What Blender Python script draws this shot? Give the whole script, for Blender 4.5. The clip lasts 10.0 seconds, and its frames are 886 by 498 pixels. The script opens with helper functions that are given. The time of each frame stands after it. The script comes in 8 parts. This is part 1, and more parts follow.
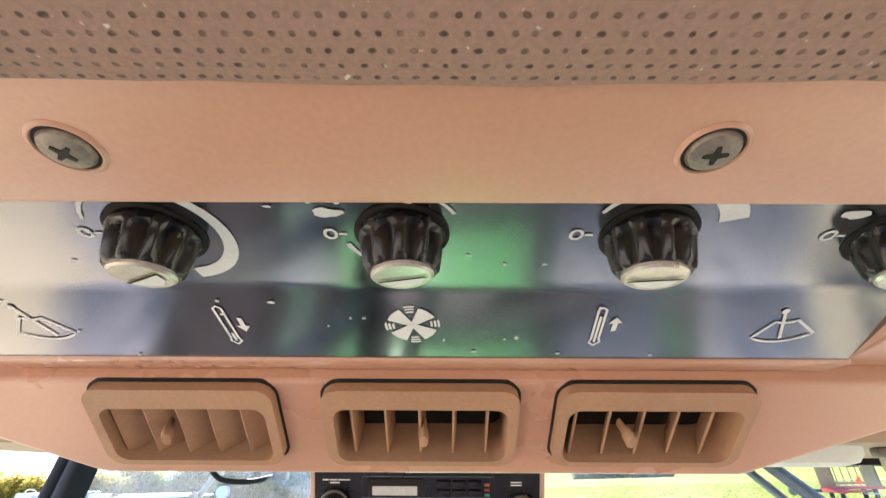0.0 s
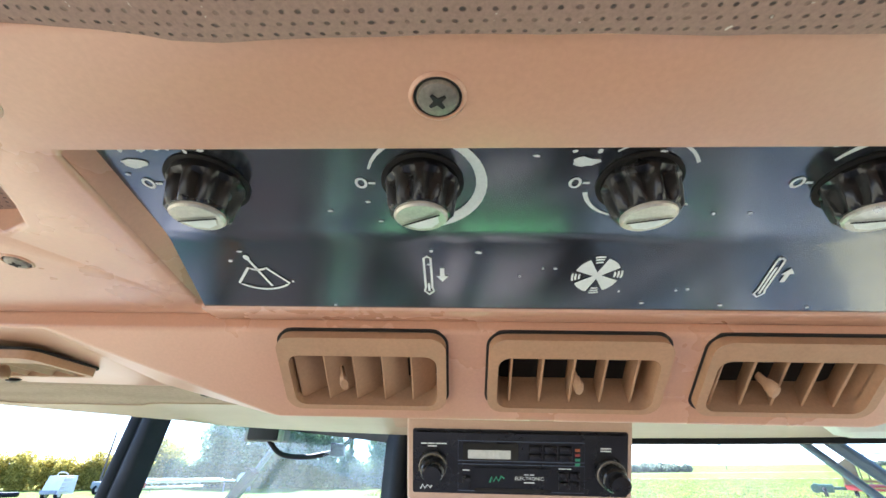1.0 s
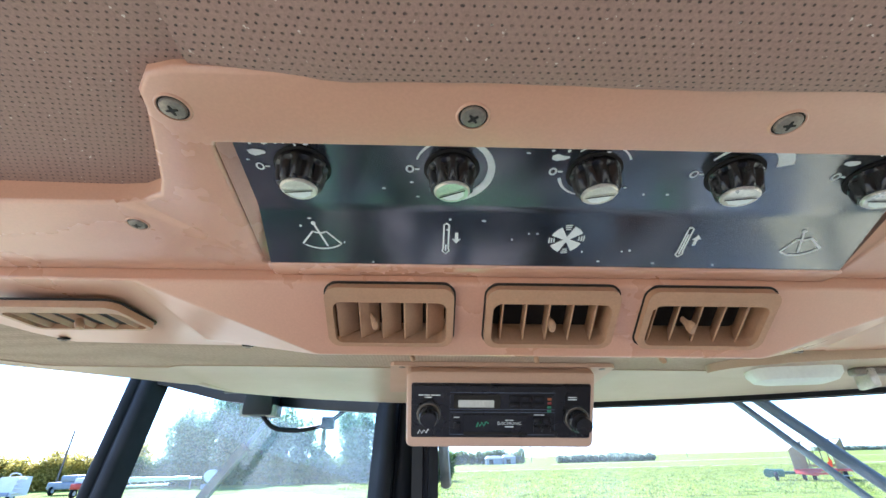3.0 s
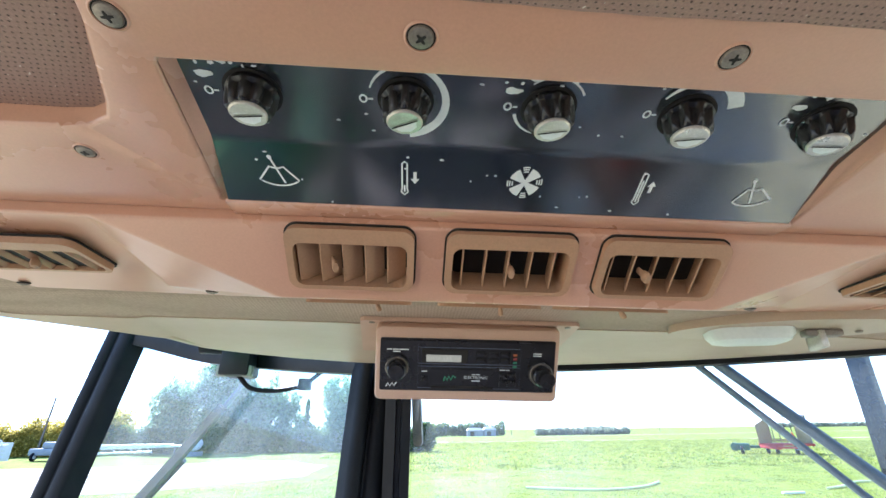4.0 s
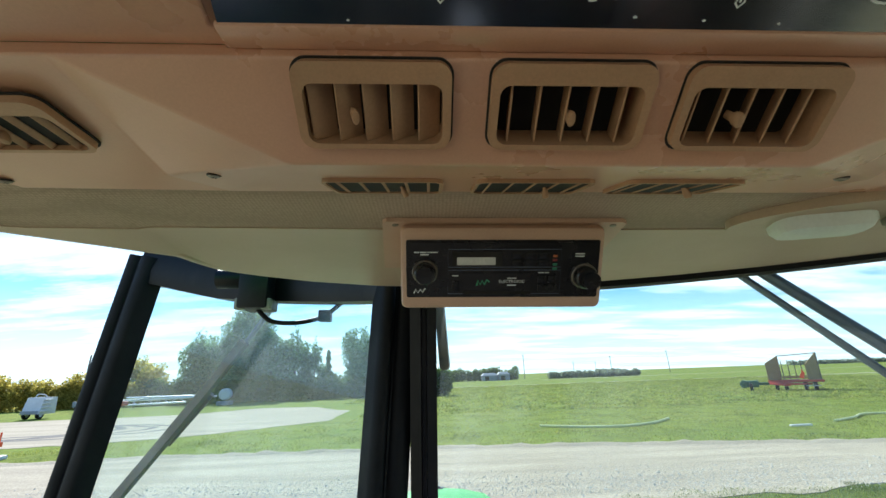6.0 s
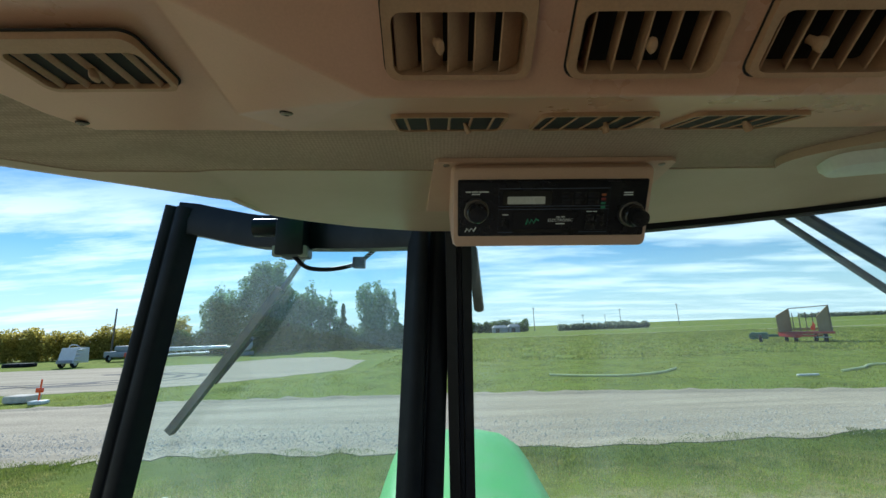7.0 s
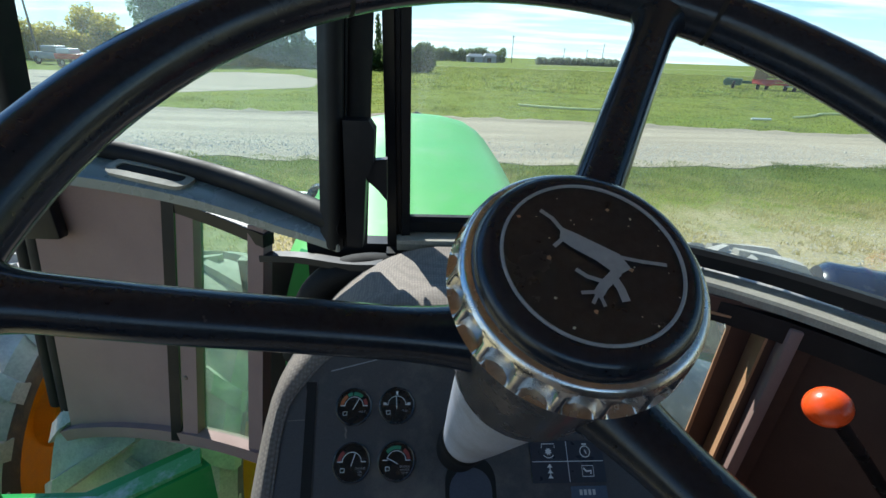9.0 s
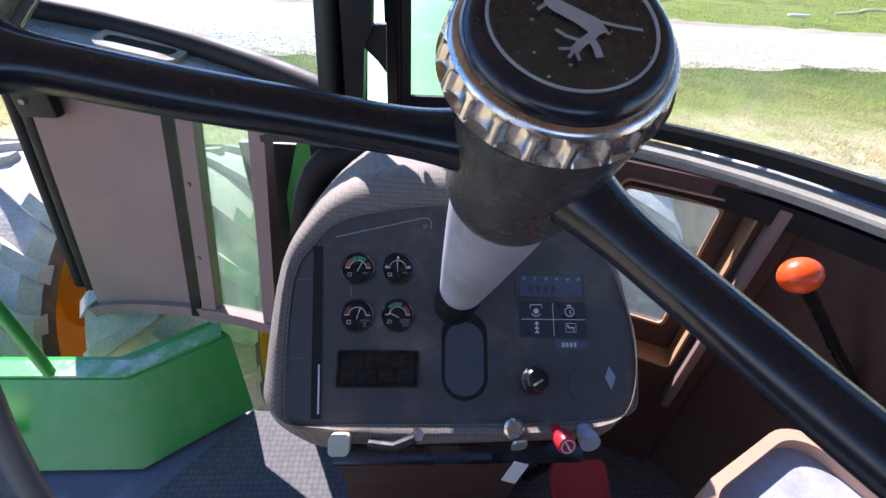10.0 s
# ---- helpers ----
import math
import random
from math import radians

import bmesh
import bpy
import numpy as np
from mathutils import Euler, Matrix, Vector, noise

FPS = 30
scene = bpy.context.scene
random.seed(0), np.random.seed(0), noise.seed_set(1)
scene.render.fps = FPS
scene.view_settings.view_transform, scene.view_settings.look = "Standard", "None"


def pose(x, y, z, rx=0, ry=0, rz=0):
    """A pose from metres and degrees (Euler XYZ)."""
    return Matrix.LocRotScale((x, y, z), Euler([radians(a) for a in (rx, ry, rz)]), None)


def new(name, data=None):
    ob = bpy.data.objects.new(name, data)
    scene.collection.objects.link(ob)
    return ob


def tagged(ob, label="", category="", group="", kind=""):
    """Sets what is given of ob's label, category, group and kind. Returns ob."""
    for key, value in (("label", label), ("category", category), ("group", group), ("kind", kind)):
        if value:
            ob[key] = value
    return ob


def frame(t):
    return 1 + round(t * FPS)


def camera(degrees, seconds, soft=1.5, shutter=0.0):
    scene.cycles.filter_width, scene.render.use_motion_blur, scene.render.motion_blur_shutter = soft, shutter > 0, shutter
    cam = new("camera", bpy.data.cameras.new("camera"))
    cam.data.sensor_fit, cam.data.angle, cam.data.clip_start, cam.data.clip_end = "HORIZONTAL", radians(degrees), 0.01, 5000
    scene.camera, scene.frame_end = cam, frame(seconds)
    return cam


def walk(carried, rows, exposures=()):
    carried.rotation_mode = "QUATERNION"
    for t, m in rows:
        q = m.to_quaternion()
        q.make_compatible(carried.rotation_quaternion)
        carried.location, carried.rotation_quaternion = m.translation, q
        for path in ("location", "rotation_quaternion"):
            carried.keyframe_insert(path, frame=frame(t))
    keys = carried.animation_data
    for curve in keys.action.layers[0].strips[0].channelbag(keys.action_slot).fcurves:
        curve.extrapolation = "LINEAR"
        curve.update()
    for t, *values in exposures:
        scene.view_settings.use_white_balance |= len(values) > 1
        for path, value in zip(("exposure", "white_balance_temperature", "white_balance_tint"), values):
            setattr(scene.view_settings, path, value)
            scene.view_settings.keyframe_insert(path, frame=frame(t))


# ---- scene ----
cam = camera(92.15, 10.0)
ROWS = [
    (0, -0.0000, -0.0000, 2.5000, 0.522, 27.876, -1.362),
    (0.5, -0.0410, -0.0080, 2.4884, 1.455, 26.983, -0.809),
    (1, -0.0672, -0.0104, 2.4806, 2.812, 26.937, -0.288),
    (1.5, -0.0959, -0.0191, 2.4782, 3.575, 26.684, -0.122),
    (2, -0.1117, -0.0350, 2.4729, 3.507, 26.520, 0.026),
    (2.5, -0.1109, -0.0547, 2.4522, 2.684, 27.120, 0.355),
    (3, -0.0868, -0.0628, 2.4391, -1.018, 26.161, -1.405),
    (3.2, -0.0771, -0.0632, 2.4347, -2.082, 25.591, -1.780),
    (4.3, -0.0702, -0.0498, 2.4017, -2.787, 21.521, -0.479),
    (4.5, -0.0713, -0.0452, 2.3854, -2.462, 20.437, -0.276),
    (5, -0.0778, -0.0303, 2.3753, -2.423, 18.734, -0.683),
    (5.2, -0.0768, -0.0196, 2.3759, -2.450, 17.997, -0.787),
    (6.3, -0.1043, 0.0115, 2.3968, -0.682, 15.629, -2.522),
    (6.5, -0.1237, 0.0005, 2.4044, 0.004, 14.519, -2.115),
    (7, -0.1273, -0.0009, 2.3683, 0.592, 10.612, -2.045),
    (7.5, -0.0986, 0.0211, 2.3016, -0.000, 3.928, -1.573),
    (8, -0.0525, 0.0381, 2.2254, -1.211, -4.818, -0.673),
    (8.5, -0.0561, 0.0566, 2.1383, -2.427, -14.768, 0.451),
    (9, -0.0808, 0.0815, 2.0721, -3.374, -24.407, 1.967),
    (9.5, -0.0815, 0.0705, 2.0495, -3.894, -31.950, 3.125),
    (10, -0.0753, 0.0424, 2.0369, -3.442, -36.539, 2.880),
]
# the tractor stands on a slight side slope: its cab leans a little
CAB = Matrix.Translation((0, 0, 2.5)) @ Matrix(((0.999482, -0.019405, 0.025669), (0.019399, 0.999812, 0.000498), (-0.025674, 0.0, 0.99967))).to_4x4() @ Matrix.Translation((0, 0, -2.5))
EXPO = [(0.0, 2.96, 6150, 31), (1.0, 2.92, 5480, 19), (2.0, 2.80, 5350, 14), (3.2, 2.70, 5150, 21), (4.3, 2.50, 5450, 20), (4.6, 2.33, 5550, 22), (5.2, 1.82, 6250, 20), (6.3, 1.1, 5900, 2), (7.0, 0.66, 5800, 1), (7.4, 0.37, 6050, -1), (8.0, 0.3, 6100, -1), (8.7, 0.74, 6250, 1), (9.3, 1.50, 6150, 9), (10.0, 1.98, 6200, 25)]
walk(cam, [(t, pose(x, y, z, 90 + pitch, 0, yaw) @ pose(0, 0, 0, 0, 0, roll)) for t, x, y, z, yaw, pitch, roll in ROWS], EXPO)

# ---- sky and sun ----
SUN_DIR = Vector((-0.345, 0.706, 0.619)).normalized()
world = bpy.data.worlds.new("sky")
scene.world = world
world.use_nodes = True
wn = world.node_tree
wn.nodes.clear()
sky = wn.nodes.new("ShaderNodeTexSky")
sky.sky_type, sky.sun_disc = "NISHITA", False
sky.sun_elevation = math.asin(SUN_DIR.z)
sky.sun_rotation = math.atan2(SUN_DIR.x, SUN_DIR.y)
sky.air_density, sky.dust_density, sky.ozone_density = 1.0, 0.08, 5.0
tc = wn.nodes.new("ShaderNodeTexCoord")
sep = wn.nodes.new("ShaderNodeSeparateXYZ")
wn.links.new(tc.outputs["Generated"], sep.inputs[0])


def wmath(op, a, b=0.0, clamp=False):
    n = wn.nodes.new("ShaderNodeMath")
    n.operation, n.use_clamp = op, clamp
    for k, v in enumerate((a, b)):
        if isinstance(v, (int, float)):
            n.inputs[k].default_value = v
        else:
            wn.links.new(v, n.inputs[k])
    return n.outputs[0]


# flat cloud layer: the direction cast on a plane overhead
zc = wmath("ADD", wmath("MAXIMUM", sep.outputs[2], 0.0), 0.09)
comb = wn.nodes.new("ShaderNodeCombineXYZ")
wn.links.new(wmath("DIVIDE", sep.outputs[0], zc), comb.inputs[0])
wn.links.new(wmath("DIVIDE", sep.outputs[1], zc), comb.inputs[1])
mp = wn.nodes.new("ShaderNodeMapping")
mp.inputs["Scale"].default_value = (0.42, 1.05, 1.0)
mp.inputs["Rotation"].default_value = (0, 0, 0.12)
mp.inputs["Location"].default_value = (2.3, 0.6, 0.0)
wn.links.new(comb.outputs[0], mp.inputs[0])
cn = wn.nodes.new("ShaderNodeTexNoise")
cn.inputs["Scale"].default_value, cn.inputs["Detail"].default_value, cn.inputs["Roughness"].default_value = 1.15, 8.0, 0.62
wn.links.new(mp.outputs[0], cn.inputs["Vector"])
mask = wmath("MULTIPLY", wmath("SUBTRACT", cn.outputs[0], 0.455), 6.0, True)
# the banks lie low; overhead the sky is clearer
mask = wmath("MULTIPLY", mask, wmath("ADD", wmath("MULTIPLY", wmath("SUBTRACT", 0.33, sep.outputs[2]), 8.0, True), 0.10, True))
haze = wmath("MULTIPLY", wmath("MULTIPLY", wmath("SUBTRACT", 0.17, sep.outputs[2]), 6.5, True), 0.78)
deep = wn.nodes.new("ShaderNodeHueSaturation")
deep.inputs["Saturation"].default_value, deep.inputs["Value"].default_value = 1.16, 0.78
wn.links.new(sky.outputs[0], deep.inputs["Color"])
low = wn.nodes.new("ShaderNodeMix")
low.data_type = "RGBA"
wn.links.new(haze, low.inputs[0])
wn.links.new(deep.outputs[0], low.inputs[6])
low.inputs[7].default_value = (4.3, 5.75, 7.0, 1)
mixc = wn.nodes.new("ShaderNodeMix")
mixc.data_type = "RGBA"
wn.links.new(wmath("MULTIPLY", mask, 0.82), mixc.inputs[0])
wn.links.new(low.outputs[2], mixc.inputs[6])
mixc.inputs[7].default_value = (7.2, 8.1, 9.0, 1)
bg = wn.nodes.new("ShaderNodeBackground")
bg.inputs[1].default_value = 0.10
wn.links.new(mixc.outputs[2], bg.inputs[0])
wo = wn.nodes.new("ShaderNodeOutputWorld")
wn.links.new(bg.outputs[0], wo.inputs[0])
sun = new("sun", bpy.data.lights.new("sun", "SUN"))
sun.data.energy, sun.data.angle, sun.data.color = 3.6, radians(0.55), (1.0, 0.955, 0.89)
sun.matrix_world = Matrix.Translation((-8, 6, 20)) @ SUN_DIR.to_track_quat("Z", "Y").to_matrix().to_4x4()


# ---- materials ----
def nodes_of(name):
    m = bpy.data.materials.new(name)
    m.use_nodes = True
    nt = m.node_tree
    return m, nt, nt.nodes["Principled BSDF"]


def noise_node(nt, vec, scale, detail=4.0, rough=0.55):
    n = nt.nodes.new("ShaderNodeTexNoise")
    n.inputs["Scale"].default_value, n.inputs["Detail"].default_value, n.inputs["Roughness"].default_value = scale, detail, rough
    nt.links.new(vec, n.inputs["Vector"])
    return n.outputs[0]


def ramp(nt, fac, lo, hi, a, b):
    n = nt.nodes.new("ShaderNodeMapRange")
    n.inputs[1].default_value, n.inputs[2].default_value, n.inputs[3].default_value, n.inputs[4].default_value = lo, hi, a, b
    nt.links.new(fac, n.inputs[0])
    return n.outputs[0]


def mixcol(nt, fac, a, b, blend="MIX"):
    n = nt.nodes.new("ShaderNodeMix")
    n.data_type, n.blend_type = "RGBA", blend
    for k, v in ((0, fac), (6, a), (7, b)):
        if isinstance(v, (int, float)):
            n.inputs[k].default_value = v
        elif isinstance(v, tuple):
            n.inputs[k].default_value = (*v, 1)
        else:
            nt.links.new(v, n.inputs[k])
    return n.outputs[2]


def bump(nt, bsdf, height, strength, dist=0.001, prior=None):
    b = nt.nodes.new("ShaderNodeBump")
    b.inputs["Strength"].default_value, b.inputs["Distance"].default_value = strength, dist
    nt.links.new(height, b.inputs["Height"])
    if prior is not None:
        nt.links.new(prior, b.inputs["Normal"])
    nt.links.new(b.outputs[0], bsdf.inputs["Normal"])
    return b.outputs[0]


def objcoord(nt):
    return nt.nodes.new("ShaderNodeTexCoord").outputs["Object"]


def surface(name, base, rough=0.5, metal=0.0, grain=300.0, grain_amt=0.08, stain=8.0, stain_amt=0.15, dirt=None, dirt_amt=0.0, dirt_scale=14.0, relief=0.15, relief_dist=0.0006, spec=0.5):
    """A surface with fine grain, broad stains, a little dirt and fine relief."""
    m, nt, b = nodes_of(name)
    v = objcoord(nt)
    fine = noise_node(nt, v, grain, 3.0)
    broad = noise_node(nt, v, stain, 6.0, 0.6)
    col = mixcol(nt, ramp(nt, fine, 0.3, 0.7, 0.0, 1.0), tuple(c * (1 - grain_amt) for c in base), tuple(min(1, c * (1 + grain_amt)) for c in base))
    col = mixcol(nt, ramp(nt, broad, 0.35, 0.7, 0.0, stain_amt), col, tuple(c * 0.45 for c in base))
    if dirt:
        d = noise_node(nt, v, dirt_scale, 8.0, 0.7)
        col = mixcol(nt, ramp(nt, d, 0.5, 0.72, 0.0, dirt_amt), col, dirt)
    nt.links.new(col, b.inputs["Base Color"])
    nt.links.new(ramp(nt, broad, 0.3, 0.7, max(0.02, rough - 0.08), min(1, rough + 0.1)), b.inputs["Roughness"])
    b.inputs["Metallic"].default_value = metal
    b.inputs["Specular IOR Level"].default_value = spec
    if relief:
        bump(nt, b, fine, relief, relief_dist)
    return m


def pane(name, tint=(1, 1, 1), dust=(0.66, 0.74, 0.76), dust_amt=0.05, streak=True):
    """Clear glass, thin: lets light straight through, mirrors at low angles, with dust and wiped streaks."""
    m, nt, b = nodes_of(name)
    nt.nodes.remove(b)
    out = nt.nodes["Material Output"]
    tr, gl, df = nt.nodes.new("ShaderNodeBsdfTransparent"), nt.nodes.new("ShaderNodeBsdfGlossy"), nt.nodes.new("ShaderNodeBsdfDiffuse")
    tr.inputs[0].default_value = (*tint, 1)
    gl.inputs["Roughness"].default_value = 0.02
    df.inputs[0].default_value = (*dust, 1)
    lw = nt.nodes.new("ShaderNodeLayerWeight")
    lw.inputs[0].default_value = 0.5
    pw = nt.nodes.new("ShaderNodeMath")
    pw.operation = "POWER"
    pw.inputs[1].default_value = 4.0
    nt.links.new(lw.outputs["Facing"], pw.inputs[0])
    fr = nt.nodes.new("ShaderNodeMapRange")
    fr.inputs[3].default_value, fr.inputs[4].default_value = 0.03, 0.8
    nt.links.new(pw.outputs[0], fr.inputs[0])
    m1, m2 = nt.nodes.new("ShaderNodeMixShader"), nt.nodes.new("ShaderNodeMixShader")
    nt.links.new(fr.outputs[0], m1.inputs[0])
    nt.links.new(tr.outputs[0], m1.inputs[1])
    nt.links.new(gl.outputs[0], m1.inputs[2])
    v = objcoord(nt)
    mp_ = nt.nodes.new("ShaderNodeMapping")
    mp_.inputs["Scale"].default_value = (9.0, 9.0, 1.1)
    nt.links.new(v, mp_.inputs[0])
    d1 = ramp(nt, noise_node(nt, mp_.outputs[0], 1.5, 4.0, 0.5), 0.30, 0.80, dust_amt * 0.55, dust_amt * 1.7)
    d2 = ramp(nt, noise_node(nt, v, 150.0, 2.0), 0.76, 0.80, 0.0, 0.16 if streak else 0.0)
    mx = nt.nodes.new("ShaderNodeMath")
    mx.operation = "MAXIMUM"
    nt.links.new(d1, mx.inputs[0])
    nt.links.new(d2, mx.inputs[1])
    nt.links.new(mx.outputs[0], m2.inputs[0])
    nt.links.new(m1.outputs[0], m2.inputs[1])
    # dust scatters light both back and through
    tl, m3 = nt.nodes.new("ShaderNodeBsdfTranslucent"), nt.nodes.new("ShaderNodeMixShader")
    tl.inputs[0].default_value = (*dust, 1)
    m3.inputs[0].default_value = 0.6
    nt.links.new(df.outputs[0], m3.inputs[1])
    nt.links.new(tl.outputs[0], m3.inputs[2])
    nt.links.new(m3.outputs[0], m2.inputs[2])
    nt.links.new(m2.outputs[0], out.inputs[0])
    return m


def grid_holes(name, base, hole, pitch, radius, rough=0.75, skew=0.5, depth=0.0008, specks=0.0, u_axis=0, v_axis=1):
    """Vinyl punched with rows of small holes."""
    m, nt, b = nodes_of(name)
    v = objcoord(nt)
    s = nt.nodes.new("ShaderNodeSeparateXYZ")
    nt.links.new(v, s.inputs[0])

    def mt(op, a, c=0.0):
        n = nt.nodes.new("ShaderNodeMath")
        n.operation = op
        for k, q in enumerate((a, c)):
            if isinstance(q, (int, float)):
                n.inputs[k].default_value = q
            else:
                nt.links.new(q, n.inputs[k])
        return n.outputs[0]
    wob = noise_node(nt, v, 160.0, 3.0)
    uu = mt("ADD", mt("DIVIDE", s.outputs[u_axis], pitch), mt("MULTIPLY", wob, 0.9))
    vv = mt("DIVIDE", s.outputs[v_axis], pitch * 0.86)
    row = mt("FLOOR", vv)
    uu = mt("ADD", uu, mt("MULTIPLY", mt("MODULO", mt("ABSOLUTE", row), 2.0), skew))
    du = mt("SUBTRACT", mt("FRACT", uu), 0.5)
    dv = mt("SUBTRACT", mt("FRACT", vv), 0.5)
    r = mt("SQRT", mt("ADD", mt("MULTIPLY", du, du), mt("MULTIPLY", dv, dv)))
    hole_f = mt("MULTIPLY", ramp(nt, r, radius * 0.65, radius * 1.25, 1.0, 0.0), ramp(nt, noise_node(nt, v, 230.0, 2.0), 0.35, 0.6, 0.35, 1.0))
    fine = noise_node(nt, v, 900.0, 3.0)
    broad = noise_node(nt, v, 6.0, 6.0, 0.6)
    col = mixcol(nt, ramp(nt, fine, 0.3, 0.7, 0.0, 1.0), tuple(c * 0.86 for c in base), tuple(c * 1.12 for c in base))
    col = mixcol(nt, ramp(nt, broad, 0.4, 0.75, 0.0, 0.35), col, tuple(c * 0.6 for c in base))
    if specks:
        sp = noise_node(nt, v, 420.0, 2.0)
        col = mixcol(nt, ramp(nt, sp, 0.70, 0.76, 0.0, specks), col, (0.75, 0.66, 0.56))
    col = mixcol(nt, hole_f, col, hole)
    nt.links.new(col, b.inputs["Base Color"])
    b.inputs["Roughness"].default_value = rough
    h = mt("SUBTRACT", mt("MULTIPLY", fine, 0.25), hole_f)
    bump(nt, b, h, 0.6, depth)
    return m


def weave(name, base, pitch, rough=0.85, amt=0.35):
    m, nt, b = nodes_of(name)
    v = objcoord(nt)
    ch = nt.nodes.new("ShaderNodeTexVoronoi")
    ch.inputs["Scale"].default_value = 1.0 / pitch
    ch.inputs["Randomness"].default_value = 0.25
    nt.links.new(v, ch.inputs["Vector"])
    broad = noise_node(nt, v, 9.0, 6.0, 0.6)
    col = mixcol(nt, ramp(nt, ch.outputs["Distance"], 0.1, 0.7, 0.0, amt), base, tuple(c * 0.35 for c in base))
    col = mixcol(nt, ramp(nt, broad, 0.4, 0.75, 0.0, 0.3), col, tuple(c * 0.55 for c in base))
    nt.links.new(col, b.inputs["Base Color"])
    b.inputs["Roughness"].default_value = rough
    inv = ramp(nt, ch.outputs["Distance"], 0.0, 0.8, 1.0, 0.0)
    bump(nt, b, inv, 0.5, 0.0006)
    return m


M_TAN = surface("tan_console_plastic", (0.565, 0.306, 0.196), 0.30, grain=700, grain_amt=0.04, stain=5, stain_amt=0.16, relief=0.04, relief_dist=0.0003, dirt=(0.42, 0.31, 0.2), dirt_amt=0.22, dirt_scale=9, spec=0.75)
M_TAN_DULL = surface("tan_vent_plastic", (0.43, 0.245, 0.135), 0.5, grain=600, grain_amt=0.08, stain=18, stain_amt=0.3, relief=0.15, relief_dist=0.0003, dirt=(0.38, 0.27, 0.16), dirt_amt=0.35, dirt_scale=40)
M_BEIGE = surface("beige_moulded_trim", (0.45, 0.35, 0.24), 0.42, grain=800, grain_amt=0.06, stain=6, stain_amt=0.15, relief=0.15, relief_dist=0.0004)
M_PERF = grid_holes("perforated_brown_vinyl", (0.315, 0.195, 0.150), (0.055, 0.036, 0.030), 0.0031, 0.165, specks=0.75)
M_WOVEN = weave("woven_tan_headliner", (0.49, 0.365, 0.265), 0.0034, 0.85, 0.55)
M_BLACKPANEL = surface("black_control_panel", (0.012, 0.014, 0.016), 0.17, grain=900, grain_amt=0.2, stain=20, stain_amt=0.2, relief=0.03, relief_dist=0.0002, dirt=(0.05, 0.06, 0.06), dirt_amt=0.3, dirt_scale=12, spec=1.0)
M_BLACKPANEL.node_tree.nodes["Principled BSDF"].inputs["Coat Weight"].default_value = 0.8
M_BLACKPANEL.node_tree.nodes["Principled BSDF"].inputs["Coat IOR"].default_value = 1.75
M_BLACKPANEL.node_tree.nodes["Principled BSDF"].inputs["Coat Roughness"].default_value = 0.13
M_BLACKPLAST = surface("black_plastic", (0.011, 0.011, 0.012), 0.25, grain=700, grain_amt=0.15, stain=30, stain_amt=0.2, relief=0.08, relief_dist=0.0003, dirt=(0.05, 0.045, 0.04), dirt_amt=0.15, dirt_scale=90)
M_RUBBER = surface("black_rubber_seal", (0.006, 0.007, 0.009), 0.62, spec=0.22, grain=500, grain_amt=0.2, stain=12, stain_amt=0.2, relief=0.15, relief_dist=0.0005, dirt=(0.05, 0.046, 0.042), dirt_amt=0.08, dirt_scale=18)
M_FRAME = surface("black_painted_frame", (0.007, 0.008, 0.011), 0.42, spec=0.3, grain=500, grain_amt=0.15, stain=10, stain_amt=0.2, relief=0.08, relief_dist=0.0004, dirt=(0.07, 0.066, 0.062), dirt_amt=0.12, dirt_scale=16)
M_WHITE = surface("white_print", (0.72, 0.74, 0.72), 0.55, grain=900, grain_amt=0.05, stain=60, stain_amt=0.12, relief=0.0)
M_SCREW = surface("dull_steel_screw", (0.24, 0.205, 0.165), 0.42, metal=0.45, grain=900, grain_amt=0.2, stain=120, stain_amt=0.4, relief=0.1, relief_dist=0.0002)
# near-black fill: shade of recesses and gaps put into colour, also dark print
M_DARK = surface("shade_black_and_print", (0.01, 0.008, 0.006), 0.8, relief=0.0)
M_SILVER = surface("silver_knob_cap", (0.55, 0.52, 0.45), 0.33, metal=0.55, grain=800, grain_amt=0.12, stain=90, stain_amt=0.35, relief=0.05, relief_dist=0.0002)
M_CHROME = surface("worn_chrome", (0.72, 0.69, 0.66), 0.24, metal=1.0, grain=500, grain_amt=0.12, stain=70, stain_amt=0.4, relief=0.06, relief_dist=0.0003, dirt=(0.20, 0.155, 0.125), dirt_amt=0.50, dirt_scale=60)
M_WHEEL = surface("black_wheel_rim", (0.013, 0.017, 0.026), 0.20, grain=400, grain_amt=0.2, stain=16, stain_amt=0.3, relief=0.05, relief_dist=0.0003, dirt=(0.08, 0.075, 0.075), dirt_amt=0.10, dirt_scale=30, spec=0.5)
M_HUBCAP = surface("black_hub_cap", (0.022, 0.022, 0.024), 0.22, grain=300, grain_amt=0.3, stain=40, stain_amt=0.3, relief=0.08, relief_dist=0.0003, dirt=(0.12, 0.10, 0.07), dirt_amt=0.10, dirt_scale=120)
M_SILVERDIM = surface("dull_silver_emblem", (0.36, 0.36, 0.37), 0.45, metal=0.1, grain=500, stain=60, stain_amt=0.3, relief=0.05)
M_COLUMN = surface("grey_column_cover", (0.35, 0.375, 0.45), 0.55, grain=500, grain_amt=0.12, stain=12, stain_amt=0.35, relief=0.15, relief_dist=0.0005, dirt=(0.19, 0.18, 0.185), dirt_amt=0.6, dirt_scale=25)
M_TRAYTAN = surface("tan_tray_plastic", (0.52, 0.32, 0.22), 0.45, grain=500, grain_amt=0.06, stain=10, stain_amt=0.2, relief=0.1, relief_dist=0.0004)
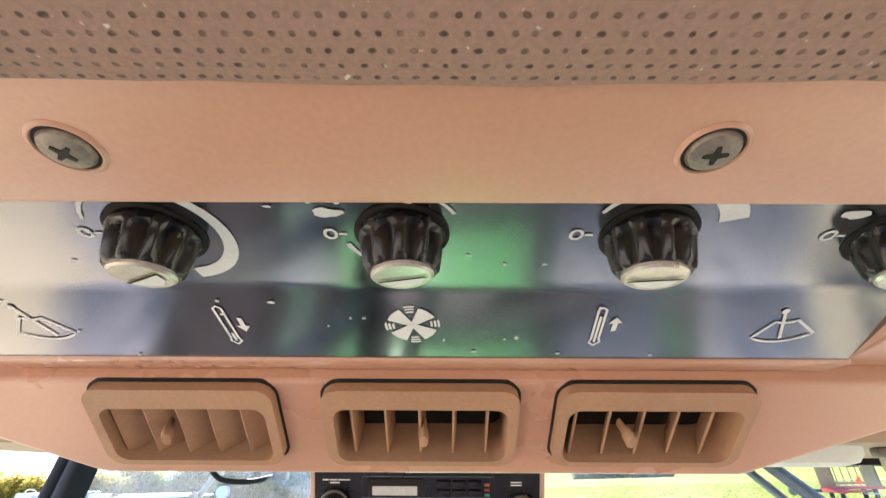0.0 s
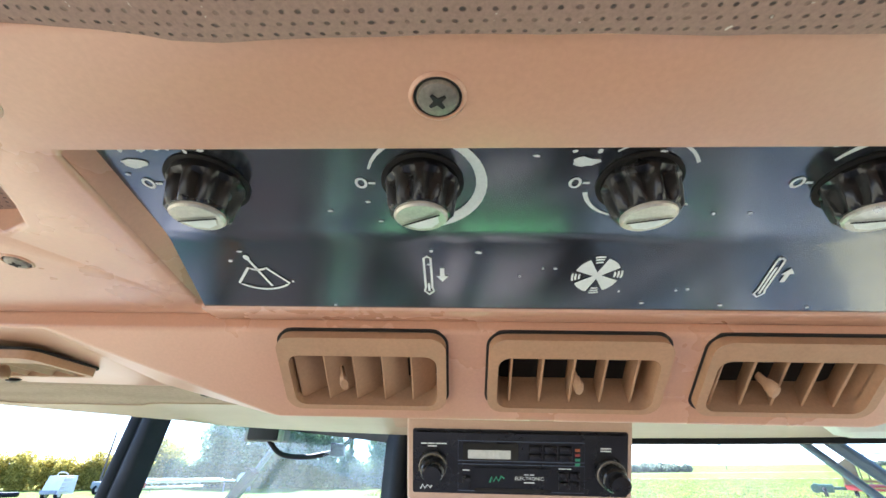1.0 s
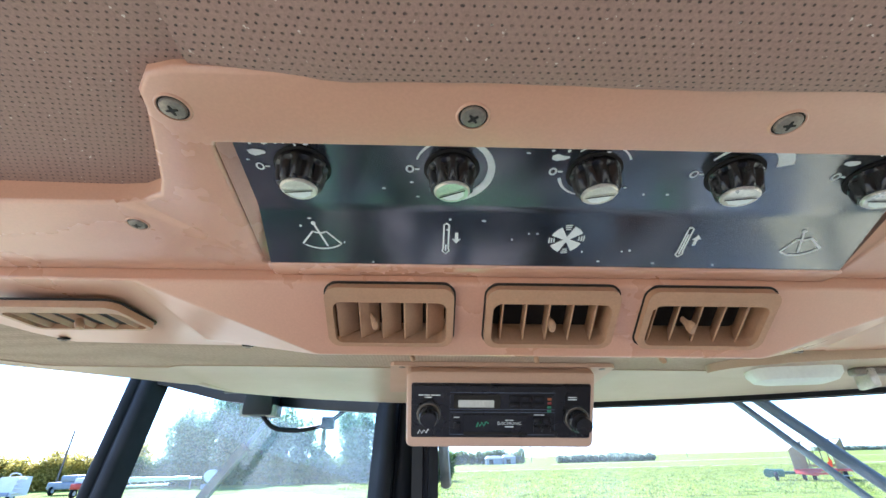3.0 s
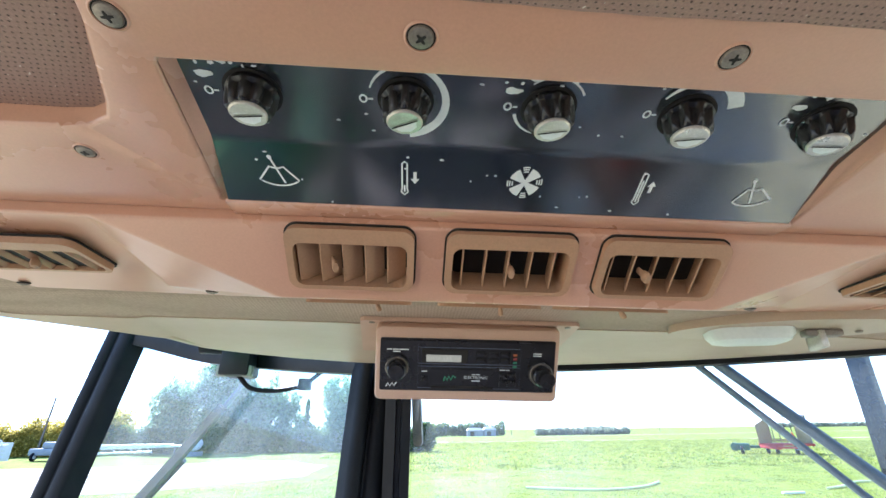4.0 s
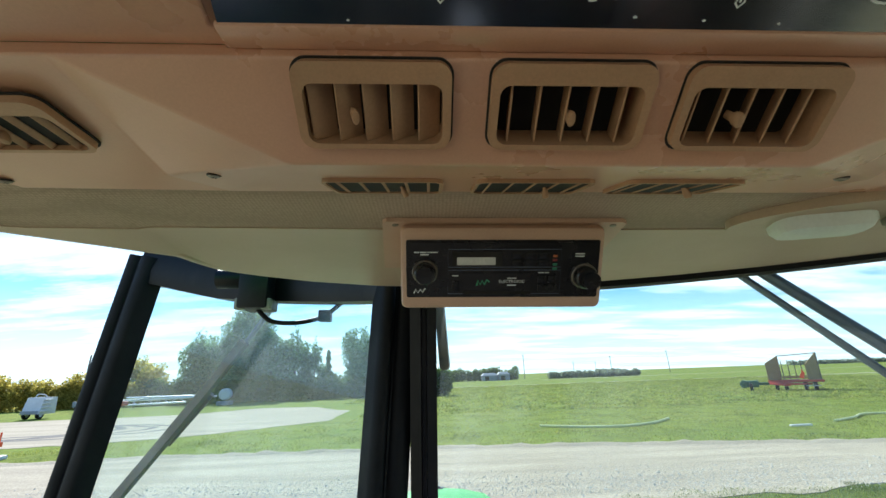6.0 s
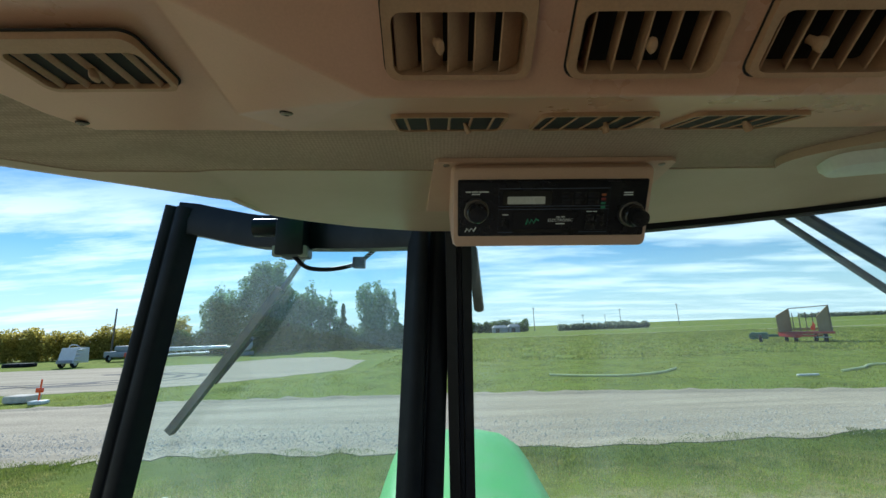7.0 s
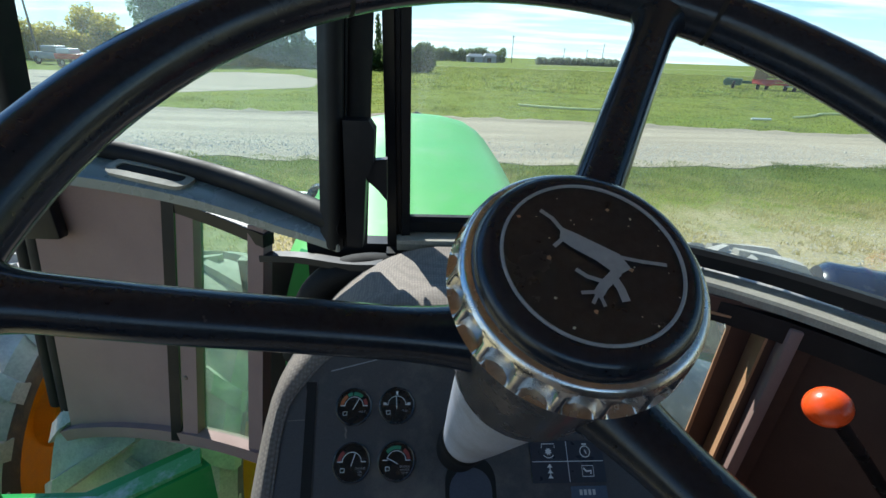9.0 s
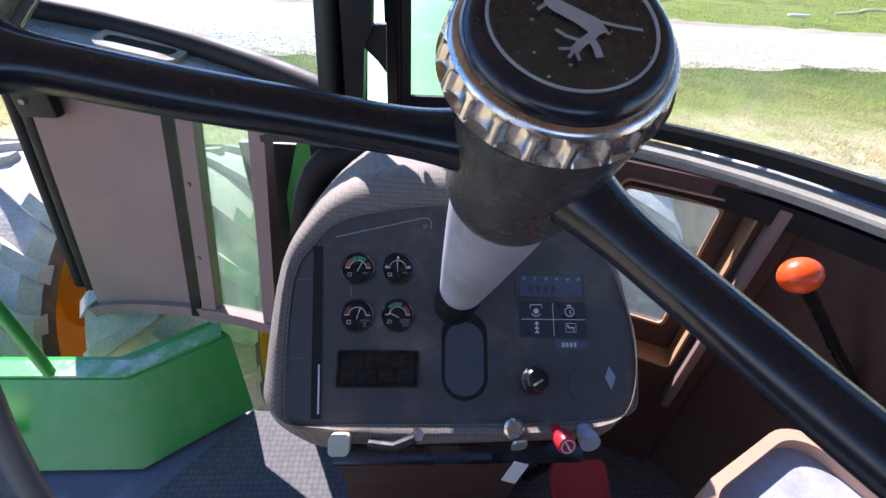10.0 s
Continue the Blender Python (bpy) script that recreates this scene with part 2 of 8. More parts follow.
M_HUBBODY = surface("dusty_black_hub", (0.070, 0.066, 0.068), 0.24, grain=300, grain_amt=0.3, stain=30, stain_amt=0.3, relief=0.08, relief_dist=0.0003, dirt=(0.2, 0.155, 0.13), dirt_amt=0.45, dirt_scale=45)
M_COLUMNDARK = surface("slate_slot_cover", (0.075, 0.08, 0.10), 0.5, grain=500, grain_amt=0.1, stain=20, stain_amt=0.25, relief=0.1)
M_DASH = surface("dark_grey_dash", (0.075, 0.070, 0.068), 0.5, grain=700, grain_amt=0.18, stain=8, stain_amt=0.3, relief=0.2, relief_dist=0.0004, dirt=(0.27, 0.215, 0.165), dirt_amt=0.55, dirt_scale=7)
M_PODVINYL = weave("grey_padded_vinyl", (0.27, 0.23, 0.195), 0.0042, 0.75, 0.7)
M_BROWNWALL = surface("dark_brown_panel", (0.075, 0.035, 0.026), 0.6, grain=500, grain_amt=0.1, stain=7, stain_amt=0.25, relief=0.15, relief_dist=0.0005, dirt=(0.14, 0.09, 0.06), dirt_amt=0.2, dirt_scale=12)
M_DOORPANEL = surface("mauve_brown_door_panel", (0.25, 0.165, 0.15), 0.7, grain=600, grain_amt=0.08, stain=6, stain_amt=0.2, relief=0.15, relief_dist=0.0004, dirt=(0.3, 0.24, 0.2), dirt_amt=0.12, dirt_scale=10)
M_SILL = surface("worn_grey_sill", (0.30, 0.295, 0.255), 0.7, grain=400, grain_amt=0.15, stain=22, stain_amt=0.45, relief=0.2, relief_dist=0.0006, dirt=(0.22, 0.2, 0.17), dirt_amt=0.5, dirt_scale=38)
M_DOORSILL = surface("blue_grey_sill_paint", (0.19, 0.22, 0.22), 0.28, metal=0.12, grain=400, grain_amt=0.1, stain=14, stain_amt=0.35, relief=0.1, relief_dist=0.0004, dirt=(0.2, 0.2, 0.19), dirt_amt=0.35, dirt_scale=26)
M_GREEN = surface("green_paint", (0.03, 0.33, 0.06), 0.32, grain=300, grain_amt=0.05, stain=4, stain_amt=0.1, relief=0.04, relief_dist=0.0004, dirt=(0.3, 0.42, 0.25), dirt_amt=0.3, dirt_scale=7)
M_GREENWORN = surface("worn_green_edge", (0.10, 0.40, 0.13), 0.4, grain=200, grain_amt=0.08, stain=9, stain_amt=0.15, relief=0.05, dirt=(0.72, 0.74, 0.78), dirt_amt=0.95, dirt_scale=7)
M_YELLOW = surface("yellow_paint", (0.75, 0.38, 0.015), 0.4, grain=200, grain_amt=0.06, stain=8, stain_amt=0.2, relief=0.05, dirt=(0.35, 0.25, 0.12), dirt_amt=0.3)
M_OCHRE = surface("dusty_yellow_paint", (0.50, 0.40, 0.07), 0.55, grain=200, grain_amt=0.1, stain=12, stain_amt=0.35, relief=0.1, dirt=(0.5, 0.45, 0.33), dirt_amt=0.5, dirt_scale=20)
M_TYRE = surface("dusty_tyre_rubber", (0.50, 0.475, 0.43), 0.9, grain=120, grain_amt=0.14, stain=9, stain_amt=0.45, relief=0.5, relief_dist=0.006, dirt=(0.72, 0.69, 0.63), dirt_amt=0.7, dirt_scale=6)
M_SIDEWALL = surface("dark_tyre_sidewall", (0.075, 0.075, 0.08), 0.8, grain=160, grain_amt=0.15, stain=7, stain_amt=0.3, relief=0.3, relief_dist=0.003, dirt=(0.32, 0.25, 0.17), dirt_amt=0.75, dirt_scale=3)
M_RED = surface("red_plastic", (0.55, 0.02, 0.03), 0.3, grain=300, grain_amt=0.04, stain=40, stain_amt=0.12, relief=0.03)
M_PEDALRED = surface("worn_red_rubber", (0.30, 0.02, 0.03), 0.6, grain=300, stain=30, stain_amt=0.3, relief=0.1)
M_PODTAN = surface("tan_radio_pod", (0.53, 0.35, 0.25), 0.5, grain=700, grain_amt=0.05, stain=9, stain_amt=0.15, relief=0.12, relief_dist=0.0003)
M_ROD = surface("grey_metal_rod", (0.12, 0.14, 0.18), 0.35, metal=0.3, relief=0.05)
M_SLATE = surface("dusty_slate_paint", (0.07, 0.10, 0.11), 0.5, grain=60, stain=9, stain_amt=0.3, relief=0.05, dirt=(0.42, 0.42, 0.4), dirt_amt=0.45, dirt_scale=22)
M_CHALK, nt_, b_ = nodes_of("white_chalk_on_glass")
b_.inputs["Base Color"].default_value = (0.85, 0.86, 0.84, 1)
b_.inputs["Transmission Weight"].default_value = 0.0
tl_, mx_ = nt_.nodes.new("ShaderNodeBsdfTranslucent"), nt_.nodes.new("ShaderNodeMixShader")
tl_.inputs[0].default_value = (0.9, 0.9, 0.88, 1)
mx_.inputs[0].default_value = 0.75
nt_.links.new(b_.outputs[0], mx_.inputs[1])
nt_.links.new(tl_.outputs[0], mx_.inputs[2])
nt_.links.new(mx_.outputs[0], nt_.nodes["Material Output"].inputs[0])
M_LENS = surface("frosted_lamp_lens", (0.62, 0.66, 0.6), 0.35, grain=300, grain_amt=0.04, stain=20, stain_amt=0.12, relief=0.1)
M_GLASS = pane("window_glass", (0.90, 0.97, 0.97), dust_amt=0.052)
M_GLASS2 = pane("windshield_glass", (0.95, 0.98, 0.95), dust_amt=0.03)
M_GREENGLASS = pane("greenish_lower_glass", (0.72, 0.86, 0.76), dust=(0.5, 0.62, 0.55), dust_amt=0.12)

M_HOOD = surface("faded_green_paint", (0.11, 0.49, 0.088), 0.42, grain=300, grain_amt=0.05, stain=2.5, stain_amt=0.1, relief=0.03, relief_dist=0.0004, dirt=(0.3, 0.5, 0.3), dirt_amt=0.35, dirt_scale=5)
M_CLOTHWALL = surface("tan_rear_wall", (0.12, 0.10, 0.085), 0.8, relief=0.1)
M_ORANGE = surface("orange_plastic_ball", (0.85, 0.085, 0.012), 0.28, grain=200, grain_amt=0.04, stain=60, stain_amt=0.1, relief=0.02)
M_IVORY = surface("ivory_plastic", (0.6, 0.56, 0.42), 0.4, stain=50, stain_amt=0.2, relief=0.03)
M_LCD = surface("grey_lcd", (0.09, 0.12, 0.16), 0.2, grain=400, stain=30, relief=0.0)
M_LCDLIGHT = surface("pale_lcd", (0.55, 0.55, 0.5), 0.25, grain=400, stain=60, relief=0.0)
M_GRIDBLUE = surface("dark_blue_display", (0.036, 0.042, 0.055), 0.3, grain=400, stain=30, relief=0.0)
M_GREENPRINT = surface("green_print", (0.05, 0.26, 0.14), 0.5, relief=0.0)
M_REDPRINT = surface("red_print", (0.30, 0.05, 0.04), 0.5, relief=0.0)
M_ORANGEPRINT = surface("orange_print", (0.45, 0.13, 0.04), 0.5, relief=0.0)
M_GAUGE = surface("black_gauge_face", (0.012, 0.014, 0.014), 0.25, grain=600, stain=60, relief=0.0)
M_BLUE = surface("dark_blue_plastic", (0.010, 0.02, 0.055), 0.2, stain=3, stain_amt=0.15, relief=0.02)
M_MIRROR = nodes_of("mirror_glass")[0]
M_MIRROR.node_tree.nodes["Principled BSDF"].inputs["Metallic"].default_value = 1.0
M_MIRROR.node_tree.nodes["Principled BSDF"].inputs["Roughness"].default_value = 0.02
M_MIRROR.node_tree.nodes["Principled BSDF"].inputs["Base Color"].default_value = (0.85, 0.87, 0.88, 1)
M_SCREEN = grid_holes("yellowed_mesh_screen", (0.34, 0.3, 0.14), (0.05, 0.06, 0.03), 0.016, 0.33, rough=0.6, specks=0.0, v_axis=2)
M_TREAD = weave("studded_rubber_mat", (0.16, 0.16, 0.165), 0.014, 0.8, 0.75)
M_PLATFORM = surface("grey_painted_step", (0.15, 0.16, 0.2), 0.6, grain=120, stain=9, stain_amt=0.3, relief=0.2, dirt=(0.45, 0.47, 0.55), dirt_amt=0.4, dirt_scale=6)


# ---- mesh helpers ----
BASES = {}


def thing(name, label, category, base=(0, 0, 0), group="", frame_m=None, kind=""):
    """An empty at the base of a thing. Its parts are given in the coordinates of frame_m (the cab, unless told)."""
    m = CAB if frame_m is None else frame_m
    ob = new(name)
    ob.empty_display_size = 0.05
    ob.matrix_world = m @ Matrix.Translation(base)
    BASES[ob.name] = Vector(base)
    return tagged(ob, label, category, group, kind)


def finish(bm, name, smooth=35.0):
    bmesh.ops.recalc_face_normals(bm, faces=bm.faces)
    me = bpy.data.meshes.new(name)
    bm.to_mesh(me)
    bm.free()
    for p in me.polygons:
        p.use_smooth = True
    me.set_sharp_from_angle(angle=radians(smooth))
    return me


def root_base(ob):
    while ob.parent is not None:
        ob = ob.parent
    return BASES[ob.name]


def part(name, bm, material, parent, label="", smooth=35.0):
    bmesh.ops.translate(bm, vec=-root_base(parent), verts=bm.verts)
    ob = new(name, finish(bm, name, smooth))
    ob.data.materials.append(material)
    ob.parent = parent
    if label:
        ob["label"] = label
    return ob


def structure(name, bm, material, label, category, frame_m=None, smooth=35.0):
    ob = new(name, finish(bm, name, smooth))
    ob.data.materials.append(material)
    ob.matrix_world = CAB if frame_m is None else frame_m
    BASES[ob.name] = Vector((0, 0, 0))
    return tagged(ob, label, category, "", "structure")


def V(*a):
    return Vector(a)


def frame_at(origin, xdir, ydir):
    """A matrix with the given origin, x and (nearly) y direction."""
    x = Vector(xdir).normalized()
    z = x.cross(Vector(ydir)).normalized()
    y = z.cross(x)
    m = Matrix((x, y, z)).transposed().to_4x4()
    m.translation = Vector(origin)
    return m


def bevel_all(bm, w, seg=2, angle=25.0):
    if w > 0:
        es = [e for e in bm.edges if len(e.link_faces) == 2 and e.calc_face_angle(0) > radians(angle)]
        bmesh.ops.bevel(bm, geom=es, offset=w, segments=seg, profile=0.5, affect="EDGES", clamp_overlap=True)
    return bm


def box(lo, hi, bevel=0.0, m=None, seg=2, bm=None):
    b = bmesh.new()
    bmesh.ops.create_cube(b, size=1.0)
    lo, hi = Vector(lo), Vector(hi)
    for v in b.verts:
        v.co = Vector(((lo[k] + hi[k]) / 2 + v.co[k] * (hi[k] - lo[k])) for k in range(3))
    bevel_all(b, bevel, seg)
    if m is not None:
        bmesh.ops.transform(b, matrix=m, verts=b.verts)
    return merge(bm, b)


def merge(bm, b):
    if bm is None:
        return b
    me = bpy.data.meshes.new("tmp")
    b.to_mesh(me)
    b.free()
    bm.from_mesh(me)
    bpy.data.meshes.remove(me)
    return bm


def rrect(w, h, r, n=5, cx=0.0, cy=0.0):
    """A rounded rectangle as a list of points, anticlockwise."""
    out = []
    for sx, sy, a0 in ((1, 1, 0), (-1, 1, 90), (-1, -1, 180), (1, -1, 270)):
        for k in range(n + 1):
            a = radians(a0 + 90 * k / n)
            out.append((cx + sx * (w / 2 - r) + r * math.cos(a), cy + sy * (h / 2 - r) + r * math.sin(a)))
    return out


def prism(pts, z0, z1, m=None, bevel=0.0, seg=2, bm=None):
    """The polygon pts (x, y), from z0 to z1, then placed by m."""
    b = bmesh.new()
    lo = [b.verts.new((x, y, z0)) for x, y in pts]
    hi = [b.verts.new((x, y, z1)) for x, y in pts]
    b.faces.new(lo[::-1])
    b.faces.new(hi)
    for k in range(len(pts)):
        j = (k + 1) % len(pts)
        b.faces.new((lo[k], lo[j], hi[j], hi[k]))
    if bevel:
        es = [e for e in b.edges if len(e.link_faces) == 2 and e.calc_face_angle(0) > radians(50)]
        bmesh.ops.bevel(b, geom=es, offset=bevel, segments=seg, profile=0.5, affect="EDGES", clamp_overlap=True)
    if m is not None:
        bmesh.ops.transform(b, matrix=m, verts=b.verts)
    return merge(bm, b)


def ring_prism(outer, inner, z0, z1, m=None, bevel=0.0, bm=None):
    """A frame between two outlines with the same number of points."""
    b = bmesh.new()
    n = len(outer)
    rows = [[b.verts.new((x, y, z)) for x, y in pts] for pts, z in ((outer, z0), (outer, z1), (inner, z1), (inner, z0))]
    for a in range(4):
        r, s = rows[a], rows[(a + 1) % 4]
        for k in range(n):
            j = (k + 1) % n
            b.faces.new((r[k], r[j], s[j], s[k]))
    if bevel:
        es = [e for e in b.edges if len(e.link_faces) == 2 and e.calc_face_angle(0) > radians(50)]
        bmesh.ops.bevel(b, geom=es, offset=bevel, segments=2, profile=0.5, affect="EDGES", clamp_overlap=True)
    if m is not None:
        bmesh.ops.transform(b, matrix=m, verts=b.verts)
    return merge(bm, b)


def loft(rings, closed=True, caps=True, bm=None):
    """Skin between rings of points; closed: each ring is a loop."""
    b = bmesh.new()
    rs = [[b.verts.new(p) for p in r] for r in rings]
    n = len(rs[0])
    for r, s in zip(rs, rs[1:]):
        for k in range(n if closed else n - 1):
            j = (k + 1) % n
            b.faces.new((r[k], r[j], s[j], s[k]))
    if caps and closed:
        b.faces.new(rs[0][::-1])
        b.faces.new(rs[-1])
    return merge(bm, b)


def lathe(profile, m=None, seg=32, bm=None, wob=None):
    """Profile (radius, height) turned about z. wob(angle, k): factor on the radius."""
    rings = []
    for k, (r, z) in enumerate(profile):
        ring = []
        for i in range(seg):
            a = 2 * math.pi * i / seg
            rr = max(r, 1e-5) * (wob(a, k) if wob else 1)
            ring.append((rr * math.cos(a), rr * math.sin(a), z))
        rings.append(ring)
    b = loft(rings)
    if m is not None:
        bmesh.ops.transform(b, matrix=m, verts=b.verts)
    return merge(bm, b)


def smooth_path(pts, n=8, closed=False):
    """Points along a Catmull-Rom curve."""
    p = [Vector(q) for q in pts]
    out = []
    cnt = len(p)
    for i in range(cnt if closed else cnt - 1):
        a, b, c, d = (p[(i + k) % cnt] if closed else p[min(max(i + k, 0), cnt - 1)] for k in (-1, 0, 1, 2))
        for j in range(n):
            t = j / n
            out.append(0.5 * ((2 * b) + (c - a) * t + (2 * a - 5 * b + 4 * c - d) * t * t + (3 * b - a - 3 * c + d) * t ** 3))
    if not closed:
        out.append(p[-1])
    return out


def sweep(path, section, up=(0, 0, 1), closed=False, caps=True, scale=None, bm=None):
    """The section (list of (side, up)) carried along the path."""
    path = [Vector(q) for q in path]
    rings = []
    n = len(path)
    for i, p in enumerate(path):
        if closed:
            t = path[(i + 1) % n] - path[i - 1]
        else:
            t = path[min(i + 1, n - 1)] - path[max(i - 1, 0)]
        t.normalize()
        side = t.cross(Vector(up))
        if side.length < 1e-4:
            side = t.cross(Vector((0, 1, 0)))
        side.normalize()
        u = side.cross(t)
        k = scale(i / max(1, n - 1)) if scale else 1.0
        rings.append([p + side * a * k + u * c * k for a, c in section])
    if closed:
        rings.append(rings[0])
        b = loft(rings, caps=False)
        bmesh.ops.remove_doubles(b, verts=b.verts, dist=1e-6)
        return merge(bm, b)
    return loft(rings, caps=caps, bm=bm)


def circle(r, n=12, ry=None):
    return [(r * math.cos(2 * math.pi * k / n), (ry or r) * math.sin(2 * math.pi * k / n)) for k in range(n)]


def tube(path, r, n=10, up=(0, 0, 1), scale=None, bm=None):
    return sweep(path, circle(r, n), up, scale=scale, bm=bm)


def sheet(grid, thick, bm=None):
    """A sheet through a grid of points (rows of equal length), with thickness along its normal."""
    rows = [[Vector(p) for p in r] for r in grid]
    nr, nc = len(rows), len(rows[0])
    b = bmesh.new()

    def nrm(i, j):
        a = rows[min(i + 1, nr - 1)][j] - rows[max(i - 1, 0)][j]
        c = rows[i][min(j + 1, nc - 1)] - rows[i][max(j - 1, 0)]
        return a.cross(c).normalized()
    top = [[b.verts.new(rows[i][j]) for j in range(nc)] for i in range(nr)]
    bot = [[b.verts.new(rows[i][j] + nrm(i, j) * thick) for j in range(nc)] for i in range(nr)]
    for i in range(nr - 1):
        for j in range(nc - 1):
            b.faces.new((top[i][j], top[i][j + 1], top[i + 1][j + 1], top[i + 1][j]))
            b.faces.new((bot[i][j], bot[i + 1][j], bot[i + 1][j + 1], bot[i][j + 1]))
    for j in range(nc - 1):
        b.faces.new((top[0][j], bot[0][j], bot[0][j + 1], top[0][j + 1]))
        b.faces.new((top[-1][j], top[-1][j + 1], bot[-1][j + 1], bot[-1][j]))
    for i in range(nr - 1):
        b.faces.new((top[i][0], top[i + 1][0], bot[i + 1][0], bot[i][0]))
        b.faces.new((top[i][-1], bot[i][-1], bot[i + 1][-1], top[i + 1][-1]))
    return merge(bm, b)


def lerp(a, b, t):
    return a + (b - a) * t


# ---- the cab's shell ----
XC = -0.010


def plate(outer, holes, zfun, thick, bm=None):
    """A flat plate with holes; its underside follows zfun(x, y)."""
    b = bmesh.new()
    loops = []
    for pts in [outer] + list(holes):
        vs = [b.verts.new((x, y, 0)) for x, y in pts]
        loops.append(vs)
        for k in range(len(vs)):
            b.edges.new((vs[k], vs[(k + 1) % len(vs)]))
    bmesh.ops.triangle_fill(b, use_beauty=True, use_dissolve=False, edges=b.edges[:], normal=(0, 0, 1))
    geom = bmesh.ops.extrude_face_region(b, geom=b.faces[:])["geom"]
    up = [g for g in geom if isinstance(g, bmesh.types.BMVert)]
    ups = set(up)
    for v in b.verts:
        v.co.z = zfun(v.co.x, v.co.y) + (thick if v in ups else 0)
    return merge(bm, b)


# ceiling: perforated vinyl over the driver, with a slack, slightly wavy surface
def ceil_z(x, y):
    return 2.5612 + 0.004 * math.sin(7 * x + 1.0) * math.sin(5 * y) + 0.012 * max(0.0, abs(x + 0.01) - 0.2) / 0.3 * (1 if y < 0.11 else 0.6)


def ceil_front(x):
    # it stops short behind the console's switch frame and runs on beside it
    return 0.062 if abs(x - XC) < 0.19 else 0.125


xs_c = sorted([lerp(-0.72, 0.74, j / 40) for j in range(41)] + [XC - 0.1905, XC - 0.1895, XC + 0.1895, XC + 0.1905])
grid = [[(x, lerp(-1.15, ceil_front(x), (i / 40) ** 0.8), ceil_z(x, lerp(-1.15, ceil_front(x), (i / 40) ** 0.8))) for x in xs_c] for i in range(41)]
structure("ceiling", sheet(grid, -0.03), M_PERF, "sagging brown perforated vinyl headliner over the seat", "ceiling")
# rough cut edge of the vinyl over the console's rear flange
edge = [(lerp(-0.172, 0.50, k / 60), 0.0455 + 0.0006 * math.sin(k * 0.5) + 0.0002 * math.sin(k * 4.1), 2.5565 + 0.0042 * (1 - min(1.0, k / 5))) for k in range(61)]
structure("trim", sweep(edge, [(-0.0025, -0.0010), (0.003, -0.0022), (0.010, -0.0019), (0.022, -0.0002), (0.042, 0.0040), (0.042, 0.006), (-0.0025, 0.004)]), M_PERF, "frayed edge of perforated brown vinyl headliner", "trim")

# front headliner: woven cloth behind, smooth moulding ahead of it
ROOF_EDGE = [(-0.76, 0.27), (-0.66, 0.325), (-0.51, 0.405), (-0.42, 0.452), (-0.365, 0.485), (-0.362, 0.520), (-0.352, 0.545), (-0.32, 0.575), (-0.25, 0.617), (-0.16, 0.648), (-0.06, 0.655), (0.06, 0.645), (0.16, 0.622), (0.26, 0.580), (0.36, 0.525), (0.46, 0.455), (0.56, 0.375), (0.66, 0.27), (0.74, 0.17)]


def edge_y(x):
    for (xa, ya), (xb, yb) in zip(ROOF_EDGE, ROOF_EDGE[1:]):
        if xa <= x <= xb:
            return lerp(ya, yb, (x - xa) / (xb - xa))
    return ROOF_EDGE[-1][1]


xs = sorted(set([lerp(-0.75, 0.73, k / 74) for k in range(75)] + [-0.3625, -0.358, -0.352, -0.345]))


def front_z(x, y):
    f = (y - 0.29) / max(0.05, edge_y(x) - 0.29)
    return 2.532 + 0.018 * max(0.0, (0.350 - y) / 0.1) - 0.010 * max(0.0, f) - 0.012 * max(0.0, f - 0.55) ** 1.3 + (0.012 * max(0, -0.38 - x) / 0.3)


def seam_y(x):
    return min(edge_y(x) - 0.012, 0.405 + 0.02 * math.cos(3 * x))


for nm, mat_, lab, f0, f1 in (("ceiling_2", M_WOVEN, "woven tan cloth headliner behind the windshield", 0, 1), ("ceiling_3", M_BEIGE, "smooth beige moulded headliner trim above the windshield", 1, 2)):
    g = []
    for i in range(15):
        row = []
        for x in xs:
            ya, yb = (0.24, seam_y(x)) if f0 == 0 else (seam_y(x), edge_y(x))
            y = lerp(ya, yb, i / 14)
            row.append((x, y, front_z(x, y) - (0.0012 if f0 else 0)))
        g.append(row)
    structure(nm, sheet(g, -0.02), mat_, lab, "ceiling")
# turned-down lip along the roof's edge
lip = [(x, edge_y(x) + 0.004, front_z(x, edge_y(x)) + 0.012) for x in xs]
structure("trim_2", sweep(lip, circle(0.0135, 10)), M_BEIGE, "rolled edge of the beige headliner trim", "trim")
structure("roof", plate([(-0.85, -1.2), (0.85, -1.2), (0.85, 0.2), (0.62, 0.42), (0.3, 0.66), (-0.1, 0.72), (-0.4, 0.6), (-0.85, 0.33)], [], lambda x, y: 2.60, 0.12), M_GREEN, "painted outer cab roof", "roof")

# windshield: curved glass from the left post round to the side
WS_TOP = [(-0.085, 0.700), (0.04, 0.690), (0.17, 0.655), (0.30, 0.592), (0.42, 0.510), (0.54, 0.40), (0.66, 0.26), (0.74, 0.10), (0.77, -0.15)]
WS_BOT = [(-0.075, 0.858), (0.06, 0.862), (0.18, 0.852), (0.356, 0.790), (0.508, 0.690), (0.60, 0.590), (0.69, 0.46), (0.76, 0.28), (0.80, -0.10)]
wt = smooth_path([(x, y, 2.515) for x, y in WS_TOP], 6)
wb = smooth_path([(x, y, 1.782) for x, y in WS_BOT], 6)
g = [[a.lerp(b, k / 10) + V(0, 0.035 * math.sin(math.pi * k / 10), 0) for a, b in zip(wt, wb)] for k in range(11)]
win = structure("window_1", sweep(wt, [(-0.012, -0.004), (0.012, -0.004), (0.012, 0.03), (-0.012, 0.03)]), M_RUBBER, "large curved cab windshield in a black rubber seal", "window")
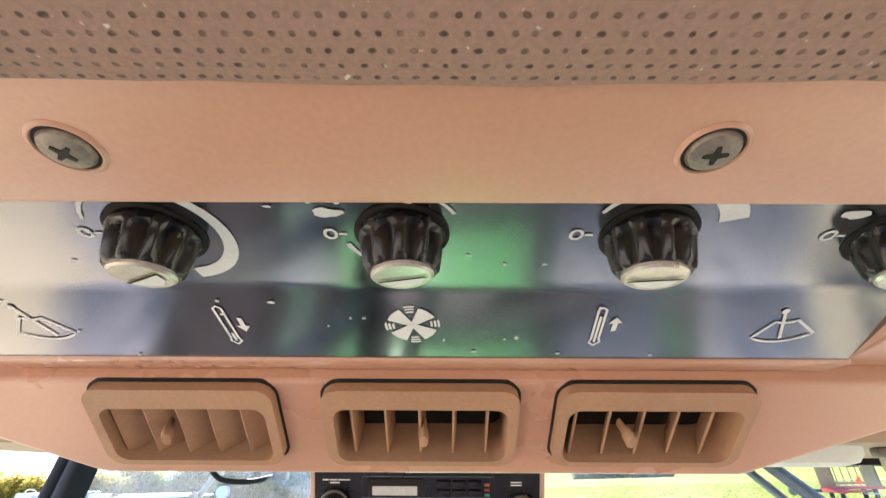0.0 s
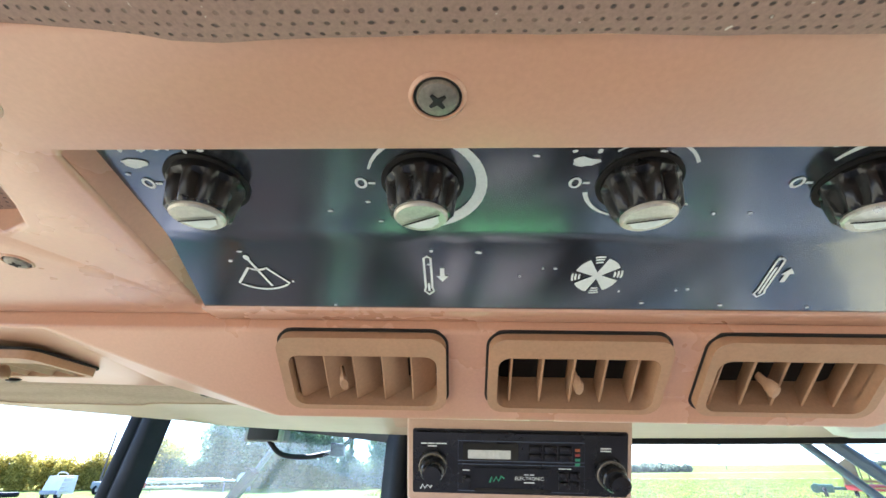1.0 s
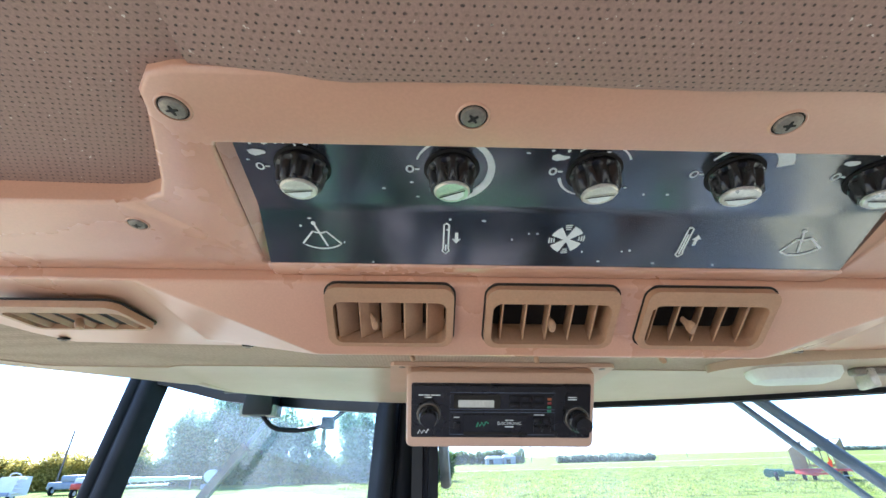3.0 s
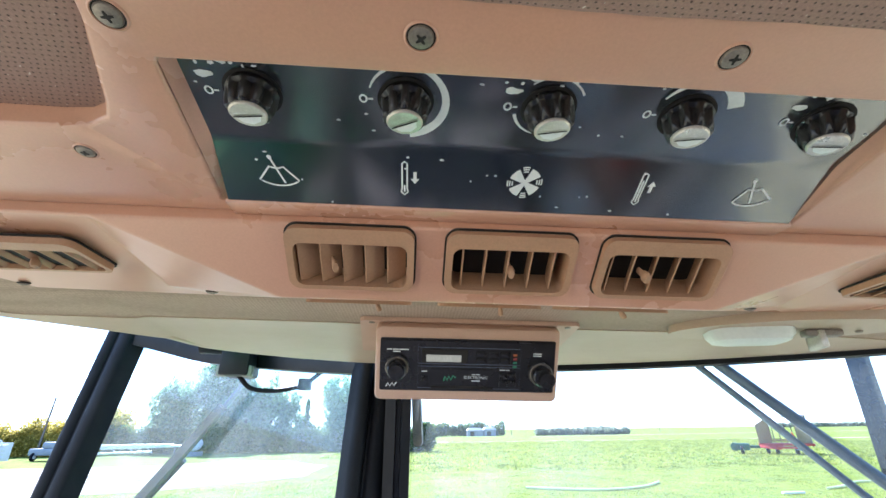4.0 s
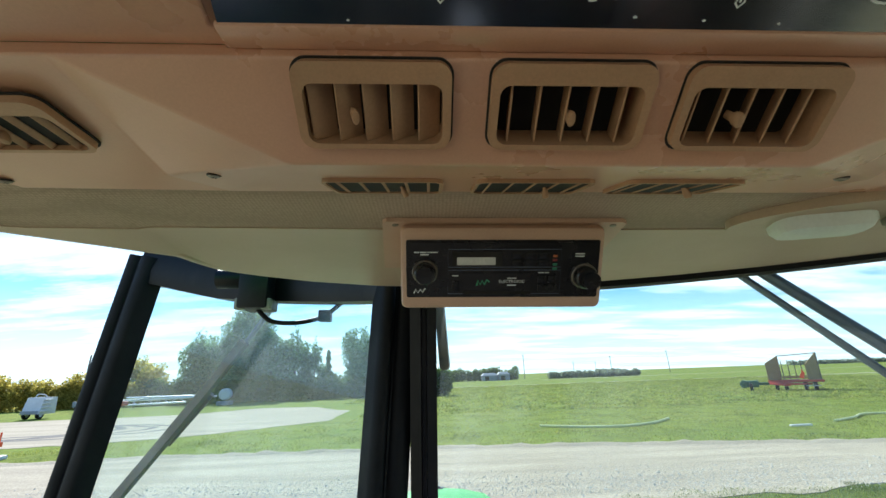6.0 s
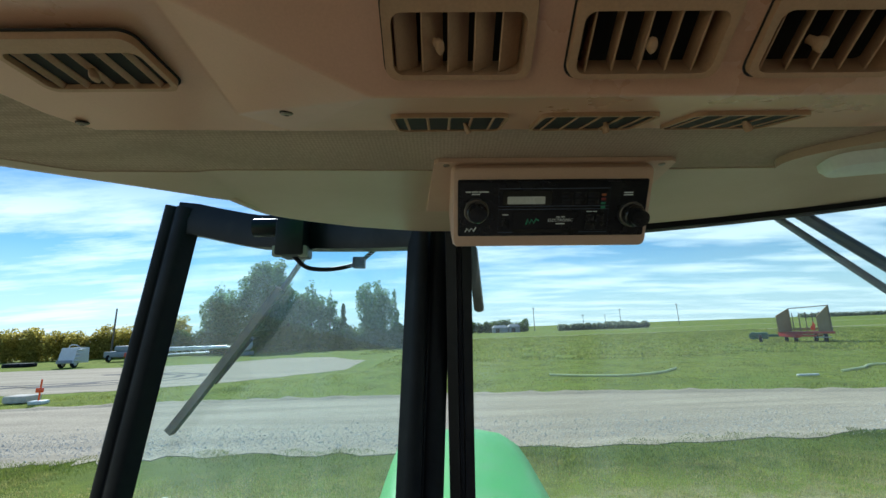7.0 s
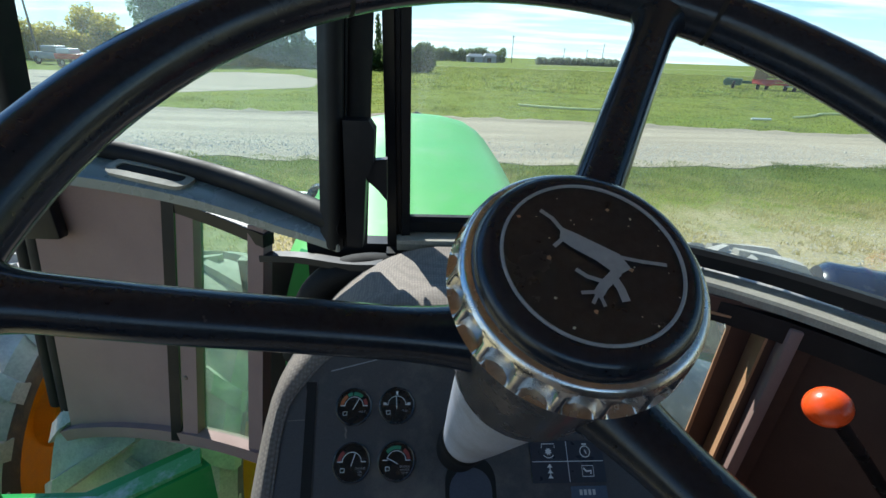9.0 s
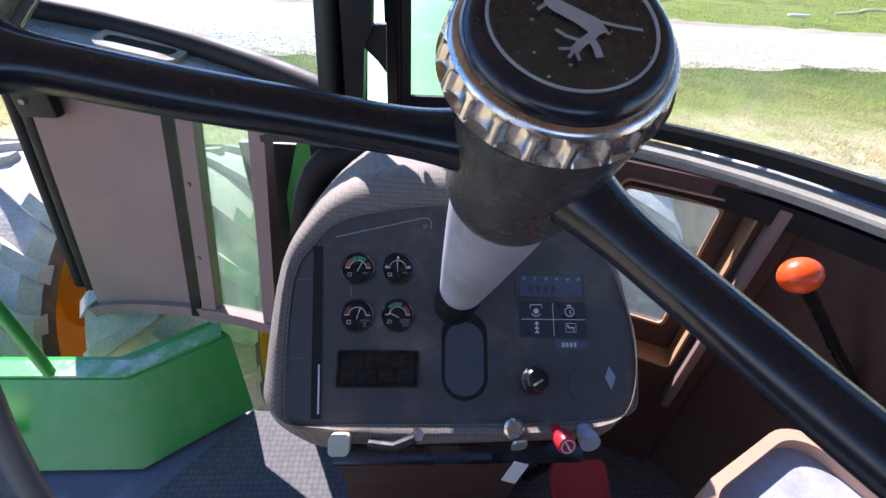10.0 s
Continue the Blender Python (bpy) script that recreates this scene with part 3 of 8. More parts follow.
part("lower_seal", sweep(wb, [(-0.014, -0.022), (0.014, -0.022), (0.014, -0.002), (0.006, 0.006), (-0.014, 0.004)]), M_RUBBER, win)
gl = part("windshield_pane", sheet(g, 0.004), M_GLASS2, win, "clear dusty windshield glass")
gl.visible_shadow = False
# left windshield post: two dark ribs with a groove between
post_path = [V(-0.095, 0.700, 2.53), V(-0.093, 0.752, 2.30), V(-0.090, 0.80, 2.05), V(-0.086, 0.850, 1.80), V(-0.086, 0.862, 1.70)]
post = structure("window_frame", sweep(smooth_path(post_path, 5), [(-0.022, -0.02), (-0.005, -0.024), (-0.003, -0.017), (0.003, -0.017), (0.005, -0.026), (0.02, -0.022), (0.02, 0.025), (-0.022, 0.025)], up=(0, 1, 0)), M_FRAME, "black post at the edge of the windshield", "window frame")

# sill under the windshield and the brown wall below it
sill_out = smooth_path([(-0.09, 0.850, 1.752), (0.10, 0.852, 1.752), (0.25, 0.822, 1.75), (0.40, 0.752, 1.748), (0.53, 0.66, 1.745), (0.63, 0.55, 1.743), (0.72, 0.40, 1.742), (0.78, 0.1, 1.74)], 6)
structure("window_sill", sweep(sill_out, [(-0.010, -0.012), (0.048, -0.012), (0.048, 0.0), (0.044, 0.005), (-0.010, 0.005)]), M_SILL, "scuffed grey metal sill below the windshield", "window sill")
structure("trim_3", sweep([p + V(-0.018, -0.036, -0.026) for p in sill_out], [(-0.030, -0.030), (0.014, -0.030), (0.014, 0.008), (-0.016, 0.008), (-0.030, -0.004)]), M_FRAME, "black channel below the windshield sill", "trim")
# brown wall that follows the windshield's curve, with a small low window in a stepped recess
WALL_M = frame_at((0.3445, 0.7395, 0.0), (0.902, -0.4315, 0), (0, 0, 1))
wb_ = plate([(-0.16, 0.93), (0.235, 0.93), (0.235, 1.735), (-0.16, 1.735)], [rrect(0.225, 0.415, 0.016, 5, 0.0975, 1.5005)], lambda x, y: 0.0, 0.03)
bmesh.ops.transform(wb_, matrix=WALL_M, verts=wb_.verts)
wall = structure("wall_1", wb_, M_BROWNWALL, "dark brown moulded wall beside the dash with a small opening", "wall")
# rib in a paler brown than the wall: its sunlit edge put into colour
part("lit_tone_rib", box((0.222, 1.20, 0.028), (0.240, 1.72, 0.062), 0.004, WALL_M), M_DOORPANEL, wall)
part("corner_panel", box((0.2365, 0.93, -0.004), (0.275, 1.733, 0.026), 0.0, WALL_M), M_BROWNWALL, wall)
side = [V(0.585, 0.625, 0), V(0.635, 0.54, 0), V(0.70, 0.41, 0), V(0.755, 0.2, 0), V(0.79, -0.2, 0), V(0.79, -1.1, 0)]
sp = smooth_path(side, 5)
structure("wall_2", sheet([[p + V(0, 0, z) for p in sp] for z in (0.93, 1.735)], 0.03), M_BROWNWALL, "dark brown moulded side wall of the cab", "wall")
# a lined recess steps back from the wall to the pane; its tan paints sunlit edges
w2 = structure("window_2", ring_prism(rrect(0.2245, 0.4145, 0.016, 5, 0.0975, 1.5005), rrect(0.2165, 0.4065, 0.012, 5, 0.0975, 1.5005), -0.030, 0.034, WALL_M, 0.001), M_TAN_DULL, "small low window in the brown wall", "window")
part("window_frame", ring_prism(rrect(0.2165, 0.4065, 0.012, 5, 0.0975, 1.5005), rrect(0.172, 0.305, 0.012, 5, 0.083, 1.5165), -0.032, -0.022, WALL_M, 0.001), M_BROWNWALL, w2)
# tan again for the sunlit look of the inner edge
part("inner_rim", ring_prism(rrect(0.178, 0.311, 0.014, 5, 0.083, 1.5165), rrect(0.166, 0.299, 0.011, 5, 0.083, 1.5165), -0.0225, -0.017, WALL_M, 0.001), M_TAN_DULL, w2)
gl = part("lower_pane", box((-0.003, 1.364, -0.029), (0.169, 1.669, -0.025), 0, WALL_M), M_GLASS, w2)
gl.visible_shadow = False

# floor and rear of the cab; the unseen rear wall is raised to block light
structure("floor", plate([(-0.74, -1.15), (0.80, -1.15), (0.80, 0.30), (0.56, 0.70), (0.16, 0.74), (-0.49, 0.755), (-0.655, 0.53), (-0.74, 0.3)], [], lambda x, y: 0.87, 0.06), M_TREAD, "dark studded rubber mat on the cab floor", "floor")
rear = structure("wall_3", box((-0.72, -1.18, 0.93), (0.80, -1.14, 2.12)), M_CLOTHWALL, "unseen rear wall raised to block light from behind", "wall")
part("corner_post", box((-0.76, -1.18, 2.12), (-0.70, -1.12, 2.60)), M_FRAME, rear)
part("corner_post", box((0.76, -1.18, 2.12), (0.82, -1.142, 2.60)), M_FRAME, rear)
part("side_post", box((0.76, -0.42, 1.74), (0.82, -0.36, 2.60)), M_FRAME, rear)
# unseen panel in place of side glass, added to hold back light
structure("wall_5", box((0.775, -1.14, 1.74), (0.805, -0.43, 2.60)), M_CLOTHWALL, "unseen panel added to block light from the right rear", "wall")
structure("wall_4", box((-0.76, -1.14, 0.93), (-0.72, -0.35, 1.70)), M_CLOTHWALL, "lower left wall behind the door", "wall")
structure("door_frame", box((-0.78, -0.40, 0.93), (-0.72, -0.34, 2.60)), M_FRAME, "black rear post of the door opening", "door frame")


# ---- the half-open cab door ----
def door_plan(s, z):
    """A place on the door's glass surface: s from the hinge side (0) to the latch side (1)."""
    f = (z - 1.83) / 0.74
    a = V(-0.838, 1.036, 0).lerp(V(-0.700, 0.985, 0), f)
    m = V(-0.500, 1.050, 0).lerp(V(-0.43, 0.965, 0), f)
    b = V(-0.165, 0.745, 0).lerp(V(-0.135, 0.745, 0), f)
    p = (1 - s) ** 2 * a + 2 * s * (1 - s) * m + s * s * b
    p.z = z
    return p


def top_z(s):
    return lerp(2.585, 2.525, s)


def sill_z(s):
    return lerp(1.868, 1.790, s) + 0.020 * s * s


door = thing("door", "half-open cab door with a black frame, curved glass and brown trim panel", "door", (-0.5, 0.95, 1.1), kind="structure")
door.name = "door_1"
BASES[door.name] = V(-0.5, 0.95, 1.1)
S17 = [k / 16 for k in range(17)]
# hinge-side bar, latch-side bar, top and bottom rails
bar = [(-0.030, 0.018), (-0.030, -0.012)] + [(-0.0175 - 0.0125 * math.cos(math.pi * k / 7), -0.016 - 0.014 * math.sin(math.pi * k / 7)) for k in range(8)] + [(-0.0035, -0.020), (0.0, -0.020)] + [(0.0155 - 0.0145 * math.cos(math.pi * k / 7), -0.016 - 0.012 * math.sin(math.pi * k / 7)) for k in range(8)] + [(0.030, 0.018)]
part("frame_bar", sweep([door_plan(-0.062 - 0.022 * max(0.0, 1 - k / 5), lerp(2.652, 1.10, k / 10)) for k in range(11)], [(x * 1.42 - 0.003, y) for x, y in bar], up=(0.5, 1, 0)), M_RUBBER, door)
part("frame_bar", sweep([door_plan(0.985, lerp(2.545, 1.775, k / 8)) for k in range(9)], [(x * (1.3 if x > 0 else 1.0) - 0.003, y) for x, y in bar], up=(-0.6, 1, 0)), M_RUBBER, door)
rail = [(-0.02, -0.030), (0.024, -0.030), (0.030, 0.0), (0.024, 0.042), (-0.02, 0.042)]
part("top_rail", sweep([door_plan(s, top_z(s) + 0.012 + 0.018 * max(0.0, 1 - max(s, 0) / 0.3)) for s in [-0.085, -0.04] + S17], rail), M_FRAME, door)
seal = part("bottom_seal", sweep([door_plan(s, sill_z(s)) + V(0, -0.014, 0.003) for s in S17], circle(0.0215, 12)), M_RUBBER, door)
g = [[door_plan(s, lerp(sill_z(s), top_z(s), k / 8)) for s in S17] for k in range(9)]
gl = part("door_pane", sheet(g, 0.004), M_GLASS, door, "dusty curved door glass with wiped streaks")
gl.visible_shadow = False
# a loop drawn with a finger in white on the glass
SCR = frame_at(door_plan(0.115, 1.975) + V(0, -0.005, 0), (0.99, -0.02, 0), (0, 0, 1)) @ Matrix.Diagonal((1.5, 1.5, 1, 1))
scr = [(0.0, 0.022), (0.008, 0.0205), (0.0135, 0.013), (0.011, 0.004), (0.002, -0.004), (-0.008, -0.013), (-0.0095, -0.022), (-0.002, -0.027), (0.004, -0.022), (0.004, -0.010), (0.002, 0.006), (-0.001, 0.0215)]
part("chalk_loop", tube([SCR @ p for p in smooth_path([V(x, y, 0) for x, y in scr], 4)], 0.0017, 6), M_CHALK, door, "thin white loop drawn on the glass")
# sill plate with a grip ring for the hand
def plate_z(s):
    return lerp(1.829, 1.785, min(1.0, s / 0.78))


sillg = [[door_plan(s, plate_z(s) - d * (1 - 0.5 * s * s)) + V(0.01, y * (1 - 0.55 * s * s), 0.0) for s in [0.97 * k / 16 for k in range(17)]] for y, d in ((-0.012, -0.020), (-0.020, -0.022), (-0.083, 0.0), (-0.090, 0.004), (-0.092, 0.022))]
sill = part("sill_plate", sheet(sillg, 0.006), M_DOORSILL, door, "worn grey metal sill of the door")
def on_sill(s, q):
    """A place on the sill plate, q from its inner edge (0) to the glass (1)."""
    k = 1 - 0.55 * s * s
    return door_plan(s, plate_z(s) + 0.022 * (1 - 0.5 * s * s) * q) + V(0.01, lerp(-0.083, -0.020, q) * k, 0)


hp = frame_at(on_sill(0.375, 0.42), on_sill(0.45, 0.42) - on_sill(0.30, 0.42), on_sill(0.375, 0.9) - on_sill(0.375, 0.1))
if hp.col[2].z < 0:
    hp = hp @ pose(0, 0, 0, 180)
hp = hp @ Matrix.Translation((0, 0, 0.009))
part("grip_ring", ring_prism(rrect(0.186, 0.056, 0.027, 8), rrect(0.150, 0.024, 0.0118, 8), -0.006, 0.006, hp, 0.002), M_SILL, sill, "worn oval grip ring")
# near-black plug inside the ring, a hollow's shade put into colour
part("grip_shade_fill", prism(rrect(0.152, 0.026, 0.0128, 8), -0.014, 0.0028, hp), M_DARK, sill)


def low_plan(s, z):
    """The inner face of the door below the sill."""
    f = (1.80 - z) / 0.65
    a = V(-0.86, 0.985, 0).lerp(V(-0.985, 1.02, 0), f)
    m = V(-0.62, 1.03, 0).lerp(V(-0.70, 0.96, 0), f)
    b = V(-0.325, 0.850, 0).lerp(V(-0.375, 0.770, 0), f)
    p = (1 - s) ** 2 * a + 2 * s * (1 - s) * m + s * s * b
    p.z = z
    return p


def bot_z(s):
    return lerp(1.045, 1.235, s ** 0.8)


def low_z(s, k):
    return lerp(bot_z(s), lerp(1.834, 1.756, s), k)


S1 = [0.02 + 0.60 * k / 10 for k in range(11)]
S2 = [0.72 + 0.21 * k / 6 for k in range(7)]
panel = part("trim_panel", sheet([[low_plan(s, low_z(s, k / 8)) for s in S1] for k in range(9)], 0.03), M_DOORPANEL, door, "mauve-brown trim panel")
part("edge_strip", sweep([low_plan(0.605, low_z(0.605, k / 8)) + V(0, -0.012, 0) for k in range(9)], [(-0.012, -0.008), (0.012, -0.008), (0.010, 0.010), (-0.010, 0.010)], up=(0, 1, 0)), M_FRAME, door)
part("inner_post", sweep([low_plan(0.675, low_z(0.675, k / 8)) for k in range(9)], [(-0.022, -0.012), (0.022, -0.012), (0.022, 0.014), (-0.022, 0.014)], up=(0.4, 1, 0)), M_DOORPANEL, door)
part("latch_post", sweep([low_plan(0.965, low_z(0.965, k / 8)) for k in range(9)], [(-0.018, -0.012), (0.018, -0.012), (0.018, 0.014), (-0.018, 0.014)], up=(0.4, 1, 0)), M_DOORPANEL, door)
part("lower_rail", sweep([low_plan(s, bot_z(s) + 0.006) for s in [k / 14 for k in range(15)]], [(-0.016, -0.018), (0.016, -0.018), (0.016, 0.016), (-0.016, 0.016)]), M_DOORPANEL, door)
part("upper_channel", sweep([low_plan(s, low_z(s, 0.965)) for s in [0.6 + 0.4 * k / 8 for k in range(9)]], [(-0.012, -0.014), (0.014, -0.014), (0.014, 0.012), (-0.012, 0.012)]), M_FRAME, door)
gl = part("low_pane", sheet([[low_plan(s, low_z(s, 0.03 + 0.92 * k / 6)) + V(0, 0.006, 0) for s in S2] for k in range(7)], 0.004), M_GREENGLASS, door, "greenish dusty lower glass")
gl.visible_shadow = False
for k in (0.30, 0.62):
    p = low_plan(0.655, low_z(0.655, k))
    part("bolt", lathe([(0.0, 0.006), (0.004, 0.005), (0.006, 0.002), (0.006, 0)], frame_at(p + V(0, -0.012, 0), (1, 0, 0), (0, 0, 1)), 10), M_SCREW, door)
# latch body on the bar's lower end
lb = frame_at((-0.135, 0.72, 1.92), (1, 0, 0), (0, 0, 1))
part("latch_body", prism([(-0.028, -0.13), (-0.004, -0.13), (0.003, -0.02), (0.014, 0.004), (0.016, 0.050), (0.008, 0.062), (-0.028, 0.062)], -0.02, 0.02, lb, 0.003), M_FRAME, door)
part("catch_bracket", prism([(0.0, 0.004), (0.033, 0.008), (0.033, -0.056), (0.020, -0.040), (0.0, -0.022)], -0.008, 0.010, lb, 0.002), M_FRAME, door)
# upper hinge block on the trim panel
hinge = part("hinge_block", box((-0.875, 0.960, 1.67), (-0.80, 0.99, 1.80), 0.006), M_FRAME, door)
for z in (1.705, 1.735, 1.765):
    part("hinge_bolt", lathe([(0, 0.006), (0.006, 0.005), (0.008, 0.001), (0.008, -0.002), (0, -0.002)], frame_at((-0.852, 0.959, z), (1, 0, 0), (0, 0, 1)), 6), M_SCREW, hinge)
# catch arm that reaches from the latch post to the cab's sill
part("check_arm", sweep(smooth_path([V(-0.345, 0.845, 1.70), V(-0.27, 0.82, 1.712), V(-0.18, 0.79, 1.715), V(-0.115, 0.775, 1.722)], 5), [(-0.014, -0.006), (0.014, -0.006), (0.012, 0.006), (-0.012, 0.006)]), M_FRAME, door)

# wiper motor on the top rail, its lead, and the wiper outside the glass
motor = part("wiper_motor", box((-0.455, 0.830, 2.512), (-0.398, 0.900, 2.605), 0.005), M_FRAME, door, "dark wiper motor housing")
part("motor_drum", lathe([(0.0, 0.0), (0.017, 0.001), (0.019, 0.004), (0.019, 0.058), (0.0, 0.06)], frame_at((-0.452, 0.865, 2.575), (0, 1, 0), (0, 0, 1)) @ pose(0, 0, 0, 0, 180, 0), 20), M_FRAME, motor)
for x in (-0.452, -0.401):
    part("terminal", box((x - 0.009, 0.835, 2.510), (x + 0.009, 0.852, 2.532), 0.003), M_SILL, motor)
part("lead", tube(smooth_path([V(-0.425, 0.862, 2.515), V(-0.40, 0.866, 2.492), V(-0.36, 0.868, 2.487), V(-0.32, 0.868, 2.492), V(-0.29, 0.868, 2.503), V(-0.25, 0.85, 2.53), V(-0.21, 0.83, 2.545), V(-0.16, 0.79, 2.55)], 6), 0.0045, 8), M_RUBBER, door)
part("clip", box((-0.305, 0.858, 2.489), (-0.280, 0.878, 2.512), 0.003), M_FRAME, door)
arm_a, arm_b, tip = V(-0.425, 0.965, 2.548), V(-0.622, 1.046, 2.308), V(-0.762, 1.062, 2.135)
wiper = part("wiper_arm", tube([arm_a, arm_a.lerp(arm_b, 0.5) + V(0, 0.012, 0), arm_b], 0.006, 8), M_ROD, door, "pale metal wiper arm")
top_end = V(-0.498, 0.995, 2.461)
part("wiper_blade", sweep([top_end.lerp(tip, k / 8) + V(0, 0.006 * math.sin(math.pi * k / 8), 0) for k in range(9)], [(-0.009, -0.010), (0.009, -0.010), (0.011, 0.006), (-0.011, 0.006)], up=(0, 1, 0)), M_RUBBER, wiper)
part("blade_bridge", sweep([arm_b.lerp(tip, -0.25) + V(0, 0.014, 0), arm_b.lerp(tip, 0.35) + V(0, 0.014, 0)], [(-0.012, -0.006), (0.012, -0.006), (0.008, 0.008), (-0.008, 0.008)], up=(0, 1, 0)), M_FRAME, wiper)


# ---- overhead console ----
def con_z(x, y):
    return 2.5609 - 0.095 * y


con = thing("overhead_console", "tan plastic overhead console with switches and air vents", "console", (XC, 0.19, 2.50))
left = [(-0.178, 0.045), (-0.188, 0.0475), (-0.1945, 0.055), (-0.1965, 0.064), (-0.2125, 0.104), (-0.218, 0.114), (-0.230, 0.120), (-0.245, 0.1215), (-0.52, 0.1215)]
outline = left + [(-0.52, 0.190), (2 * XC + 0.52, 0.190)] + [(2 * XC - x, y) for x, y in reversed(left)]
hole = [(-0.1785, 0.083), (-0.1770, 0.0805), (2 * XC + 0.1770, 0.0805), (2 * XC + 0.1785, 0.083), (2 * XC + 0.1885, 0.1775), (2 * XC + 0.186, 0.180), (-0.186, 0.180), (-0.1885, 0.1775)]
fr = plate(outline, [hole], con_z, 0.022)
es = [e for e in fr.edges if len(e.link_faces) == 2 and e.calc_face_angle(0) > radians(60) and min(v.co.z - con_z(v.co.x, v.co.y) for v in e.verts) < 0.002 and max(v.co.z - con_z(v.co.x, v.co.y) for v in e.verts) < 0.01]
bmesh.ops.bevel(fr, geom=es, offset=0.0022, segments=3, profile=0.5, affect="EDGES", clamp_overlap=True)
face = part("switch_frame", fr, M_TAN, con)
# lower body: vent face, corner facets, wings, underside
A, B, R, F = V(-0.2715, 0.188, 2.535), V(-0.2763, 0.3000, 2.5262), V(-0.164, 0.2345, 2.5005), V(-0.247, 0.337, 2.530)


def mir(p):
    return V(2 * XC - p.x, p.y, p.z)


bm = bmesh.new()


def poly(*pts):
    bm.faces.new([bm.verts.new(p) for p in pts])


W = [V(-0.52, 0.188, 2.537), V(-0.468, 0.230, 2.536), V(-0.444, 0.275, 2.535), V(-0.434, 0.312, 2.534), V(-0.412, 0.336, 2.5315)]
for f in (lambda p: p, mir):
    poly(f(A), f(B), f(R))
    poly(f(W[0]), f(A), f(B), f(F), f(W[4]), f(W[3]), f(W[2]), f(W[1]))
    poly(f(W[0]), f(A), f(V(A.x, 0.1895, 2.5435)), f(V(-0.52, 0.1895, 2.5435)))
    edge = [W[0], W[1], W[2], W[3], W[4], F]
    for p, q in zip(edge, edge[1:]):
        poly(f(p), f(q), f(q + V(0, 0, 0.02)), f(p + V(0, 0, 0.02)))
# the vent face, with three openings
VM = frame_at((0, 0.2065, 2.535 - 0.0345 * 0.0185 / 0.0465), (1, 0, 0), (0, -0.0465, 0.0345))
VENTS = ((-0.1135, 0.081, 50, -0.012), (-0.010, 0.085, 6, 0.001), (0.092, 0.085, 24, -0.010))
vf = bmesh.new()
for loop in [[tuple((VM.inverted() @ p)[:2]) for p in (A, R, mir(R), mir(A))]] + [rrect(w - 0.005, 0.0405, 0.006, 5, x, 0) for x, w, _, _ in VENTS]:
    vs_ = [vf.verts.new((x, y, 0)) for x, y in loop]
    for k in range(len(vs_)):
        vf.edges.new((vs_[k - 1], vs_[k]))
bmesh.ops.triangle_fill(vf, use_beauty=True, use_dissolve=False, edges=vf.edges[:], normal=(0, 0, 1))
bmesh.ops.transform(vf, matrix=VM, verts=vf.verts)
merge(bm, vf)
poly(B, R, F)
poly(mir(B), mir(R), mir(F))
poly(R, mir(R), mir(F), F)
poly(A, mir(A), V(2 * XC - A.x, 0.1895, 2.5435), V(A.x, 0.1895, 2.5435))
poly(F, mir(F), mir(F) + V(0, 0, 0.02), F + V(0, 0, 0.02))
bmesh.ops.remove_doubles(bm, verts=bm.verts, dist=0.0004)
bmesh.ops.recalc_face_normals(bm, faces=bm.faces)
bevel_all(bm, 0.0016, 3, 8)
body = part("vent_housing", bm, M_TAN, con, smooth=3)

# the black switch panel in its recess: a flat strip ahead, a strip tilted back behind
x0, x1 = -0.1835, 2 * XC + 0.1835
pl = bmesh.new()
P = [V(x0, 0.1745, 2.5417), V(x1, 0.1745, 2.5417), V(x1 - 0.006, 0.130, 2.5548), V(x0 + 0.006, 0.130, 2.5548), V(x1 - 0.010, 0.073, 2.5616), V(x0 + 0.010, 0.073, 2.5616)]
vs = [pl.verts.new(p) for p in P]
pl.faces.new((vs[0], vs[1], vs[2], vs[3]))
pl.faces.new((vs[3], vs[2], vs[4], vs[5]))
bmesh.ops.bevel(pl, geom=[e for e in pl.edges if len(e.link_faces) == 2], offset=0.004, segments=3, profile=0.5, affect="EDGES")
spanel = part("switch_panel", pl, M_BLACKPANEL, con, "glossy black switch panel with chipped white symbols")
for f in (lambda p: p, mir):
    side_walls = bmesh.new()
    q = [f(p) for p in (V(-0.1780, 0.0810, con_z(0, 0.0810) + 0.001), V(-0.1885, 0.1815, con_z(0, 0.1815) + 0.0008), P[0], P[3], P[5])]
    side_walls.faces.new([side_walls.verts.new(p) for p in q])
    part("recess_lining", side_walls, M_TAN, con)
part("front_lip", box((x0 - 0.002, 0.1738, 2.5402), (x1 + 0.002, 0.1892, 2.5450), 0.0014), M_TAN, con)

# strip planes for printed symbols: x right, y towards the rear edge of the panel
FRONT = frame_at((0, 0.152, 2.5483 + 0.0001), (1, 0, 0), (0, -1, 0.2944)) @ Matrix.Diagonal((1, 1.15, 1, 1))
BACK0 = frame_at((0, 0.101, 2.5583 + 0.0001), (1, 0, 0), (0, -0.9929, 0.1185))
BACK = BACK0 @ Matrix.Diagonal((1, 1.06, 1, 1))


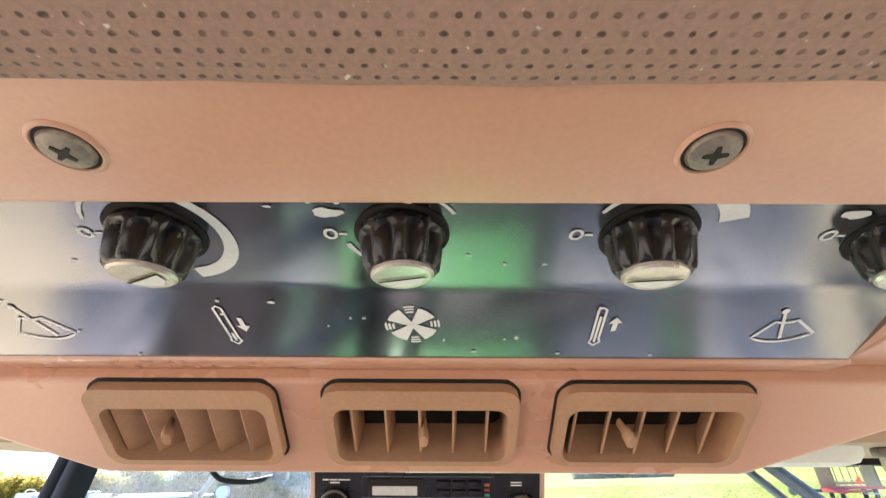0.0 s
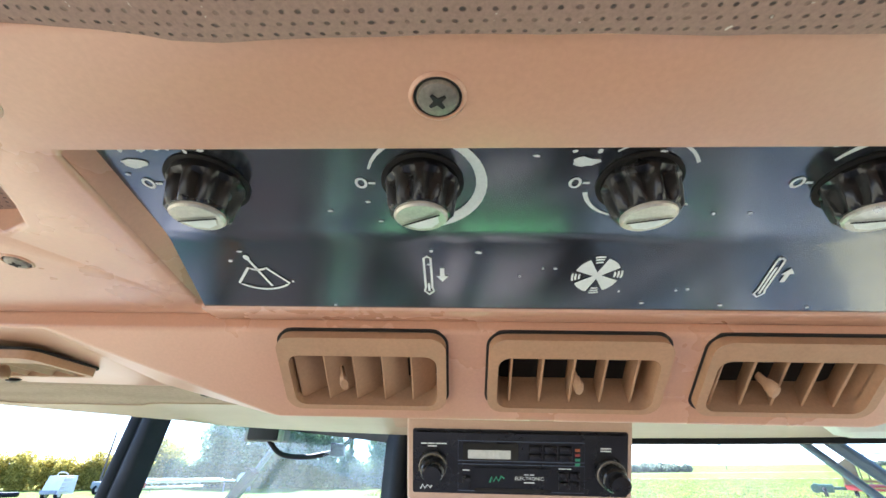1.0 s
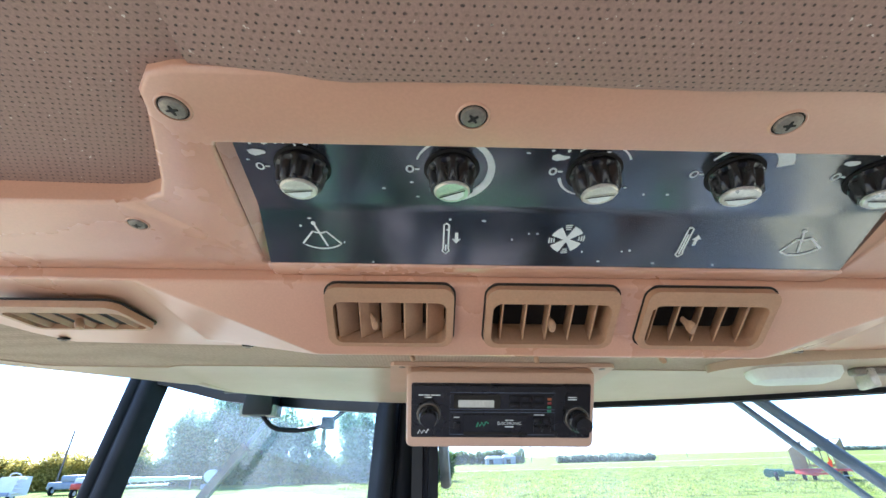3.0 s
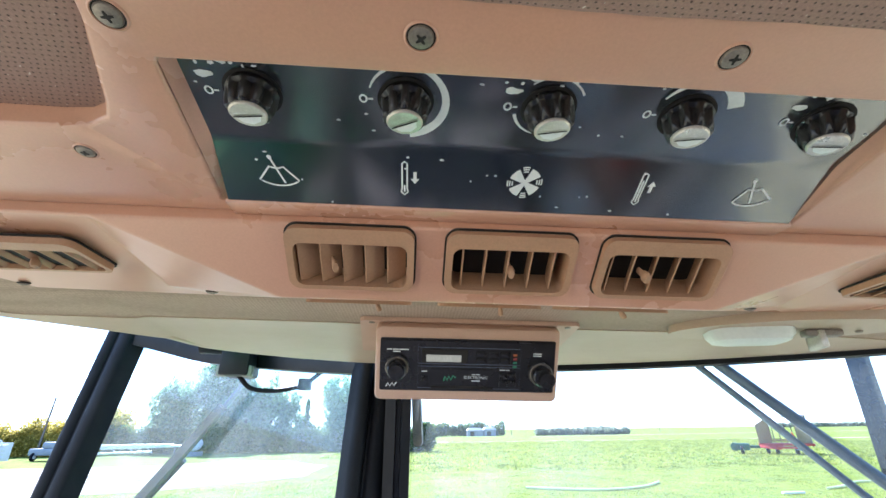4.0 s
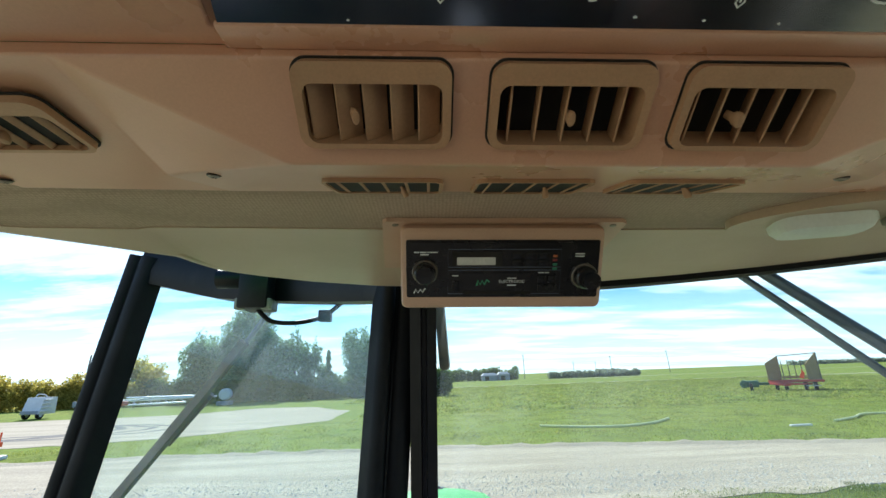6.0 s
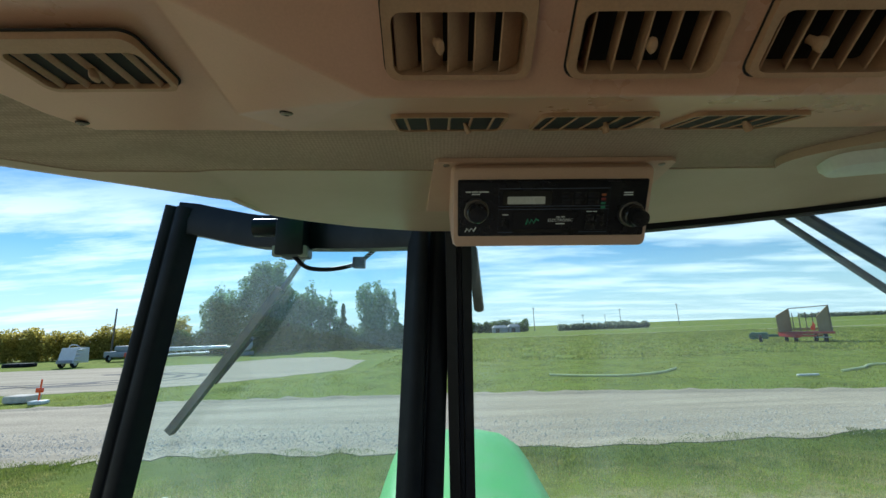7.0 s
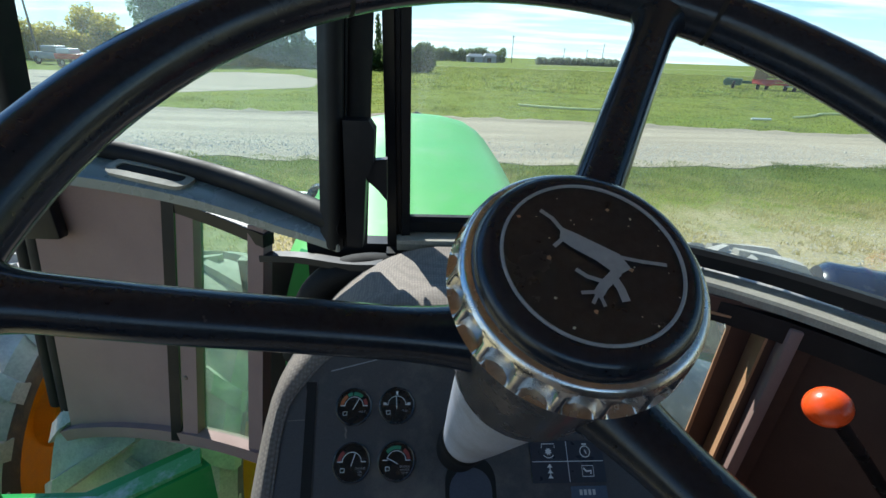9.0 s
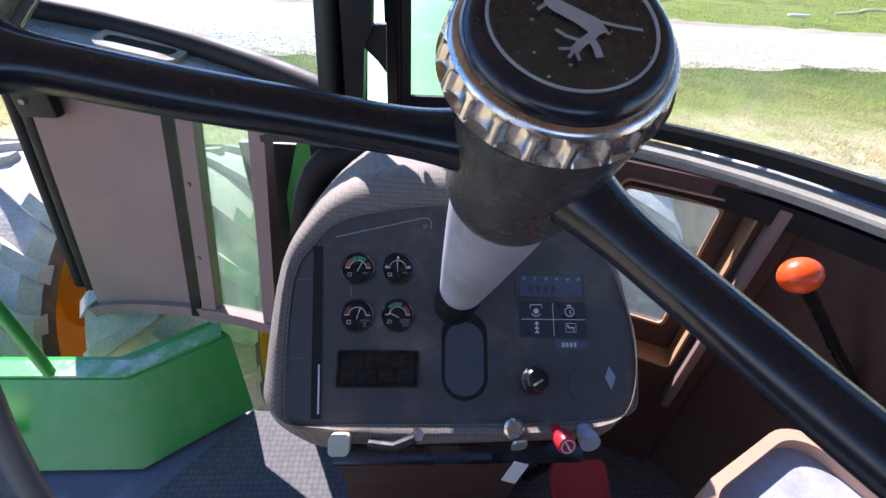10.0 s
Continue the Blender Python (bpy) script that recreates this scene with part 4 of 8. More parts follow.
def line2(pts, w, m, bm=None, closed=False, h=0.0005):
    """A flat printed line through 2D points."""
    b = bmesh.new()
    p = [Vector((x, y, 0)) for x, y in pts]
    n = len(p)
    L, Rr = [], []
    for i in range(n):
        if closed:
            t = (p[(i + 1) % n] - p[i - 1])
        else:
            t = p[min(i + 1, n - 1)] - p[max(i - 1, 0)]
        t.normalize()
        s = Vector((-t.y, t.x, 0)) * w / 2
        L.append(b.verts.new(p[i] + s + V(0, 0, h)))
        Rr.append(b.verts.new(p[i] - s + V(0, 0, h)))
    for i in range(n if closed else n - 1):
        j = (i + 1) % n
        b.faces.new((L[i], Rr[i], Rr[j], L[j]))
    bmesh.ops.transform(b, matrix=m, verts=b.verts)
    return merge(bm, b)


def fill2(pts, m, bm=None, h=0.0005):
    b = bmesh.new()
    b.faces.new([b.verts.new((x, y, h)) for x, y in pts])
    bmesh.ops.transform(b, matrix=m, verts=b.verts)
    return merge(bm, b)


def arc(r, a0, a1, n=16, cx=0.0, cy=0.0):
    return [(cx + r * math.cos(radians(lerp(a0, a1, k / n))), cy + r * math.sin(radians(lerp(a0, a1, k / n)))) for k in range(n + 1)]
KX = [-0.1475, -0.0785, -0.0115, 0.0555, 0.1240]


def words(text, size, m, material, parent, name="lettering", label=""):
    """Printed words with the built-in font, centred on the frame m."""
    cu = bpy.data.curves.new("tmp", "FONT")
    cu.body, cu.size, cu.align_x, cu.align_y, cu.resolution_u = text, size, "CENTER", "CENTER", 3
    tmp = bpy.data.objects.new("tmp", cu)
    me = bpy.data.meshes.new_from_object(tmp)
    b = bmesh.new()
    b.from_mesh(me)
    bpy.data.objects.remove(tmp)
    bpy.data.curves.remove(cu)
    bpy.data.meshes.remove(me)
    bmesh.ops.transform(b, matrix=m @ Matrix.Translation((0, 0, 0.0005)), verts=b.verts)
    return part(name, b, material, parent, label)


def T(m, x, y, z=0.0, turn=0.0):
    return m @ pose(x, y, z, 0, 0, turn)


# printed symbols on the front strip
def wiper_symbol(x, tilt, skew=0.0):
    """A swept sector of glass with a wiper arm across it."""
    m = T(FRONT, x, -0.001, 0, tilt)
    outer = arc(0.0185, 234, 306, 12, skew, 0.0115)
    inner = arc(0.0075, 300, 240, 6, skew * 0.3, 0.0115)
    b = line2(outer + inner, 0.0010, m, closed=True)
    line2([(-0.0022, 0.0105), (0.0028, -0.0052)], 0.0011, m, b)
    fill2(circle(0.0013, 10), m @ Matrix.Translation((-0.0022, 0.0105, 0)), b)
    part("wiper_symbol", b, M_WHITE, spanel)


def thermometer(x, tilt, up):
    m = T(FRONT, x, 0.0, 0, tilt)
    b = line2([(-0.0014, 0.0095), (0, 0.0106), (0.0014, 0.0095), (0.0014, -0.0065), (0.0020, -0.0085), (0, -0.0105), (-0.0020, -0.0085), (-0.0014, -0.0065)], 0.0009, m, closed=True)
    line2([(0, 0.006 if up else -0.004), (0, -0.0085)], 0.0010, m, b)
    s = 1 if up else -1
    line2([(0.0058, 0.001 - 0.0035 * s), (0.0058, 0.001 + 0.001 * s)], 0.0018, m, b)
    fill2([(0.0033, 0.001 + 0.0008 * s), (0.0083, 0.001 + 0.0008 * s), (0.0058, 0.001 + 0.0040 * s)], m, b)
    part("thermometer_symbol", b, M_WHITE, spanel)


def fan_symbol(x):
    m = T(FRONT, x, 0.001)
    b = bmesh.new()
    for k in range(4):
        a = 45 + 90 * k + 6
        fill2([(0.0008 * math.cos(radians(a - 90)), 0.0008 * math.sin(radians(a - 90)))] + arc(0.0092, a - 23, a + 23, 6) + [(0.0008 * math.cos(radians(a + 90)), 0.0008 * math.sin(radians(a + 90)))], m, b)
        for r in (0.0070, 0.0084, 0.0097):
            line2(arc(r, a + 33, a + 56, 4), 0.0008, m, b)
    part("fan_symbol", b, M_WHITE, spanel)


wiper_symbol(KX[0] - 0.002, 0)
thermometer(KX[1] - 0.001, 0, False)
fan_symbol(KX[2])
thermometer(KX[3] + 0.001, 6, True)
wiper_symbol(KX[4] - 0.001, 8, 0.003)

# symbols round the knobs: zero marks, growing arcs, worn blots
rng = random.Random(5)


def crescent(x, a0, a1, r, w0, w1, name="dial_arc"):
    m = T(BACK, x, 0)
    n = 24
    outer = [((r + lerp(w0, w1, k / n)) * math.cos(radians(lerp(a0, a1, k / n))), (r + lerp(w0, w1, k / n)) * math.sin(radians(lerp(a0, a1, k / n)))) for k in range(n + 1)]
    inner = [(r * math.cos(radians(lerp(a0, a1, k / n))), r * math.sin(radians(lerp(a0, a1, k / n)))) for k in range(n + 1)]
    b = bmesh.new()
    for k in range(n):
        fill2([inner[k], inner[k + 1], outer[k + 1], outer[k]], m, b)
    part(name, b, M_WHITE, spanel)


def blot(m, x, y, w, h, seed):
    r_ = random.Random(seed)
    pts = []
    for k in range(14):
        a = 2 * math.pi * k / 14
        q = r_.uniform(0.65, 1.1)
        pts.append((x + w / 2 * q * math.cos(a), y + h / 2 * q * math.sin(a)))
    part("worn_blot", fill2(pts, m), M_WHITE, spanel)


for k, x in enumerate(KX):
    m = T(BACK, x, 0)
    b = line2([(-0.0195 + px, py) for px, py in circle(0.0016, 10, 0.0019)], 0.0009, m, closed=True)
    line2([(-0.0172, 0.0), (-0.0150, 0.0)], 0.0009, m, b)
    part("zero_mark", b, M_WHITE, spanel)
crescent(KX[1], 160, -85, 0.0168, 0.0008, 0.0050)
crescent(KX[3], 150, 18, 0.0170, 0.0010, 0.0070)
crescent(KX[2], 130, 30, 0.0158, 0.0006, 0.0010)
crescent(KX[2], 270, 195, 0.0152, 0.0004, 0.0016)
for k in (0, 2, 4):
    m = T(BACK, KX[k], 0)
    blot(m, -0.0185, 0.0085, 0.0085, 0.0042, k)
    blot(m, -0.0095, 0.0165, 0.0080, 0.0062, k + 10)
    for j in range(9):
        blot(m, 0.002 + rng.uniform(-0.022, 0.010), 0.0178 + rng.uniform(-0.006, 0.003), rng.uniform(0.0012, 0.0030), rng.uniform(0.0010, 0.0022), k * 7 + j + 20)
# chips of paint lost from the panel
for j in range(34):
    m = FRONT if j % 2 else BACK
    y = rng.uniform(-0.019, 0.019)
    if not j % 2:
        y = rng.uniform(-0.021, 0.022)
    x = rng.uniform(-0.175, 0.155)
    part("paint_chip", fill2([(x + rng.uniform(0.6, 1.1) * 0.0007 * math.cos(a) * (1 + 0.5 * (j % 3)), y + rng.uniform(0.5, 1) * 0.0008 * math.sin(a)) for a in (0.3, 1.6, 2.9, 4.2, 5.5)], m), M_WHITE, spanel)

# fluted knobs
knob_body = [(0.0, -0.001), (0.0113, -0.001), (0.0117, 0.0018), (0.0114, 0.0028), (0.0113, 0.0050), (0.0103, 0.0106), (0.0089, 0.0120), (0.0, 0.0122)]
for k, x in enumerate(KX):
    # worn shafts: all knobs droop a little, the outer two lean over
    m = T(BACK0, x, 0) @ pose(0, 0, 0, 8, (0, 0, 3, -4, -7)[k], 0)
    kb = part("knob", lathe(knob_body, m, 60, wob=lambda a, i: 1 - (0.20 * abs(math.cos(5 * a)) ** 2.5 if 2 < i < 6 else 0)), M_BLACKPLAST, con, "black fluted knob with a silver cap", smooth=50)
    part("shaft_washer", lathe([(0.0, 0.0002), (0.0130, 0.0002), (0.0130, 0.0007), (0.0, 0.0007)], T(BACK0, x, 0), 30), M_DARK, kb)
    cap = part("cap", lathe([(0.0, 0.0112), (0.0082, 0.0114), (0.0082, 0.0128), (0.0075, 0.0134), (0.0, 0.0135)], m, 30), M_SILVER, kb, "worn silver cap with a pointer")
    turn = (8, 30, 12, 18, 12)[k]
    part("pointer", fill2([(-0.0067, -0.0004), (0.0064, -0.0006), (0.0067, 0.0002), (-0.0065, 0.0004)], m @ pose(0, 0, 0.0134, 0, 0, turn)), M_DARK, cap)
    part("pointer_field", fill2([(0.0, -0.0058), (0.0040, -0.0041), (0.0057, -0.0008), (-0.0057, -0.0008), (-0.0040, -0.0041)], m @ pose(0, 0, 0.0133, 0, 0, turn)), M_WHITE, cap)


# cross-head screws
def screw(p, nrm, r=0.0050, parent=None, ring=True):
    z = Vector(nrm).normalized()
    m = z.to_track_quat("Z", "Y").to_matrix().to_4x4()
    m.translation = p
    s = part("screw", lathe([(0.0, 0.0017), (r * 0.55, 0.0016), (r * 0.9, 0.0011), (r, 0.0003), (r, -0.001), (0, -0.001)], m, 28), M_SCREW, parent or con)
    turn = 7 + 31 * (int(abs(p.x) * 1000) % 5)
    cross = [(0.46, 0.07), (0.13, 0.13), (0.07, 0.46), (-0.07, 0.46), (-0.13, 0.13), (-0.46, 0.07), (-0.46, -0.07), (-0.13, -0.13), (-0.07, -0.46), (0.07, -0.46), (0.13, -0.13), (0.46, -0.07)]
    part("slot", prism([(r * x, r * y) for x, y in cross], 0.0, 0.00185, m @ pose(0, 0, 0, 0, 0, turn)), M_DARK, s)
    # flat black ring paints the shadow that hugs the screw head
    part("screw_shade_ring", lathe([(r * 0.98, 0.0002), (r * 1.13, 0.0002), (r * 1.13, -0.001), (r * 0.98, -0.001)], m, 28), M_DARK, s)
    if ring:
        part("screw_seat", lathe([(r * 1.12, 0.0001), (r * 1.17, 0.0006), (r * 1.24, 0.0006), (r * 1.36, 0.0001), (r * 1.36, -0.001), (r * 1.12, -0.001)], m, 32), M_TAN, s)


DOWN = V(0, -0.095, -1)
for x, y in ((-0.185, 0.062), (-0.072, 0.063), (0.051, 0.063), (0.165, 0.062), (-0.2425, 0.139), (2 * XC + 0.2425, 0.139)):
    screw(V(x, y, con_z(x, y)), DOWN, 0.0050 if y < 0.1 else 0.0042)
for p in (V(-0.2335, 0.2835, 2.5176), V(-0.412, 0.3215, 2.5310), V(0.2135, 0.2835, 2.5176), V(0.392, 0.3215, 2.5310)):
    screw(p, V(0, 0.28, -1), 0.0042, ring=False)


# air vents
def vent(m, w, h, swing, tab_x=0.0, proud=0.0052, nslat=5, sunk=0.0, rim_w=0.0045, band=0.085, hang=0.0):
    """A louvred vent; m: x right, y up the face, z out of it. sunk: how deep its duct goes below the face."""
    ow, oh, oy = w - 2 * rim_w, h * 0.70 if band else h - 2 * rim_w, -h * band
    v = part("vent", ring_prism(rrect(w, h, 0.0078, 6), rrect(ow, oh, 0.0058, 6, 0, oy), -0.001, proud, m, min(0.0028, proud * 0.4)), M_TAN_DULL, con, "dusty tan louvred air vent")
    if band:
        # flat dark ring on the face stands for the shaded gap
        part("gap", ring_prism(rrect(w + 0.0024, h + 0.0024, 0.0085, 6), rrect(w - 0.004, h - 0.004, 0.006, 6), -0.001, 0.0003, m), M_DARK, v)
    if sunk:
        part("duct", ring_prism(rrect(ow + 0.003, oh + 0.003, 0.006, 6, 0, oy), rrect(ow, oh, 0.0058, 6, 0, oy), -sunk, 0.0, m), M_TAN_DULL, v)
    # near-black sheet behind the slats: the duct's shade is put into its colour
    part("duct_shade_sheet", prism(rrect(ow + 0.002, oh + 0.002, 0.006, 6, 0, oy), -sunk - 0.001, -sunk + 0.0012, m), M_DARK, v)
    depth = 0.0075 if sunk else min(0.0030, proud * 0.42)
    for k in range(nslat):
        x = -ow / 2 + ow * (k + 0.5) / nslat
        part("slat", box((-depth, -oh / 2, -0.0006), (depth, oh / 2, 0.0006), 0.0003, m @ pose(x, oy, proud - 0.0045 - depth * math.cos(radians(swing)) if proud > 0.005 else proud * 0.55, 0, 90 - swing, 0), 1), M_TAN_DULL, v)
    tab = lathe([(0.0, -0.004), (0.0016, -0.004), (0.0018, 0.001), (0.0026, 0.0025), (0.0030, 0.0062), (0.0024, 0.0078), (0.0, 0.0082)], m @ pose(tab_x, oy - 0.001, proud - 0.006 + hang, 0, swing * 0.4, 0) @ Matrix.Diagonal((0.75, 1.45, 1, 1)), 12)
    part("tab", tab, M_TAN_DULL, v)
    return v


for x, w, sw, tx in VENTS:
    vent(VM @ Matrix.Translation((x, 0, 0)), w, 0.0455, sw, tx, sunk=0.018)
for s in (1, -1):
    cx = XC + s * (-0.341 - XC)
    vent(frame_at((cx, 0.239, 2.5295), (1, 0, 0), (0, -1, 0.02)), 0.088, 0.052, 40, 0.0, 0.0050, rim_w=0.0036, hang=0.003)
for x, sw in ((-0.117, 62), (-0.010, 18), (0.097, 75)):
    vent(frame_at((x, 0.302, 2.5196), (1, 0, 0), (0, -0.961, -0.2766)), 0.084, 0.056, sw, 0.012, 0.0026, rim_w=0.0024, band=0.0, hang=0.005)

# ---- radio in its pod ----
radio = thing("radio", "black cassette car radio in a tan pod under the headliner", "radio", (-0.0135, 0.43, 2.445))
RF = frame_at((-0.0135, 0.4155, 2.485), (1, 0, 0), (0, -0.477, 0.879))
pod_b = loft([[RF @ V(x, y, z) for x, y in rrect(w, h, 0.006, 4, 0, cy)] for z, w, h, cy in ((-0.13, 0.200, 0.088, 0.002), (-0.02, 0.199, 0.084, 0.001), (0.0, 0.198, 0.082, 0.0), (0.0035, 0.195, 0.079, 0.0), (0.0045, 0.190, 0.074, 0.0))])
pod = part("pod", pod_b, M_PODTAN, radio, "tan moulded plastic pod")
fl = [(-0.126, 0.394), (0.103, 0.394), (0.108, 0.398), (0.121, 0.55), (-0.143, 0.55), (-0.130, 0.398)]
part("flange", plate(fl, [], lambda x, y: front_z(x, y) - 0.0045, 0.004), M_PODTAN, pod)
for x in (-0.118, 0.096):
    part("flange_screw", lathe([(0.0, 0.0016), (0.003, 0.0012), (0.0036, 0), (0, 0)], frame_at((x, 0.402, front_z(x, 0.402) - 0.0042), (1, 0, 0), (0, -1, 0)), 14), M_SCREW, pod)
part("surround", prism(rrect(0.187, 0.057, 0.002), 0.0, 0.0055, RF, 0.0008), M_BLACKPLAST, radio)
face_r = part("face", prism(rrect(0.183, 0.053, 0.0015), 0, 0.008, RF, 0.0008), M_BLACKPLAST, radio)
RZ = RF @ Matrix.Translation((0, 0, 0.008))
for x, y, r, off in ((-0.0755, -0.0015, 0.0125, 0.0), (0.0775, -0.0055, 0.0130, 0.003)):
    kn = part("radio_knob", lathe([(0, 0), (r, 0), (r * 0.98, 0.004), (r * 0.82, 0.005), (r * 0.80, 0.013), (r * 0.7, 0.0145), (0, 0.0145)], RZ @ Matrix.Translation((x, y, 0)), 36), M_BLACKPLAST, radio)
    part("ring", lathe([(r * 0.84, 0.005), (r * 0.92, 0.0056), (r * 0.96, 0.005), (r * 0.9, 0.004)], RZ @ Matrix.Translation((x, y, 0)), 36), M_SCREW, kn)
    part("inner_knob", lathe([(0, 0.013), (r * 0.66, 0.0135), (r * 0.62, 0.019), (0, 0.0195)], RZ @ Matrix.Translation((x + off, y - off * 0.4, 0)), 30), M_BLACKPLAST, kn)
part("display_bezel", prism(rrect(0.048, 0.0145, 0.001, 3, -0.0255, 0.0105), 0, 0.0008, RZ), M_DARK, face_r)
part("display", prism(rrect(0.037, 0.0075, 0.0006, 3, -0.0265, 0.0085), 0, 0.0013, RZ), M_LCDLIGHT, face_r, "pale grey radio display")
for k in range(3):
    for j in range(2):
        part("button", box((0.008 + 0.0128 * k, 0.0035 + 0.0072 * j, 0), (0.0192 + 0.0128 * k, 0.0095 + 0.0072 * j, 0.0022), 0.0006, RZ), M_BLACKPLAST, face_r)
for j, mt_ in enumerate((M_ORANGEPRINT, M_REDPRINT, M_GREENPRINT, M_GREENPRINT)):
    part("indicator", box((0.0475, 0.0125 - 0.0042 * j, 0), (0.0515, 0.0145 - 0.0042 * j, 0.0012), 0, RZ), mt_, face_r)
part("display_frame", line2([(-0.0535, 0.0025), (-0.0535, 0.0200), (0.0555, 0.0200), (0.0555, 0.0025)], 0.0006, RZ, closed=True), M_ROD, face_r)
part("cassette_frame", line2([(-0.0535, -0.0240), (-0.0535, -0.0005), (0.0555, -0.0005), (0.0555, -0.0240)], 0.0006, RZ, closed=True), M_ROD, face_r)
part("cassette_slot", prism(rrect(0.066, 0.0030, 0.0008, 3, -0.006, -0.0225), 0, 0.0021, RZ), M_DARK, face_r)
part("cassette_flap", prism(rrect(0.066, 0.0185, 0.001, 3, -0.006, -0.0125), 0, 0.0016, RZ, 0.0004), M_BLACKPLAST, face_r)
part("eject_button", box((-0.0495, -0.0215, 0), (-0.0425, -0.0115, 0.0025), 0.0006, RZ), M_BLACKPLAST, face_r)
for k in range(2):
    for j in range(2):
        part("button", box((0.0335 + 0.0095 * k, -0.0215 + 0.0085 * j, 0), (0.0418 + 0.0095 * k, -0.0145 + 0.0085 * j, 0.0022), 0.0006, RZ), M_BLACKPLAST, face_r)
words("ELECTRONIC", 0.0042, T(RZ, 0.008, -0.0115, 0.0017), M_WHITE, face_r)


def bars(m, x, y, widths, h, mat_, parent, gap=0.0008):
    """Writing too small to read: a row of short bars."""
    for w in widths:
        part("print_bar", fill2([(x, y), (x + w, y), (x + w, y + h), (x, y + h)], m), mat_, parent)
        x += w + gap


bars(RZ, -0.086, 0.0165, (0.005, 0.006, 0.010), 0.0011, M_WHITE, face_r)
bars(RZ, -0.080, 0.0142, (0.008,), 0.0011, M_WHITE, face_r)
bars(RZ, -0.0455, 0.0145, (0.005, 0.004, 0.013, 0.007), 0.0009, M_WHITE, face_r)
bars(RZ, 0.069, 0.0150, (0.009,), 0.0010, M_WHITE, face_r)
bars(RZ, 0.069, 0.0127, (0.009,), 0.0010, M_WHITE, face_r)
bars(RZ, -0.0495, -0.0065, (0.006,), 0.0010, M_WHITE, face_r)
bars(T(RZ, 0, 0, 0.0017), 0.0035, -0.0085, (0.004, 0.004), 0.0008, M_WHITE, face_r)
bars(T(RZ, 0, 0, 0.0017), 0.0035, -0.0155, (0.009,), 0.0010, M_WHITE, face_r)
bars(RZ, 0.0335, -0.0035, (0.006, 0.004), 0.0008, M_WHITE, face_r)
part("green_mark", line2([(-0.026, -0.0155), (-0.0245, -0.0105), (-0.0225, -0.0145), (-0.0205, -0.0105), (-0.0185, -0.0142), (-0.0160, -0.0098), (-0.0135, -0.0118)], 0.0016, T(RZ, 0, 0, 0.0017)), M_GREENPRINT, face_r)
part("white_mark", line2([(-0.0865, -0.0235), (-0.0845, -0.0195), (-0.0825, -0.0230), (-0.0800, -0.0195), (-0.0780, -0.0225), (-0.0755, -0.0185)], 0.0013, RZ), M_WHITE, face_r)

# ---- dome lamp beside the radio ----
lamp = thing("dome_lamp", "frosted dome lamp on a beige oval base under the headliner", "lamp", (0.31, 0.42, 2.52))
LB = frame_at((0.287, 0.380, 2.5235), (0.96, -0.28, 0), (-0.28, -0.96, 0.02))
part("base", prism([(x * 0.115 + 0.035, y * 0.044) for x, y in circle(1.0, 36)], -0.01, 0.003, LB, 0.002), M_BEIGE, lamp)
lens = loft([[LB @ V(x + dx, y, z) for x, y in rrect(w, h, min(w, h) * 0.38, 5)] for z, w, h, dx in ((0.002, 0.082, 0.046, -0.002), (0.008, 0.081, 0.045, -0.002), (0.014, 0.072, 0.036, -0.002), (0.0165, 0.054, 0.020, -0.002))])
part("lens", lens, M_LENS, lamp, "frosted white lens")
hk = part("switch_bracket", box((0.050, -0.010, 0.003), (0.084, 0.004, 0.010), 0.002, LB), M_SCREW, lamp)
part("switch_lever", box((0.060, -0.022, 0.004), (0.067, 0.006, 0.022), 0.002, LB), M_SILVER, hk)
part("base_screw", lathe([(0.0, 0.0055), (0.003, 0.005), (0.0036, 0.0035), (0, 0.0035)], LB @ Matrix.Translation((0.105, -0.01, 0)), 12), M_SCREW, lamp)


# ---- steering wheel ----
WH = frame_at((-0.003, 0.205, 2.012), (1, 0, 0), (0, 0.836, 0.548))
wheel = thing("steering_wheel", "large glossy black three-spoke steering wheel with a chrome-ringed hub", "steering wheel", (0, 0.25, 1.92))
WR = 0.223
rim = [WH @ V(0.004 + WR * math.cos(2 * math.pi * k / 96), WR * math.sin(2 * math.pi * k / 96), -0.018) for k in range(96)]
rim_ob = part("rim", sweep(rim, circle(0.0152, 16), up=(0, -0.548, 0.836), closed=True), M_WHEEL, wheel, smooth=60)
for a in (120, 58):
    d = V(math.cos(radians(a)), math.sin(radians(a)), 0)
    q = [WH @ V(0.004 + WR * math.cos(radians(a + e)), WR * math.sin(radians(a + e)), -0.018) for e in (-0.35, 0.35)]
    part("rim_seam", sweep(q, circle(0.0155, 16), up=(0, -0.548, 0.836)), M_DARK, rim_ob)
